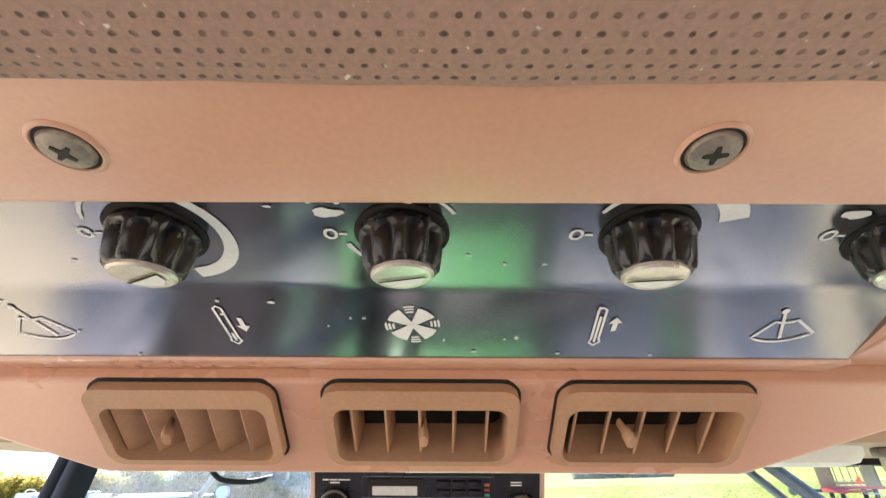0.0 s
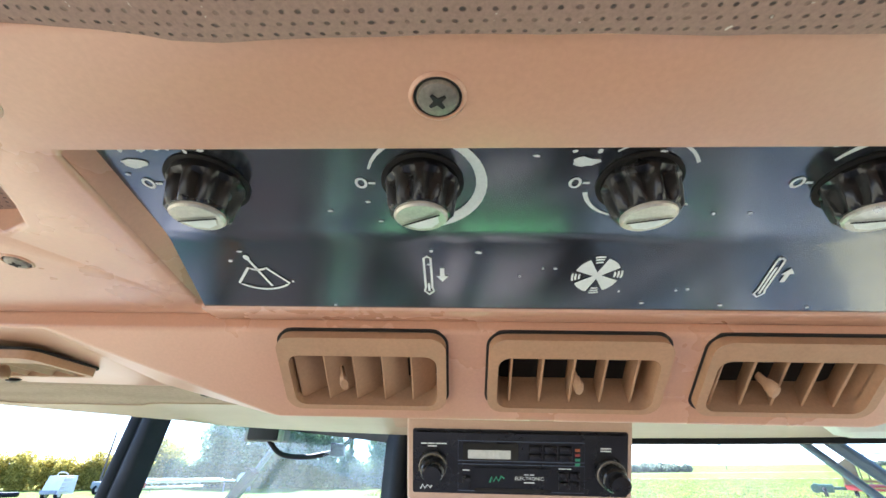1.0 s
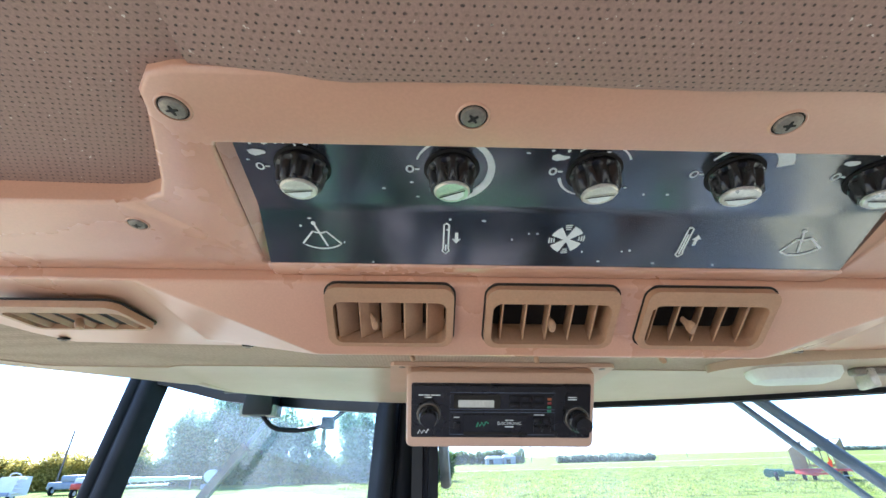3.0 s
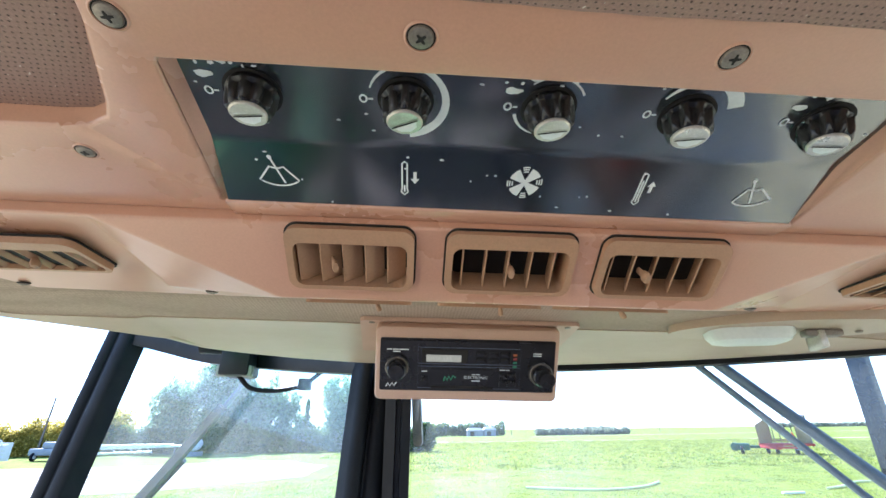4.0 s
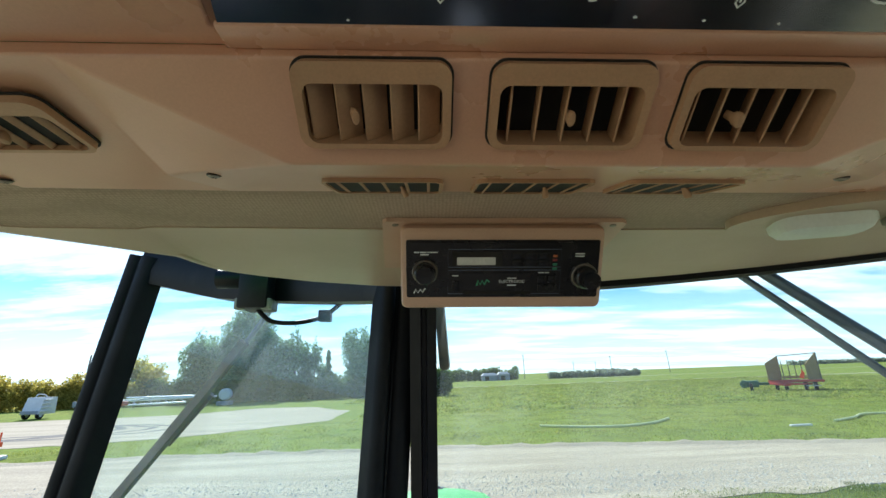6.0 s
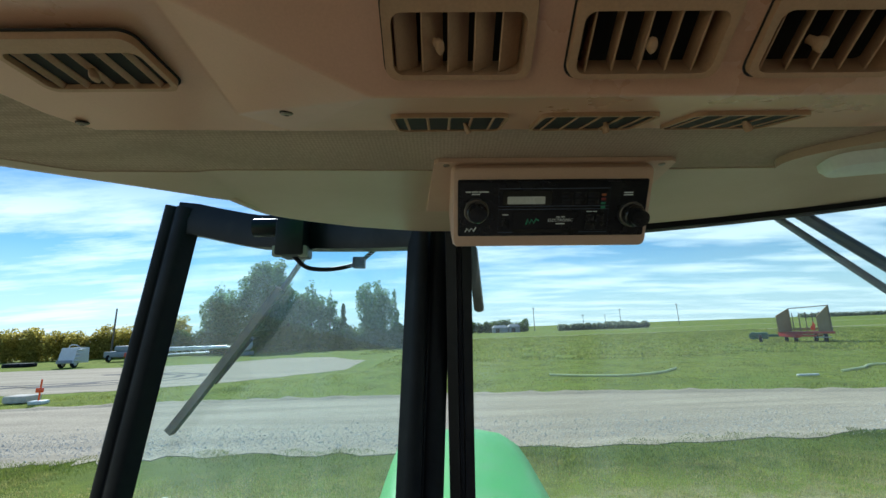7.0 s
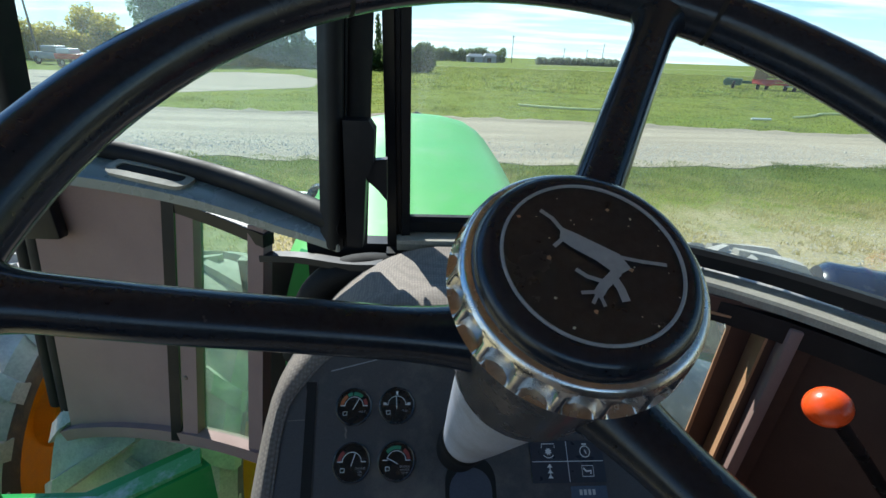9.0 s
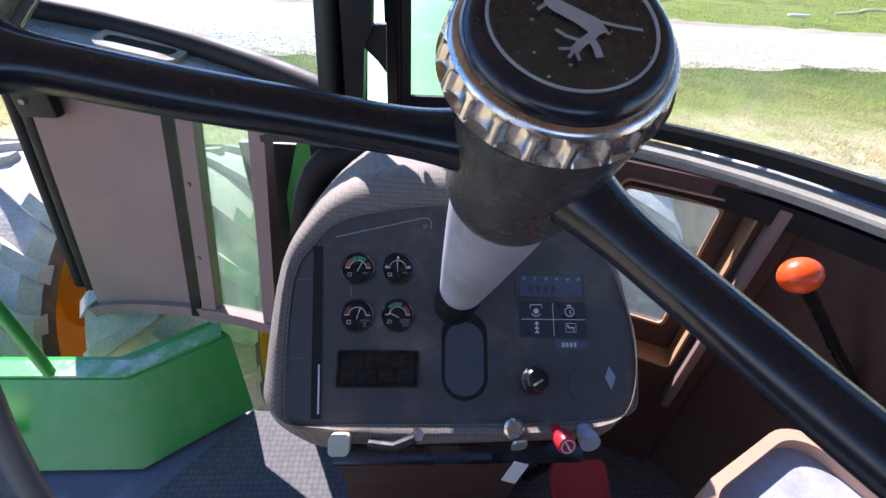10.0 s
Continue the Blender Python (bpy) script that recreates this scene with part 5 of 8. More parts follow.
for a, thick in ((66.3, 1.0), (181.6, 0.84), (304.5, 0.95)):
    # each spoke swells where it meets the hub and spreads in a fillet into the rim
    d = V(math.cos(radians(a)), math.sin(radians(a)), 0)
    s_ = V(-d.y, d.x, 0)
    path_s = smooth_path([d * r + V(0.004 * r / WR, 0, z) for r, z in ((0.02, -0.070), (0.045, -0.066), (0.075, -0.059), (0.11, -0.050), (0.157, -0.038), (0.196, -0.026), (0.219, -0.019))], 6)
    rings = []
    for k, p in enumerate(path_s):
        t = k / (len(path_s) - 1)
        wide = 0.0143 * thick * (1.06 - 0.22 * t + 0.75 * max(0.0, 1 - t / 0.34) ** 2) + 0.020 * max(0.0, (t - 0.80) / 0.20) ** 2.4
        deep = 0.0126 * thick * (1.06 - 0.16 * t + 0.70 * max(0.0, 1 - t / 0.34) ** 2)
        rings.append([WH @ (p + s_ * (wide * math.cos(2 * math.pi * q / 16)) + V(0, 0, deep * math.sin(2 * math.pi * q / 16))) for q in range(16)])
    part("spoke", loft(rings), M_WHEEL, wheel, smooth=60)
hub = part("hub", lathe([(0.0, -0.016), (0.0415, -0.016), (0.0406, -0.034), (0.0402, -0.046), (0.0405, -0.090), (0.0398, -0.106), (0.0375, -0.116), (0.0335, -0.121), (0.0, -0.122)], WH, 48), M_HUBBODY, wheel, smooth=50)
HB = WH @ Matrix.Translation((-0.0062, -0.0005, 0.002))
RINGP = [(0.034, -0.0046), (0.0396, -0.0048), (0.0408, -0.0054)] + [(lerp(0.0414, 0.0452, (k / 14) ** 0.6), lerp(-0.0060, -0.0180, k / 14)) for k in range(15)] + [(0.0454, -0.0186), (0.0448, -0.0204), (0.038, -0.0205)]


def flute(a, i):
    """Twenty U-shaped hollows, round at the top and stopped by a lower rim."""
    if not 4 <= i <= 17:
        return 1.0
    u = abs(((20 * a / (2 * math.pi)) % 1.0) - 0.5) * 2
    d = min(1.0, (i - 4) / 4.0)
    w = 0.76 * math.sqrt(max(0.0, 1 - (1 - d) ** 2))
    return 1 - 0.088 * math.sqrt(max(0.0, 1 - (u / w) ** 2)) if w > u else 1.0


part("lock_ring", lathe(RINGP, HB, 320, wob=flute), M_CHROME, hub, "scalloped worn chrome ring", smooth=50)
cap = part("hub_cap", lathe([(0.0, 0.0006), (0.0270, 0.0004), (0.0290, 0.0010), (0.0300, 0.0004), (0.0300, -0.004), (0.0, -0.005)], HB, 64), M_HUBCAP, hub, "black domed hub cap with a plain silver emblem")
part("bezel", lathe([(0.0296, -0.003), (0.0296, 0.0006), (0.0312, 0.0012), (0.0338, 0.0010), (0.0362, -0.0003), (0.0378, -0.0024), (0.0386, -0.0050), (0.0384, -0.0064), (0.0300, -0.0070)], HB, 72), M_WHEEL, hub, "rounded glossy black bezel")
part("emblem_ring", sweep([HB @ V(0.0295 * math.cos(math.pi * k / 40), 0.0295 * math.sin(math.pi * k / 40), 0.0013) for k in range(80)], circle(0.0006, 8), up=(0, -0.548, 0.836), closed=True), M_SILVERDIM, cap)
# plain silver shape on the cap
EM = HB @ pose(0, 0, 0.0010, 0, 0, -14) @ Matrix.Diagonal((1.06, 1.12, 1, 1))
b = fill2([(-0.0105, 0.0080), (-0.006, 0.0070), (0.008, 0.0030), (0.0115, -0.0010), (0.0075, -0.0045), (0.001, -0.0010), (-0.0065, 0.0015), (-0.0105, 0.0035)], EM)
line2([(-0.009, 0.006), (-0.0135, 0.0105), (-0.0175, 0.0125)], 0.0014, EM, b)
line2([(0.008, 0.0020), (0.015, 0.0022), (0.0225, 0.0030)], 0.0012, EM, b)
line2([(0.0075, -0.003), (0.0035, -0.0085), (0.0015, -0.0125)], 0.0030, EM, b)
line2([(-0.0095, 0.0040), (-0.0120, 0.0005)], 0.0013, EM, b)
line2([(0.0045, -0.0075), (-0.0015, -0.0070), (-0.0050, -0.0055)], 0.0013, EM, b)
line2([(0.0060, -0.0050), (0.0085, -0.0085), (0.0100, -0.0120)], 0.0026, EM, b)
for px_, py_ in ((-0.0030, -0.0125), (0.0005, -0.0150), (0.0040, -0.0150)):
    line2([(0.0020, -0.0110), (px_, py_)], 0.0011, EM, b)
part("emblem", b, M_SILVERDIM, cap)
# flecks of dust and chipped paint on the cap
fr_ = random.Random(8)
for k in range(22):
    r_, a_ = 0.0285 * math.sqrt(fr_.random()), fr_.uniform(0, 6.28)
    s_ = fr_.choice((0.0003, 0.0004, 0.0006, 0.0010))
    part("dust_fleck", fill2([(r_ * math.cos(a_) + s_ * fr_.uniform(0.6, 1.2) * math.cos(q), r_ * math.sin(a_) + s_ * fr_.uniform(0.5, 1.1) * math.sin(q)) for q in (0.2, 1.3, 2.4, 3.6, 4.9)], HB @ pose(0, 0, 0.0004)), M_IVORY if s_ < 0.0008 else M_TAN_DULL, cap)

# ---- instrument pod ----
DF = frame_at((0, 0.46, 1.655), (1, 0, 0), (0, 0.766, 0.643))
dash = thing("instrument_pod", "padded grey instrument pod with a dusty dark gauge panel", "instrument panel", (0, 0.5, 0.93))
PODO = [(-0.247, -0.11), (-0.238, 0.045), (-0.200, 0.125), (-0.150, 0.175), (-0.08, 0.200), (0.01, 0.206), (0.11, 0.195), (0.19, 0.145), (0.237, 0.045), (0.250, -0.09), (0.236, -0.150), (0.195, -0.188), (0.10, -0.196), (-0.10, -0.198), (-0.170, -0.196), (-0.222, -0.170), (-0.242, -0.14)]
PLATE = [(-0.212, -0.10), (-0.212, 0.015), (-0.190, 0.062), (-0.157, 0.096), (-0.10, 0.112), (-0.02, 0.124), (0.07, 0.120), (0.15, 0.100), (0.205, 0.060), (0.232, 0.0), (0.242, -0.057), (0.240, -0.12), (0.226, -0.152), (0.15, -0.163), (0.0, -0.164), (-0.14, -0.163), (-0.202, -0.161)]


def dense(pts, n=4):
    return [(p.x, p.y) for p in smooth_path([(x, y, 0) for x, y in pts], n, True)]


po, pi = dense(PODO), dense(PLATE)


def toward(a, b, t):
    return [(lerp(p[0], q[0], t), lerp(p[1], q[1], t)) for p, q in zip(a, b)]


# the padded hood runs back towards the windshield and falls off to its sides
rings = []
for q, bulge in ((1.0, 0.0), (0.5, 0.010)):
    rings.append([DF @ V(x, y, -0.05) + V(0.25 * q * x, 0.13 * q, (0.010 - 2.7 * x * x) * q + bulge) for x, y in po])
for f, z, grow in ((0.0, -0.050, 0.0), (0.05, -0.036, 0.0), (0.20, -0.022, 0.0), (0.42, -0.006, 0.0), (0.68, 0.000, 0.0), (0.88, -0.003, 0.0), (0.96, -0.0055, 0.0), (1.0, -0.008, 0.0)):
    rings.append([DF @ V(x * (1 + grow), y * (1 + grow), z) for x, y in toward(po, pi, f)])
bm_pod = loft(rings, caps=True)
# the pod sinks towards the windshield, not below its own floor
part("surround", bm_pod, M_PODVINYL, dash, "padded grey vinyl surround", smooth=60)
plate_ob = part("gauge_panel", prism(pi, -0.03, -0.006, DF), M_DASH, dash, "dusty dark grey gauge panel")
DZ = DF @ Matrix.Translation((0, 0, -0.006))
part("plate_edge", sweep([DZ @ V(x, y, 0.0008) for x, y in pi], circle(0.0014, 6), up=(0, -0.643, 0.766), closed=True), M_PODVINYL, plate_ob)
# loose narrow cover strip at the left; the shaded slit beside it is a flat black strip
part("slit", fill2([(-0.1900, 0.060), (-0.1775, 0.060), (-0.1650, -0.156), (-0.1775, -0.156)], DZ, h=0.0012), M_DARK, plate_ob)
part("cover_strip", fill2([(-0.211, -0.158), (-0.1770, -0.156), (-0.1885, 0.052), (-0.208, 0.015), (-0.211, -0.05)], DZ, h=0.0016), M_DASH, plate_ob)
for y in (0.015, -0.085):
    part("cover_mark", line2([(-0.207, y), (-0.187, y + 0.001)], 0.0007, DZ, h=0.0019), M_PODVINYL, plate_ob)
# light showing through the slit's lower end, painted as a white line
part("painted_slit_light", line2([(-0.1715, -0.092), (-0.1685, -0.150)], 0.0022, DZ, h=0.0016), M_WHITE, plate_ob)
# bevel highlight of the bulb cover's edge, painted as a silver line
b = line2([(-0.161, 0.0735), (-0.045, 0.1035), (-0.036, 0.1035), (-0.033, 0.098), (-0.033, 0.089)], 0.0014, DZ, h=0.0012)
part("cover_edge_highlight", b, M_SILVERDIM, plate_ob)
part("cover_screw", lathe([(0, 0.002), (0.003, 0.0018), (0.004, 0.0005), (0.004, 0), (0, 0)], DZ @ Matrix.Translation((-0.0405, 0.092, 0.001)), 14), M_SCREW, plate_ob)


def gauge(x, y, needle, arcs, name, marks):
    m = DZ @ Matrix.Translation((x, y, 0))
    g = part("gauge", lathe([(0.0, -0.002), (0.0196, -0.002), (0.0200, 0.0014), (0.0212, 0.0022), (0.0222, 0.0014), (0.0222, 0.0), (0.0, -0.004)], m, 40), M_BLACKPLAST, plate_ob, "round black gauge with white scale")
    part("dial", lathe([(0, 0.0002), (0.0198, 0.0002), (0.0198, 0.0008), (0, 0.0009)], m, 36), M_GAUGE, g)
    part("scale", line2(arc(0.0112, 172, 8, 20), 0.0008, m, h=0.0014), M_WHITE, g)
    for a0, a1, mt_ in arcs:
        part("scale_band", line2(arc(0.0148, a0, a1, 8), 0.0042, m, h=0.0013), mt_, g)
    part("scale_foot", line2([(-0.0165, 0.001), (-0.0105, 0.001)], 0.0011, m, h=0.0014), M_WHITE, g)
    part("scale_foot", line2([(0.0105, 0.001), (0.0165, 0.001)], 0.0011, m, h=0.0014), M_WHITE, g)
    part("needle", line2([(-0.002 * math.cos(radians(needle)), -0.002 - 0.002 * math.sin(radians(needle))), (0.0125 * math.cos(radians(needle)), -0.002 + 0.0135 * math.sin(radians(needle)))], 0.0009, m, h=0.0022), M_WHITE, g)
    for k, wd in enumerate(name):
        words(wd, 0.0034, T(m, 0.0100, -0.0060 - 0.0034 * k, 0.0009), M_SILVERDIM, g)
    if marks:
        part("symbol", line2([(-0.0125, -0.006), (-0.008, -0.006), (-0.008, -0.010), (-0.0125, -0.010)], 0.0008, m, closed=True, h=0.0014), M_WHITE, g)


gauge(-0.1295, 0.031, 60, ((178, 125, M_ORANGEPRINT), (122, 100, M_GREENPRINT), (95, 50, M_GREENPRINT), (35, 8, M_REDPRINT)), ("VOLT",), True)
gauge(-0.077, 0.032, 95, ((176, 166, M_WHITE), (95, 85, M_WHITE), (14, 4, M_WHITE)), ("FUEL",), True)
gauge(-0.1275, -0.031, 72, ((178, 130, M_REDPRINT), (95, 60, M_GAUGE)), ("ENGINE", "OIL", "PSI"), True)
gauge(-0.0755, -0.030, 155, ((140, 70, M_GREENPRINT), (55, 8, M_REDPRINT)), ("ENGINE", "WATER", "TEMP"), True)
part("white_mark", line2([(-0.1385, 0.008), (-0.1365, 0.003), (-0.1375, -0.001), (-0.1360, -0.005)], 0.0020, DZ, h=0.001), M_PODVINYL, plate_ob)
# warning lamps: two rows of dark windows
wl = part("warning_lamps_frame", ring_prism(rrect(0.102, 0.045, 0.002, 3, -0.0985, -0.097), rrect(0.096, 0.039, 0.001, 3, -0.0985, -0.097), -0.002, 0.0026, DZ, 0.0006), M_BLACKPLAST, plate_ob)
wl.name = "warning_lamp_frame"
part("lamp_well", prism(rrect(0.097, 0.040, 0.001, 3, -0.0985, -0.097), -0.004, 0.0002, DZ), M_DARK, wl)
for j, cells in enumerate(((-0.1455, -0.1150, -0.0835, -0.0515), (-0.1455, -0.1235, -0.0990, -0.0755, -0.0515))):
    for a, c in zip(cells, cells[1:]):
        y = -0.0865 - 0.0195 * j
        part("warning_window", prism(rrect(c - a - 0.0022, 0.0168, 0.0008, 2, (a + c) / 2, y), 0.0, 0.0012, DZ, 0.0003), M_GAUGE, wl)
# digital display and symbol grid
disp = part("display_frame", ring_prism(rrect(0.098, 0.040, 0.002, 3, 0.132, 0.018), rrect(0.090, 0.031, 0.001, 3, 0.132, 0.012), -0.001, 0.0018, DZ, 0.0005), M_DASH, plate_ob)
part("lcd", prism(rrect(0.089, 0.030, 0.001, 3, 0.132, 0.012), -0.001, 0.0008, DZ), M_LCD, disp, "dim blue-grey digital display")
for k, wd in enumerate(("0", "5", "10", "15", "20", "25")):
    words(wd, 0.0042, T(DZ, 0.094 + 0.0152 * k, 0.0215, 0.0008), M_WHITE, disp)
for k in range(4):
    bars(T(DZ, 0, 0, 0.0006), 0.100 + 0.0105 * k, 0.0030, (0.0055,), 0.0095, M_GRIDBLUE, disp)
gridp = part("symbol_field", prism(rrect(0.091, 0.046, 0.001, 3, 0.132, -0.033), 0.0, 0.0012, DZ), M_GRIDBLUE, plate_ob)
GZ = T(DZ, 0.132, -0.033, 0.0010)
part("grid_line", line2([(0, -0.022), (0, 0.022)], 0.0008, GZ), M_WHITE, gridp)
part("grid_line", line2([(-0.044, 0), (0.044, 0)], 0.0008, GZ), M_WHITE, gridp)
star = [(0.0045 * (1.0 if k % 2 else 0.62) * math.cos(math.pi * k / 8), 0.0045 * (1.0 if k % 2 else 0.62) * math.sin(math.pi * k / 8)) for k in range(16)]
part("turning_shaft_symbol", fill2([(x - 0.023, y + 0.011) for x, y in star], GZ), M_WHITE, gridp)
part("turning_shaft_symbol", line2([(-0.031, 0.015), (-0.031, 0.0195), (-0.015, 0.0195), (-0.015, 0.015)], 0.0010, GZ), M_WHITE, gridp)
part("turning_shaft_symbol", line2(arc(0.0075, 215, 325, 8, -0.023, 0.0115), 0.0010, GZ), M_WHITE, gridp)
part("engine_speed_symbol", line2([(x + 0.023, y + 0.0105) for x, y in circle(0.0062, 16)], 0.0010, GZ, closed=True), M_WHITE, gridp)
part("engine_speed_symbol", line2([(0.023, 0.0125), (0.0245, 0.008)], 0.0013, GZ), M_WHITE, gridp)
part("engine_speed_symbol", line2([(0.020, 0.0188), (0.026, 0.0188)], 0.0016, GZ), M_WHITE, gridp)
part("arrow_symbol", line2([(-0.023, -0.018), (-0.023, -0.004)], 0.0012, GZ), M_WHITE, gridp)
for y in (-0.0045, -0.0105, -0.016):
    part("arrow_symbol", fill2([(-0.0265, y - 0.002), (-0.0195, y - 0.002), (-0.023, y + 0.0022)], GZ), M_WHITE, gridp)
part("badge_symbol", line2([(0.0165, -0.005), (0.0305, -0.005), (0.0305, -0.0165), (0.0165, -0.0165)], 0.0008, GZ, closed=True), M_WHITE, gridp)
part("badge_symbol", line2([(0.0185, -0.0075), (0.0215, -0.011), (0.028, -0.0105), (0.0265, -0.014)], 0.0018, GZ), M_WHITE, gridp)
od = part("hour_meter", prism(rrect(0.044, 0.013, 0.001, 3, 0.154, -0.066), 0.0, 0.0012, DZ), M_LCD, plate_ob)
bars(T(DZ, 0, 0, 0.0008), 0.142, -0.069, (0.0035, 0.0035, 0.0035, 0.0035), 0.0058, M_LCDLIGHT, od, 0.0018)
# light switch knob
kn = part("light_switch", lathe([(0, 0), (0.0175, 0), (0.0175, 0.006), (0.0150, 0.008), (0.0145, 0.019), (0.0125, 0.021), (0, 0.021)], DZ @ Matrix.Translation((0.101, -0.112, 0)) @ pose(0, 0, 0, -8, 4, 0), 32, wob=lambda a, i: 1 + (0.03 * math.cos(12 * a) if 2 <= i <= 4 else 0)), M_BLACKPLAST, plate_ob)
part("switch_mark", line2([(-0.006, -0.004), (0.007, 0.003)], 0.0026, DZ @ Matrix.Translation((0.101, -0.112, 0.0212)) @ pose(0, 0, 0, -8, 4, 0)), M_SILVERDIM, kn)
part("bulb_cover_disc", lathe([(0, 0.0012), (0.022, 0.0012), (0.0225, 0.0006), (0.0225, 0), (0, 0)], DZ @ Matrix.Translation((0.170, -0.117, 0)), 32), M_DASH, plate_ob)
part("worn_patch", fill2([(0.204, -0.093), (0.212, -0.107), (0.205, -0.123), (0.197, -0.108)], DZ, h=0.0009), M_COLUMN, plate_ob)
# slot of the tilting column
part("column_slot", prism(rrect(0.060, 0.112, 0.029, 8, 0.012, -0.080), -0.001, 0.0006, DZ), M_DARK, plate_ob)
part("column_slot_cover", prism(rrect(0.050, 0.092, 0.024, 8, 0.012, -0.084), 0.0, 0.0010, DZ, 0.0004), M_COLUMNDARK, plate_ob)
# controls under the lower edge
part("ivory_switch", prism(rrect(0.024, 0.024, 0.006, 4, -0.139, -0.182), 0.004, 0.022, DZ, 0.002), M_IVORY, dash)
lev = part("tilt_lever", tube([DZ @ V(-0.105, -0.184, 0.004), DZ @ V(-0.075, -0.186, 0.012), DZ @ V(-0.050, -0.176, 0.016)], 0.006, 10), M_BLACKPLAST, dash)
part("lever_nut", lathe([(0, 0), (0.008, 0), (0.008, 0.010), (0, 0.010)], DZ @ Matrix.Translation((-0.047, -0.172, 0.008)), 6), M_CHROME, lev)
ign = part("ignition_switch", lathe([(0, 0), (0.013, 0), (0.013, 0.006), (0.010, 0.010), (0, 0.010)], DZ @ Matrix.Translation((0.072, -0.168, 0.004)), 24), M_CHROME, dash, "chrome ignition switch with a key in it")
key = part("key", prism(rrect(0.018, 0.026, 0.006, 4), -0.0015, 0.0015, DZ @ pose(0.074, -0.184, 0.024, 60, 0, 6), 0.0005), M_SILVER, ign)
part("key_tag", prism(rrect(0.018, 0.036, 0.001, 2), -0.0004, 0.0004, DZ @ pose(0.066, -0.212, 0.030, 40, 10, -16)), M_WHITE, ign, "creased white paper key tag")
rk = part("stop_knob", lathe([(0, 0), (0.006, 0), (0.007, 0.012), (0.0115, 0.020), (0.0125, 0.034), (0.011, 0.038), (0, 0.0385)], DZ @ Matrix.Translation((0.126, -0.168, 0.0)) @ pose(0, 0, 0, 24, 6, 0), 28), M_RED, dash, "red pull knob with a white ring mark")
RKM = DZ @ Matrix.Translation((0.126, -0.168, 0.0)) @ pose(0, 0, 0, 24, 6, 0) @ Matrix.Translation((0, 0, 0.0386))
part("ring_mark", line2(circle(0.0082, 20), 0.0016, RKM, closed=True), M_WHITE, rk)
part("ring_mark", line2([(-0.004, 0.006), (0.004, -0.006)], 0.0022, RKM), M_WHITE, rk)
part("pull_knob", lathe([(0, 0), (0.010, 0), (0.011, 0.012), (0.0125, 0.014), (0.0125, 0.024), (0, 0.025)], DZ @ Matrix.Translation((0.163, -0.170, 0.0)) @ pose(0, 0, 0, 38, 5, 0), 20), M_COLUMN, dash)
part("under_bar", box((-0.150, -0.212, -0.05), (0.165, -0.186, -0.012), 0.004, DF), M_BLACKPLAST, dash)
# pedestal below the pod
part("pedestal", loft([[V(x, y, z) for x, y in ((-0.165, y0), (0.145, y0), (0.17, 0.70), (-0.19, 0.70))] for z, y0 in ((0.93, 0.46), (1.30, 0.40), (1.53, 0.345))]), M_BROWNWALL, dash, "dark brown pedestal")
# steering column from the slot to the wheel
col = thing("steering_column", "scuffed grey tapered steering column cover", "steering column", (0.0, 0.43, 1.63))
part("cover", lathe([(0.0, -0.110), (0.0345, -0.110), (0.0350, -0.125), (0.0335, -0.17), (0.0300, -0.25), (0.0250, -0.345), (0.0238, -0.352), (0.0, -0.353)], WH, 48), M_COLUMN, col, smooth=60)
part("boot", lathe([(0.0, -0.350), (0.0240, -0.350), (0.0262, -0.358), (0.0255, -0.370), (0.0268, -0.385), (0.0262, -0.430), (0, -0.43)], WH, 32), M_RUBBER, col)

# red pedal pad beside the pedestal
pedal = thing("foot_pedal", "worn red foot pedal beside the pedestal", "pedal", (0.24, 0.43, 0.93))
part("pad", prism(rrect(0.105, 0.075, 0.014, 5), -0.008, 0.008, frame_at((0.262, 0.405, 1.235), (1, 0.05, 0), (0, 0.85, 0.52)), 0.003), M_PEDALRED, pedal)
part("pedal_arm", tube([V(0.262, 0.41, 1.228), V(0.255, 0.50, 1.12), V(0.25, 0.56, 0.935)], 0.012, 8), M_BLACKPLAST, pedal)

# ---- hand throttle lever and tray beside the seat ----
lever = thing("hand_lever", "black hand lever with an orange-red ball knob", "lever", (0.70, 0.40, 1.30))
lp = [V(0.440, 0.441, 1.712), V(0.515, 0.455, 1.645), V(0.60, 0.455, 1.56), V(0.68, 0.43, 1.46), V(0.71, 0.40, 1.30)]
part("stem", tube(smooth_path(lp, 5), 0.0085, 12), M_BLACKPLAST, lever)
part("ball", lathe([(0.0, 0.024)] + [(0.0235 * math.sin(radians(a)), 0.0225 * math.cos(radians(a))) for a in range(15, 166, 15)] + [(0, -0.0225)], frame_at(lp[0], (0, 1, 0), (0.7, 0, 0.7)) @ Matrix.Diagonal((1, 1.08, 1.0, 1)), 28), M_ORANGE, lever, "orange-red ball knob", smooth=60)
tray = thing("side_tray", "tan plastic tray with a grey liner beside the seat", "tray", (0.43, 0.24, 0.93))
TR = frame_at((0.428, 0.238, 1.500), (0.88, 0.42, 0.1), (-0.42, 0.88, 0.0))
part("rim", ring_prism(rrect(0.228, 0.178, 0.053, 8), rrect(0.200, 0.150, 0.045, 8), -0.12, 0.0, TR, 0.005), M_TRAYTAN, tray)
part("liner", prism(rrect(0.203, 0.153, 0.045, 8), -0.105, -0.022, TR), M_COLUMN, tray)
part("stand", box((0.37, 0.17, 0.93), (0.49, 0.30, 1.42), 0.01), M_BROWNWALL, tray)


# ---- fittings outside the cab ----
wipe = thing("windshield_wiper", "two-rod wiper arm hanging outside the windshield", "wiper", (0.36, 0.58, 2.5))
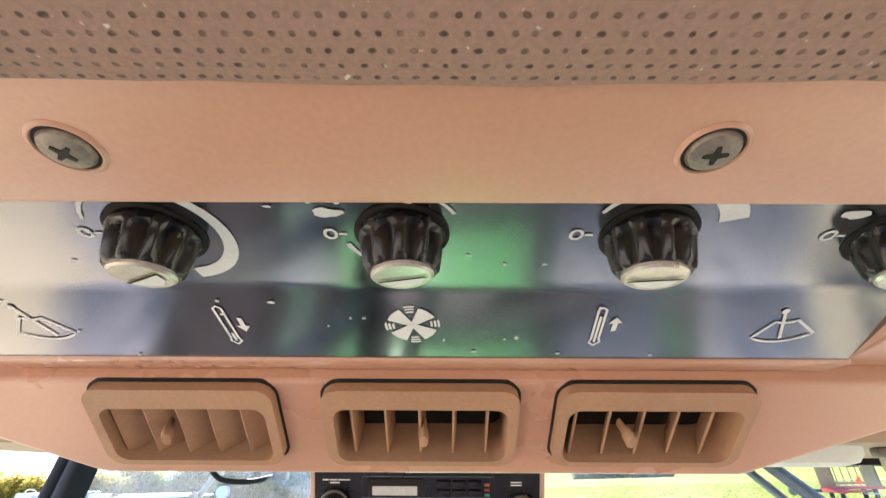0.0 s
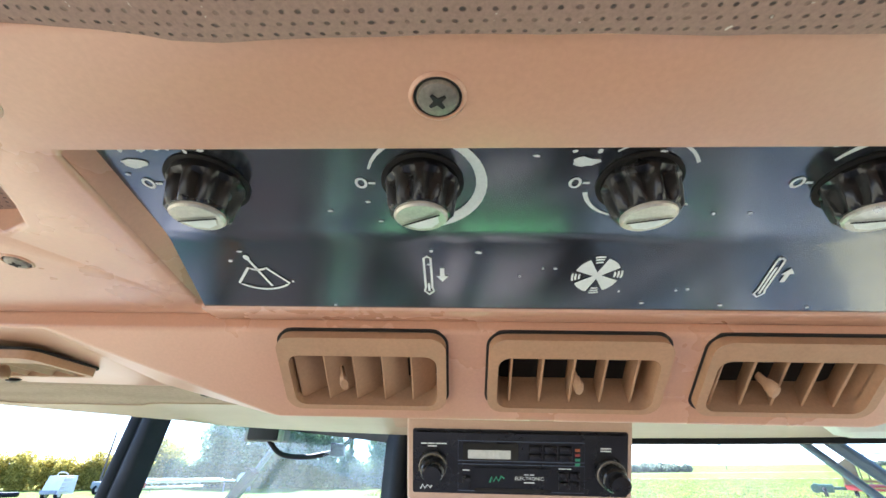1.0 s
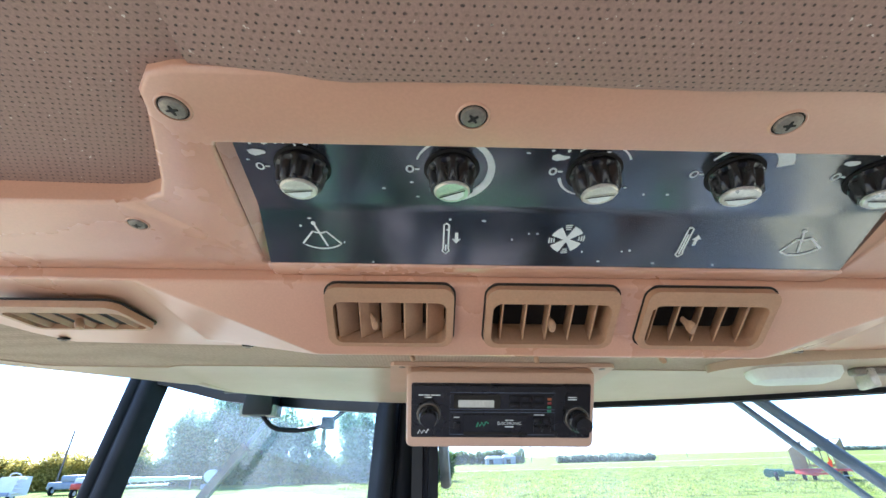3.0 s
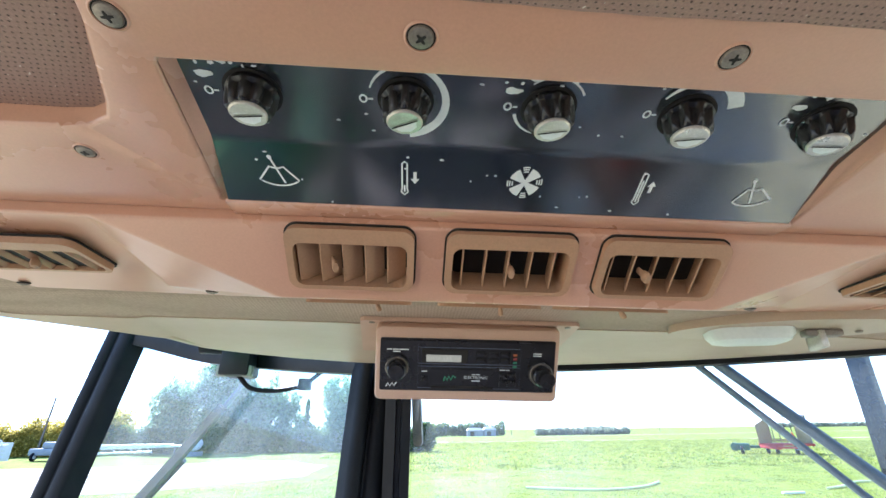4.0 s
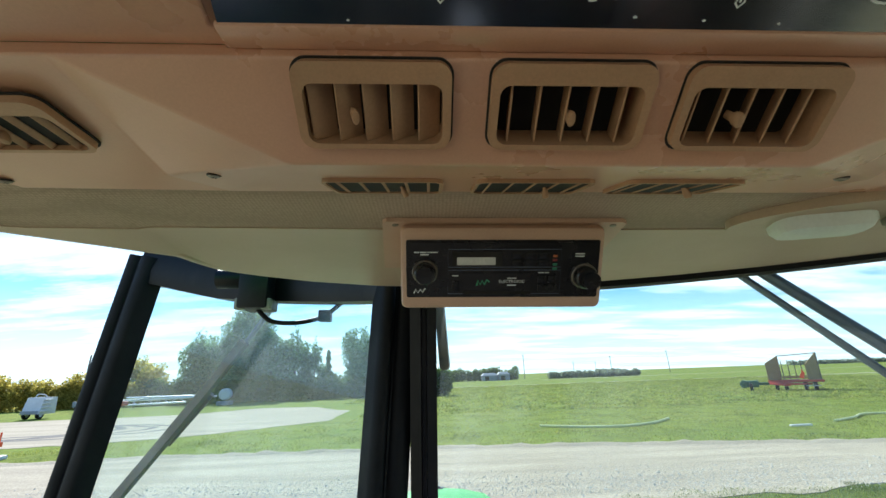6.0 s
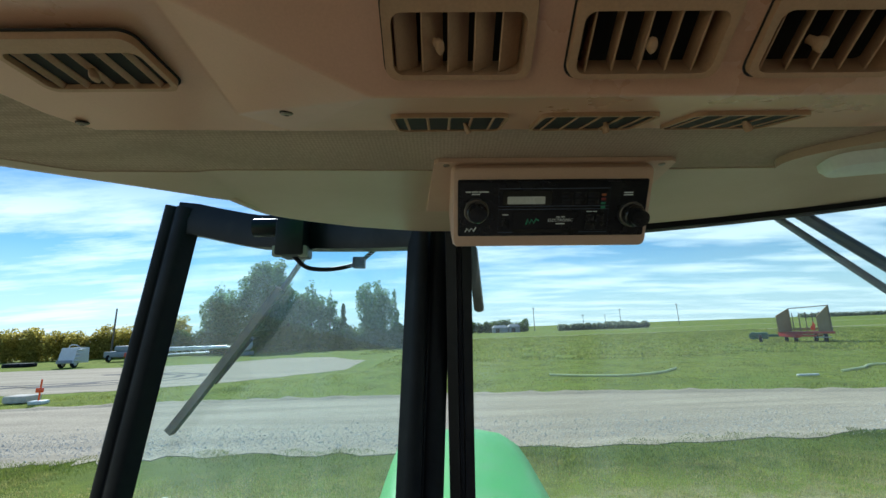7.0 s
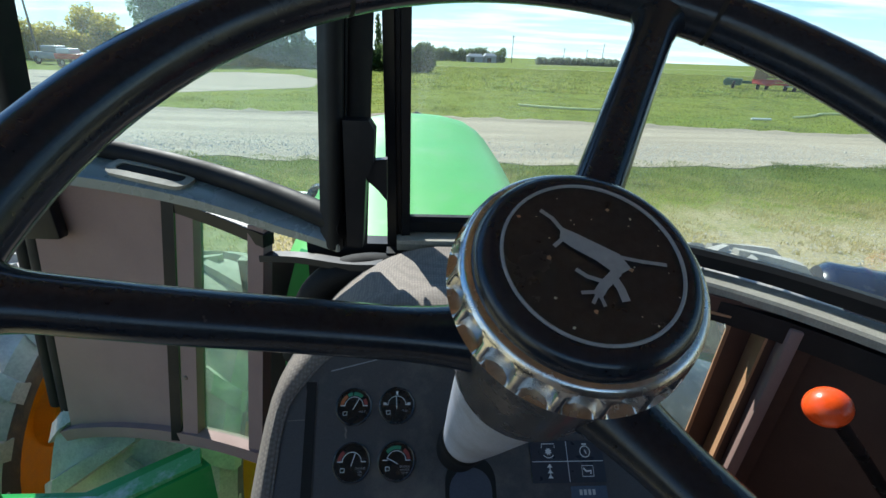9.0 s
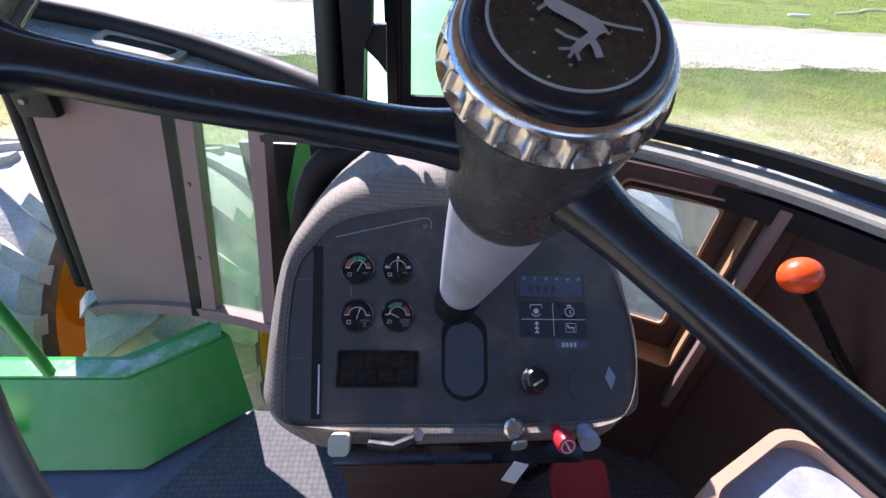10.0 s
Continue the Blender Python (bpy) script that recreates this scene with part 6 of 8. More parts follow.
for pts, r in (([V(0.352, 0.614, 2.540), V(0.50, 0.534, 2.357), V(0.66, 0.447, 2.159)], 0.0050), ([V(0.372, 0.602, 2.544), V(0.50, 0.534, 2.397), V(0.66, 0.448, 2.213)], 0.0080)):
    part("rod", tube(smooth_path(pts, 5), r, 10), M_ROD, wipe)
part("pivot", box((0.335, 0.592, 2.525), (0.405, 0.64, 2.56), 0.006), M_FRAME, wipe)

mirror = thing("outside_mirror", "black-framed rectangular outside mirror on a bracket", "mirror", (0.97, 0.85, 2.05))
MM = frame_at((1.005, 0.85, 2.455), (0.985, 0.17, -0.03), (0, 0, 1))
part("shell", prism(rrect(0.235, 0.31, 0.03, 6), -0.03, 0.0, MM, 0.008), M_BLACKPLAST, mirror)
part("mirror_rim", ring_prism(rrect(0.235, 0.31, 0.03, 6), rrect(0.205, 0.28, 0.022, 6), 0.0, 0.008, MM, 0.002), M_BLACKPLAST, mirror)
part("mirror_pane", prism(rrect(0.207, 0.282, 0.022, 6), 0.0, 0.003, MM), M_MIRROR, mirror, "silvered mirror glass")
part("bracket", tube([V(1.0, 0.88, 2.33), V(0.98, 0.86, 2.1), V(0.80, 0.45, 1.9)], 0.012, 8), M_FRAME, mirror)

lampb = thing("post_bracket", "narrow grey bracket outside the windshield post", "bracket", (-0.065, 0.74, 2.3))
part("blade", prism(rrect(0.016, 0.118, 0.006, 4), -0.004, 0.004, frame_at((-0.064, 0.745, 2.452), (0.9, -0.3, 0.1), (-0.1, 0.12, 1)), 0.001), M_SILL, lampb)
part("stay", box((-0.098, 0.735, 2.36), (-0.084, 0.75, 2.50), 0.002), M_FRAME, lampb)

# ---- the tractor in front of the cab ----
tractor = thing("tractor", "faded green tractor with dual front tyres, seen from its cab", "tractor", (0, 1.85, 0.02))


def hood_ring(y, top, half, drop):
    pts = [(-1.0, -0.75), (-1.0, -0.30), (-0.985, -0.17), (-0.90, -0.075), (-0.70, -0.03), (-0.35, -0.006), (0, 0), (0.35, -0.006), (0.70, -0.03), (0.90, -0.075), (0.985, -0.17), (1.0, -0.30), (1.0, -0.75)]
    return [V(-0.03 + x * half, y, top + z * (drop if z > -0.5 else 1.0)) for x, z in pts]


hood = part("hood", loft([hood_ring(y, t, h, d) for y, t, h, d in ((0.93, 1.665, 0.365, 1.0), (1.4, 1.685, 0.39, 1.0), (2.0, 1.71, 0.412, 1.0), (2.5, 1.728, 0.415, 1.0), (2.80, 1.735, 0.408, 1.05), (2.95, 1.727, 0.395, 1.1), (3.03, 1.69, 0.375, 1.1), (3.06, 1.55, 0.36, 1.0))]), M_HOOD, tractor, "faded mint-green hood", smooth=50)
part("hood_bolt", lathe([(0, 0.012), (0.012, 0.010), (0.016, 0.004), (0.03, 0.002), (0.03, -0.004), (0, -0.004)], pose(-0.034, 2.94, 1.727), 14), M_FRAME, hood)
part("frame_rail", box((-0.30, 0.9, 0.55), (0.26, 3.0, 1.0), 0.02), M_GREEN, tractor)
for s, nm in ((1, "screen"), (-1, "screen")):
    x0, x1 = (0.45, 0.66) if s > 0 else (-0.76, -0.50)
    sc = part("side_screen", box((x0, 2.52, 0.95), (x1, 2.53, 1.285)), M_SCREEN, tractor, "yellowed wire-mesh side screen")
    part("screen_edge", box((x0 - 0.005, 2.51, 1.283), (x1 + 0.005, 2.54, 1.305), 0.004), M_IVORY, sc)
    part("screen_edge", box((x1 - 0.008 if s > 0 else x0 - 0.008, 2.51, 0.95), (x1 + 0.012 if s > 0 else x0 + 0.012, 2.54, 1.283), 0.004), M_SCREEN, sc)
part("side_lamp", lathe([(0, 0.0), (0.045, 0.005), (0.052, 0.03), (0.05, 0.07), (0.03, 0.09), (0, 0.095)], frame_at((-0.475, 2.02, 1.465), (1, 0, 0), (0, 0, 1)), 20), M_BLACKPLAST, tractor)
part("lamp_stay", tube([V(-0.475, 2.04, 1.44), V(-0.45, 2.06, 1.30), V(-0.40, 2.06, 1.2)], 0.012, 8), M_BLACKPLAST, tractor)


def tyre_mesh(R, w):
    """A lugged tractor tyre about the x axis."""
    b = lathe([(R * 0.68, -w * 0.38), (R * 0.75, -w * 0.47), (R * 0.86, -w * 0.49), (R * 0.935, -w * 0.43), (R * 0.955, -w * 0.2), (R * 0.96, 0), (R * 0.955, w * 0.2), (R * 0.935, w * 0.43), (R * 0.86, w * 0.49), (R * 0.75, w * 0.47), (R * 0.68, w * 0.38)], None, 64)
    bmesh.ops.delete(b, geom=[f for f in b.faces if len(f.verts) > 8], context="FACES")
    return b


def lug_mesh(R, w, s):
    """One slanting lug of the tread, on the right (s = 1) or left (s = -1) half."""
    rings = []
    for j in range(5):
        t = j / 4
        zc = s * lerp(-0.02, 0.49, t) * w
        a = 0.30 * t
        rr = R * (1.0 if t < 0.8 else lerp(1.0, 0.90, (t - 0.8) / 0.2))
        hw = lerp(0.032, 0.045, t)
        base = R * (0.93 if t < 0.8 else 0.82)
        rings.append([(r * math.cos(a + q), r * math.sin(a + q), zc) for q, r in ((-hw * 1.3, base), (-hw, rr), (hw, rr), (hw * 1.3, base))])
    me = finish(loft(rings), "lug", 40)
    me.materials.append(M_TYRE)
    return me


ROLL = Matrix.Rotation(radians(90), 4, "Y")
tyre_me, rim_me = None, None
for x, y in ((-0.82, 1.52), (-1.46, 1.50), (0.77, 1.77), (1.50, 1.76)):
    hubm = Matrix.Translation((x, y, 0.665))
    wh = new("front_wheel")
    wh.parent = tractor
    wh.empty_display_size = 0.1
    wh.matrix_local = Matrix.Translation(-BASES[tractor.name]) @ hubm @ ROLL @ Matrix.Rotation(0.11 * x, 4, "Z")
    if tyre_me is None:
        tb = tyre_mesh(0.655, 0.53)
        tyre_me = finish(tb, "tyre", 40)
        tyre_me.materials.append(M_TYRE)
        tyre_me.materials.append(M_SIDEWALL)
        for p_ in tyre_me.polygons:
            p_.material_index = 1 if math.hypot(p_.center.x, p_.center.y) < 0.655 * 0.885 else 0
        lug_mes = {s: lug_mesh(0.655, 0.53, s) for s in (1, -1)}
        rb = lathe([(0.44, -0.20), (0.465, -0.215), (0.465, -0.18), (0.41, -0.15), (0.375, -0.03), (0.13, -0.02), (0.10, 0.03), (0.0, 0.03), (0.0, 0.05), (0.11, 0.05), (0.14, 0.0), (0.375, 0.0), (0.41, 0.15), (0.465, 0.18), (0.465, 0.215), (0.44, 0.20)], None, 48)
        bmesh.ops.delete(rb, geom=[f for f in rb.faces if len(f.verts) > 8 and f.calc_center_median().length > 0.1], context="FACES")
        rim_me = finish(rb, "rim", 40)
        rim_me.materials.append(M_YELLOW)
    if x == 0.77:  # the wheels on this side show dusty rims
        rim_b = rim_me.copy()
        rim_b.materials[0] = M_TYRE
    for nm, me in (("tyre", tyre_me), ("wheel_rim", rim_b if x > 0 else rim_me)):
        o = new(nm, me)
        o.parent = wh
    for k in range(22):
        for s in (1, -1):
            o = new("lug", lug_mes[s])
            o.parent = wh
            o.matrix_local = Matrix.Rotation(2 * math.pi * (k + (0.5 if s < 0 else 0)) / 22, 4, "Z")
brk = part("yellow_bracket", box((0.905, 1.83, 1.262), (1.07, 1.865, 1.285), 0.004), M_OCHRE, tractor, "dusty yellow bracket between the wheels")
part("bracket_plate", loft([[V(1.055, 1.81, 1.14), V(1.07, 1.81, 1.14), V(1.07, 2.01, 1.16), V(1.055, 2.01, 1.16)], [V(1.04, 1.81, 1.285), V(1.055, 1.81, 1.285), V(1.055, 2.01, 1.285), V(1.04, 2.01, 1.285)]]), M_OCHRE, brk)
part("bracket_stay", box((0.91, 1.825, 1.16), (0.925, 1.855, 1.262), 0.003), M_OCHRE, brk)
part("lift_cylinder", lathe([(0, -0.30), (0.10, -0.30), (0.112, -0.285), (0.112, 0.285), (0.10, 0.30), (0, 0.30)], frame_at((0.62, 1.02, 1.235), (0, 1, 0), (-0.29, 0, -0.95)), 32), M_SLATE, tractor, "dusty slate-coloured cylinder")
part("axle", tube([V(-1.5, 1.50, 0.665), V(-0.5, 1.55, 0.665), V(0.5, 1.78, 0.665), V(1.6, 1.76, 0.665)], 0.08, 16, up=(0, 1, 0)), M_GREEN, tractor)
# green tank and step at the left of the cab
C, Rt, Lt = V(-0.722, 0.714, 1.125), V(-0.515, 0.815, 1.170), V(-1.45, 0.735, 1.095)
Cb, Rb, Lb = V(-0.705, 0.600, 0.925), V(-0.485, 0.760, 0.935), V(-1.45, 0.600, 0.925)
tank = part("side_tank", loft([[Lt, C, Rt, Rt + V(-0.07, 0.05, 0.0), C + V(-0.06, 0.07, 0), Lt + V(0, 0.07, 0)], [Lb, Cb, Rb, Rb + V(-0.07, 0.05, 0), Cb + V(-0.06, 0.08, 0), Lb + V(0, 0.08, 0)]]), M_GREEN, tractor, "green side panel beside the steps")
part("tank_edge", sweep([Lt + V(0, 0.03, 0.004), C + V(-0.02, 0.03, 0.004), Rt + V(-0.03, 0.02, 0.004)], [(-0.024, -0.006), (0.024, -0.006), (0.024, 0.004), (-0.024, 0.004)]), M_GREENWORN, tank, "upper edge with paint worn white")
RAIL0, RAIL1 = V(-0.916, 0.735, 1.115), V(-0.953, 0.760, 1.308)
part("handrail", tube([RAIL0, RAIL0.lerp(RAIL1, 0.5), RAIL0.lerp(RAIL1, 2.0)], 0.013, 12), M_GREEN, tractor)
part("warning_plate", box((-1.075, 0.62, 1.0), (-0.985, 0.632, 1.10), 0.001), M_WHITE, tractor)
for k in range(5):
    part("print_bar", box((-1.065, 0.615, 1.012 + 0.016 * k), (-0.995, 0.6195, 1.020 + 0.016 * k)), M_DARK, tractor)
part("step_platform", plate([(-1.5, 0.42), (-0.66, 0.42), (-0.655, 0.53), (-0.485, 0.77), (-0.72, 0.72), (-1.5, 0.72)], [], lambda x, y: 0.88, 0.03), M_PLATFORM, tractor, "worn grey step plate")
part("green_post", sweep([V(-0.335, 0.90, 1.15), V(-0.315, 0.90, 1.55), V(-0.275, 0.90, 1.68)], [(-0.018, -0.018), (0.018, -0.018), (0.018, 0.018), (-0.018, 0.018)], up=(0, 1, 0)), M_GREEN, tractor)
part("dark_hose", tube(smooth_path([V(-0.285, 0.80, 1.50), V(-0.25, 0.80, 1.63), V(-0.19, 0.80, 1.69), V(-0.10, 0.80, 1.70), V(-0.02, 0.78, 1.66)], 6), 0.030, 14), M_RUBBER, tractor)
part("firewall", box((-0.42, 0.905, 0.93), (-0.26, 0.925, 1.66)), M_FRAME, tractor)
part("firewall", box((-0.26, 0.84, 0.93), (0.17, 0.88, 1.735)), M_FRAME, tractor)

drum = thing("blue_drum", "dark blue plastic drum lying beside the tractor", "drum", (3.64, 2.9, 0.0), frame_m=Matrix.Identity(4))
part("shell", lathe([(0, -0.46), (0.25, -0.45), (0.295, -0.40), (0.30, -0.38), (0.298, -0.2), (0.306, -0.18), (0.306, -0.15), (0.298, -0.13), (0.298, 0.13), (0.306, 0.15), (0.306, 0.18), (0.298, 0.2), (0.30, 0.38), (0.295, 0.40), (0.25, 0.45), (0, 0.46)], pose(3.66, 2.9, 0.305, 90, 0, 62), 40), M_BLUE, drum)
part("band", lathe([(0.285, 0.35), (0.310, 0.36), (0.310, 0.43), (0.27, 0.45)], pose(3.66, 2.9, 0.305, 90, 0, 62), 40), M_WHITE, drum)


# ---- the land ----
I4 = Matrix.Identity(4)


def land_material(name, lush, dry, soil):
    m, nt, b = nodes_of(name)
    v = objcoord(nt)
    n1 = noise_node(nt, v, 0.10, 8.0, 0.6)
    n2 = noise_node(nt, v, 1.6, 8.0, 0.65)
    n3 = noise_node(nt, v, 22.0, 6.0, 0.7)
    s = nt.nodes.new("ShaderNodeSeparateXYZ")
    nt.links.new(v, s.inputs[0])
    col = mixcol(nt, ramp(nt, n1, 0.35, 0.65, 0.0, 0.75), lush, dry)
    col = mixcol(nt, ramp(nt, n2, 0.45, 0.62, 0.0, 0.85), col, tuple(c * 0.45 for c in lush))
    n5 = noise_node(nt, v, 0.42, 5.0, 0.65)
    col = mixcol(nt, ramp(nt, n5, 0.50, 0.62, 0.0, 0.62), col, tuple(c * 0.42 for c in lush))
    # worn, stony ground where the tractor stands
    near = ramp(nt, s.outputs[1], 4.6, 7.0, 1.0, 0.0)
    add = nt.nodes.new("ShaderNodeMath")
    add.operation, add.use_clamp = "ADD", True
    nt.links.new(near, add.inputs[0])
    nt.links.new(ramp(nt, n2, 0.3, 0.7, -0.5, 0.4), add.inputs[1])
    mul = nt.nodes.new("ShaderNodeMath")
    mul.operation, mul.use_clamp = "MULTIPLY", True
    nt.links.new(add.outputs[0], mul.inputs[0])
    nt.links.new(ramp(nt, near, 0.0, 0.15, 0.0, 1.0), mul.inputs[1])
    col = mixcol(nt, mul.outputs[0], col, soil)
    col = mixcol(nt, ramp(nt, n3, 0.35, 0.7, 0.0, 0.75), col, tuple(c * 0.5 for c in lush))
    # lusher growth in the shallow ditch along the road
    wave = nt.nodes.new("ShaderNodeMath")
    wave.operation = "ADD"
    nt.links.new(s.outputs[1], wave.inputs[0])
    nt.links.new(ramp(nt, n2, 0.3, 0.7, -0.7, 0.7), wave.inputs[1])
    da, db = ramp(nt, wave.outputs[0], 7.0, 8.0, 0.0, 1.0), ramp(nt, wave.outputs[0], 9.4, 10.2, 1.0, 0.0)
    dm = nt.nodes.new("ShaderNodeMath")
    dm.operation = "MULTIPLY"
    nt.links.new(da, dm.inputs[0])
    nt.links.new(db, dm.inputs[1])
    col = mixcol(nt, ramp(nt, dm.outputs[0], 0.0, 1.0, 0.0, 0.8), col, (0.05, 0.10, 0.02))
    n4 = noise_node(nt, v, 70.0, 4.0, 0.8)
    col = mixcol(nt, ramp(nt, n4, 0.42, 0.68, 0.0, 0.55), col, tuple(min(1, c * 1.5) for c in dry))
    bare = mixcol(nt, ramp(nt, n3, 0.35, 0.68, 0.0, 1.0), soil, tuple(c * 0.45 for c in soil))
    bare = mixcol(nt, ramp(nt, n4, 0.40, 0.66, 0.0, 0.7), bare, tuple(min(1, c * 1.25) for c in soil))
    share = nt.nodes.new("ShaderNodeMath")
    share.operation = "MULTIPLY"
    share.inputs[1].default_value = 0.6
    nt.links.new(mul.outputs[0], share.inputs[0])
    col = mixcol(nt, share.outputs[0], col, bare)
    nt.links.new(col, b.inputs["Base Color"])
    b.inputs["Roughness"].default_value = 0.95
    b.inputs["Specular IOR Level"].default_value = 0.1
    bump(nt, b, n3, 0.6, 0.05)
    return m


M_LAND = land_material("pasture", (0.130, 0.220, 0.024), (0.29, 0.295, 0.052), (0.60, 0.50, 0.32))
M_BLADE, nt, b = nodes_of("grass_blades")
v = objcoord(nt)
g_ = nt.nodes.new("ShaderNodeNewGeometry")
col = mixcol(nt, g_.outputs["Random Per Island"], (0.085, 0.145, 0.018), (0.50, 0.52, 0.11))
col = mixcol(nt, ramp(nt, noise_node(nt, v, 1.4, 7.0, 0.7), 0.50, 0.64, 0.0, 0.75), col, (0.40, 0.34, 0.14))
col = mixcol(nt, ramp(nt, noise_node(nt, v, 0.42, 5.0, 0.65), 0.50, 0.62, 0.0, 0.6), col, (0.065, 0.105, 0.018))
s_ = nt.nodes.new("ShaderNodeSeparateXYZ")
nt.links.new(v, s_.inputs[0])
wv = nt.nodes.new("ShaderNodeMath")
wv.operation = "ADD"
nt.links.new(s_.outputs[1], wv.inputs[0])
nt.links.new(ramp(nt, noise_node(nt, v, 1.3, 5.0, 0.6), 0.3, 0.7, -0.9, 0.9), wv.inputs[1])
# greener growth in the ditch beside the road, browner tips on the worn ground
ditch = nt.nodes.new("ShaderNodeMath")
ditch.operation = "MULTIPLY"
nt.links.new(ramp(nt, wv.outputs[0], 7.3, 8.3, 0.0, 1.0), ditch.inputs[0])
nt.links.new(ramp(nt, wv.outputs[0], 9.6, 10.4, 1.0, 0.0), ditch.inputs[1])
col = mixcol(nt, ramp(nt, ditch.outputs[0], 0.0, 1.0, 0.0, 0.5), col, (0.07, 0.135, 0.02))
col = mixcol(nt, ramp(nt, wv.outputs[0], 5.4, 8.4, 0.85, 0.0), col, (0.60, 0.50, 0.24))
nt.links.new(col, b.inputs["Base Color"])
b.inputs["Roughness"].default_value = 0.7


def let_through(m, share):
    """Thin leaves let part of the light through."""
    nt = m.node_tree
    b, out = nt.nodes["Principled BSDF"], nt.nodes["Material Output"]
    tl, mx = nt.nodes.new("ShaderNodeBsdfTranslucent"), nt.nodes.new("ShaderNodeMixShader")
    nt.links.new(b.inputs["Base Color"].links[0].from_socket, tl.inputs[0])
    mx.inputs[0].default_value = share
    nt.links.new(b.outputs[0], mx.inputs[1])
    nt.links.new(tl.outputs[0], mx.inputs[2])
    nt.links.new(mx.outputs[0], out.inputs[0])
    return m


let_through(M_BLADE, 0.5)


def gravel_material(name, pale, dark):
    m, nt, b = nodes_of(name)
    v = objcoord(nt)
    mp_ = nt.nodes.new("ShaderNodeMapping")
    mp_.inputs["Scale"].default_value = (0.10, 1.0, 1.0)
    nt.links.new(v, mp_.inputs[0])
    tracks = noise_node(nt, mp_.outputs[0], 1.3, 6.0, 0.55)
    patch = noise_node(nt, v, 0.5, 7.0, 0.6)
    vo = nt.nodes.new("ShaderNodeTexVoronoi")
    vo.inputs["Scale"].default_value = 16.0
    nt.links.new(v, vo.inputs["Vector"])
    fine = noise_node(nt, v, 60.0, 4.0, 0.7)
    col = mixcol(nt, ramp(nt, tracks, 0.38, 0.62, 0.0, 0.8), pale, tuple(c * 0.62 for c in pale))
    col = mixcol(nt, ramp(nt, patch, 0.5, 0.75, 0.0, 0.7), col, dark)
    col = mixcol(nt, ramp(nt, vo.outputs["Distance"], 0.25, 0.6, 0.0, 0.35), col, tuple(c * 0.4 for c in dark))
    col = mixcol(nt, ramp(nt, fine, 0.35, 0.7, 0.0, 0.3), col, tuple(min(1, c * 1.25) for c in pale))
    nt.links.new(col, b.inputs["Base Color"])
    b.inputs["Roughness"].default_value = 0.95
    b.inputs["Specular IOR Level"].default_value = 0.15
    bump(nt, b, vo.outputs["Distance"], 0.5, 0.03)
    return m


M_GRAVEL = gravel_material("pale_gravel", (0.52, 0.45, 0.335), (0.36, 0.315, 0.24))
M_STONE = surface("loose_stone", (0.62, 0.58, 0.50), 0.9, grain=30, stain=3, stain_amt=0.4, relief=0.0)

structure("ground", box((-2500, -400, -1.0), (2500, 3500, 0.0)), M_LAND, "wide flat pasture with patchy green and dry grass", "ground", I4)


def wavy(pts, amp, n, seed):
    r_ = random.Random(seed)
    out = []
    for (xa, ya), (xb, yb) in zip(pts, pts[1:] + pts[:1]):
        for k in range(n):
            t = k / n
            out.append((lerp(xa, xb, t) + r_.uniform(-amp, amp) * 0.3, lerp(ya, yb, t) + r_.uniform(-amp, amp)))
    return out


near_edge = [(-60, 7.4), (-30, 8.4), (-9.2, 8.85), (-6, 9.1), (1.2, 9.0), (9.3, 9.35), (30, 10.4), (120, 14)]
far_edge = [(120, 20.5), (30, 16.0), (14.1, 14.2), (6, 15.6), (0.2, 16.3), (-10.7, 16.6), (-16.5, 16.0), (-60, 15.0)]
road_pts = near_edge + far_edge
structure("road", plate(wavy(road_pts, 0.24, 16, 2), [], lambda x, y: -0.03, 0.045), M_GRAVEL, "pale gravel farm road with wheel tracks", "road", I4)
yard_pts = [(-80, 21.5), (-30, 19.6), (-18.5, 20.5), (-11.8, 23.0), (-7.0, 28.6), (-7.4, 36.5), (-12, 43.5), (-17.5, 45.0), (-22, 39.0), (-40, 38.0), (-85, 40)]
structure("yard", plate(wavy(yard_pts, 0.3, 8, 3), [], lambda x, y: -0.03, 0.042), M_GRAVEL, "bare gravel yard with dark curved tyre tracks", "yard", I4)
M_TRACK = surface("dark_tyre_track", (0.125, 0.112, 0.098), 0.95, grain=3, grain_amt=0.3, stain=0.8, stain_amt=0.4, relief=0.0)
for k, (r, cx, cy, a0, a1) in enumerate(((9.6, -25.4, 27.2, -75, 80), (8.2, -25.6, 27.4, -85, 85), (6.6, -26.0, 27.8, -95, 75), (12.0, -31.0, 28.0, -110, -30))):
    pts = [V(cx + r * math.cos(radians(lerp(a0, a1, i / 36))), cy + 0.42 * r * math.sin(radians(lerp(a0, a1, i / 36))) + 0.15 * math.sin(i * 0.9 + k), 0.016) for i in range(37)]
    structure("tyre_track_%d" % (k + 1), sweep(pts, [(-0.26, -0.004), (0.26, -0.004), (0.20, 0.004), (-0.20, 0.004)]), M_TRACK, "dark curved tyre track on the gravel", "track", I4)
# far dirt lanes across the pasture
for k, pts in enumerate(([(-20, 95), (30, 96), (90, 92), (220, 90)], [(35, 150), (120, 175), (330, 240)])):
    structure("lane_%d" % (k + 1), sweep([V(x, y, 0.01) for x, y in pts], [(-1.1, -0.01), (1.1, -0.01), (1.0, 0.03), (-1.0, 0.03)]), M_GRAVEL, "pale dirt lane across the pasture", "lane", I4)


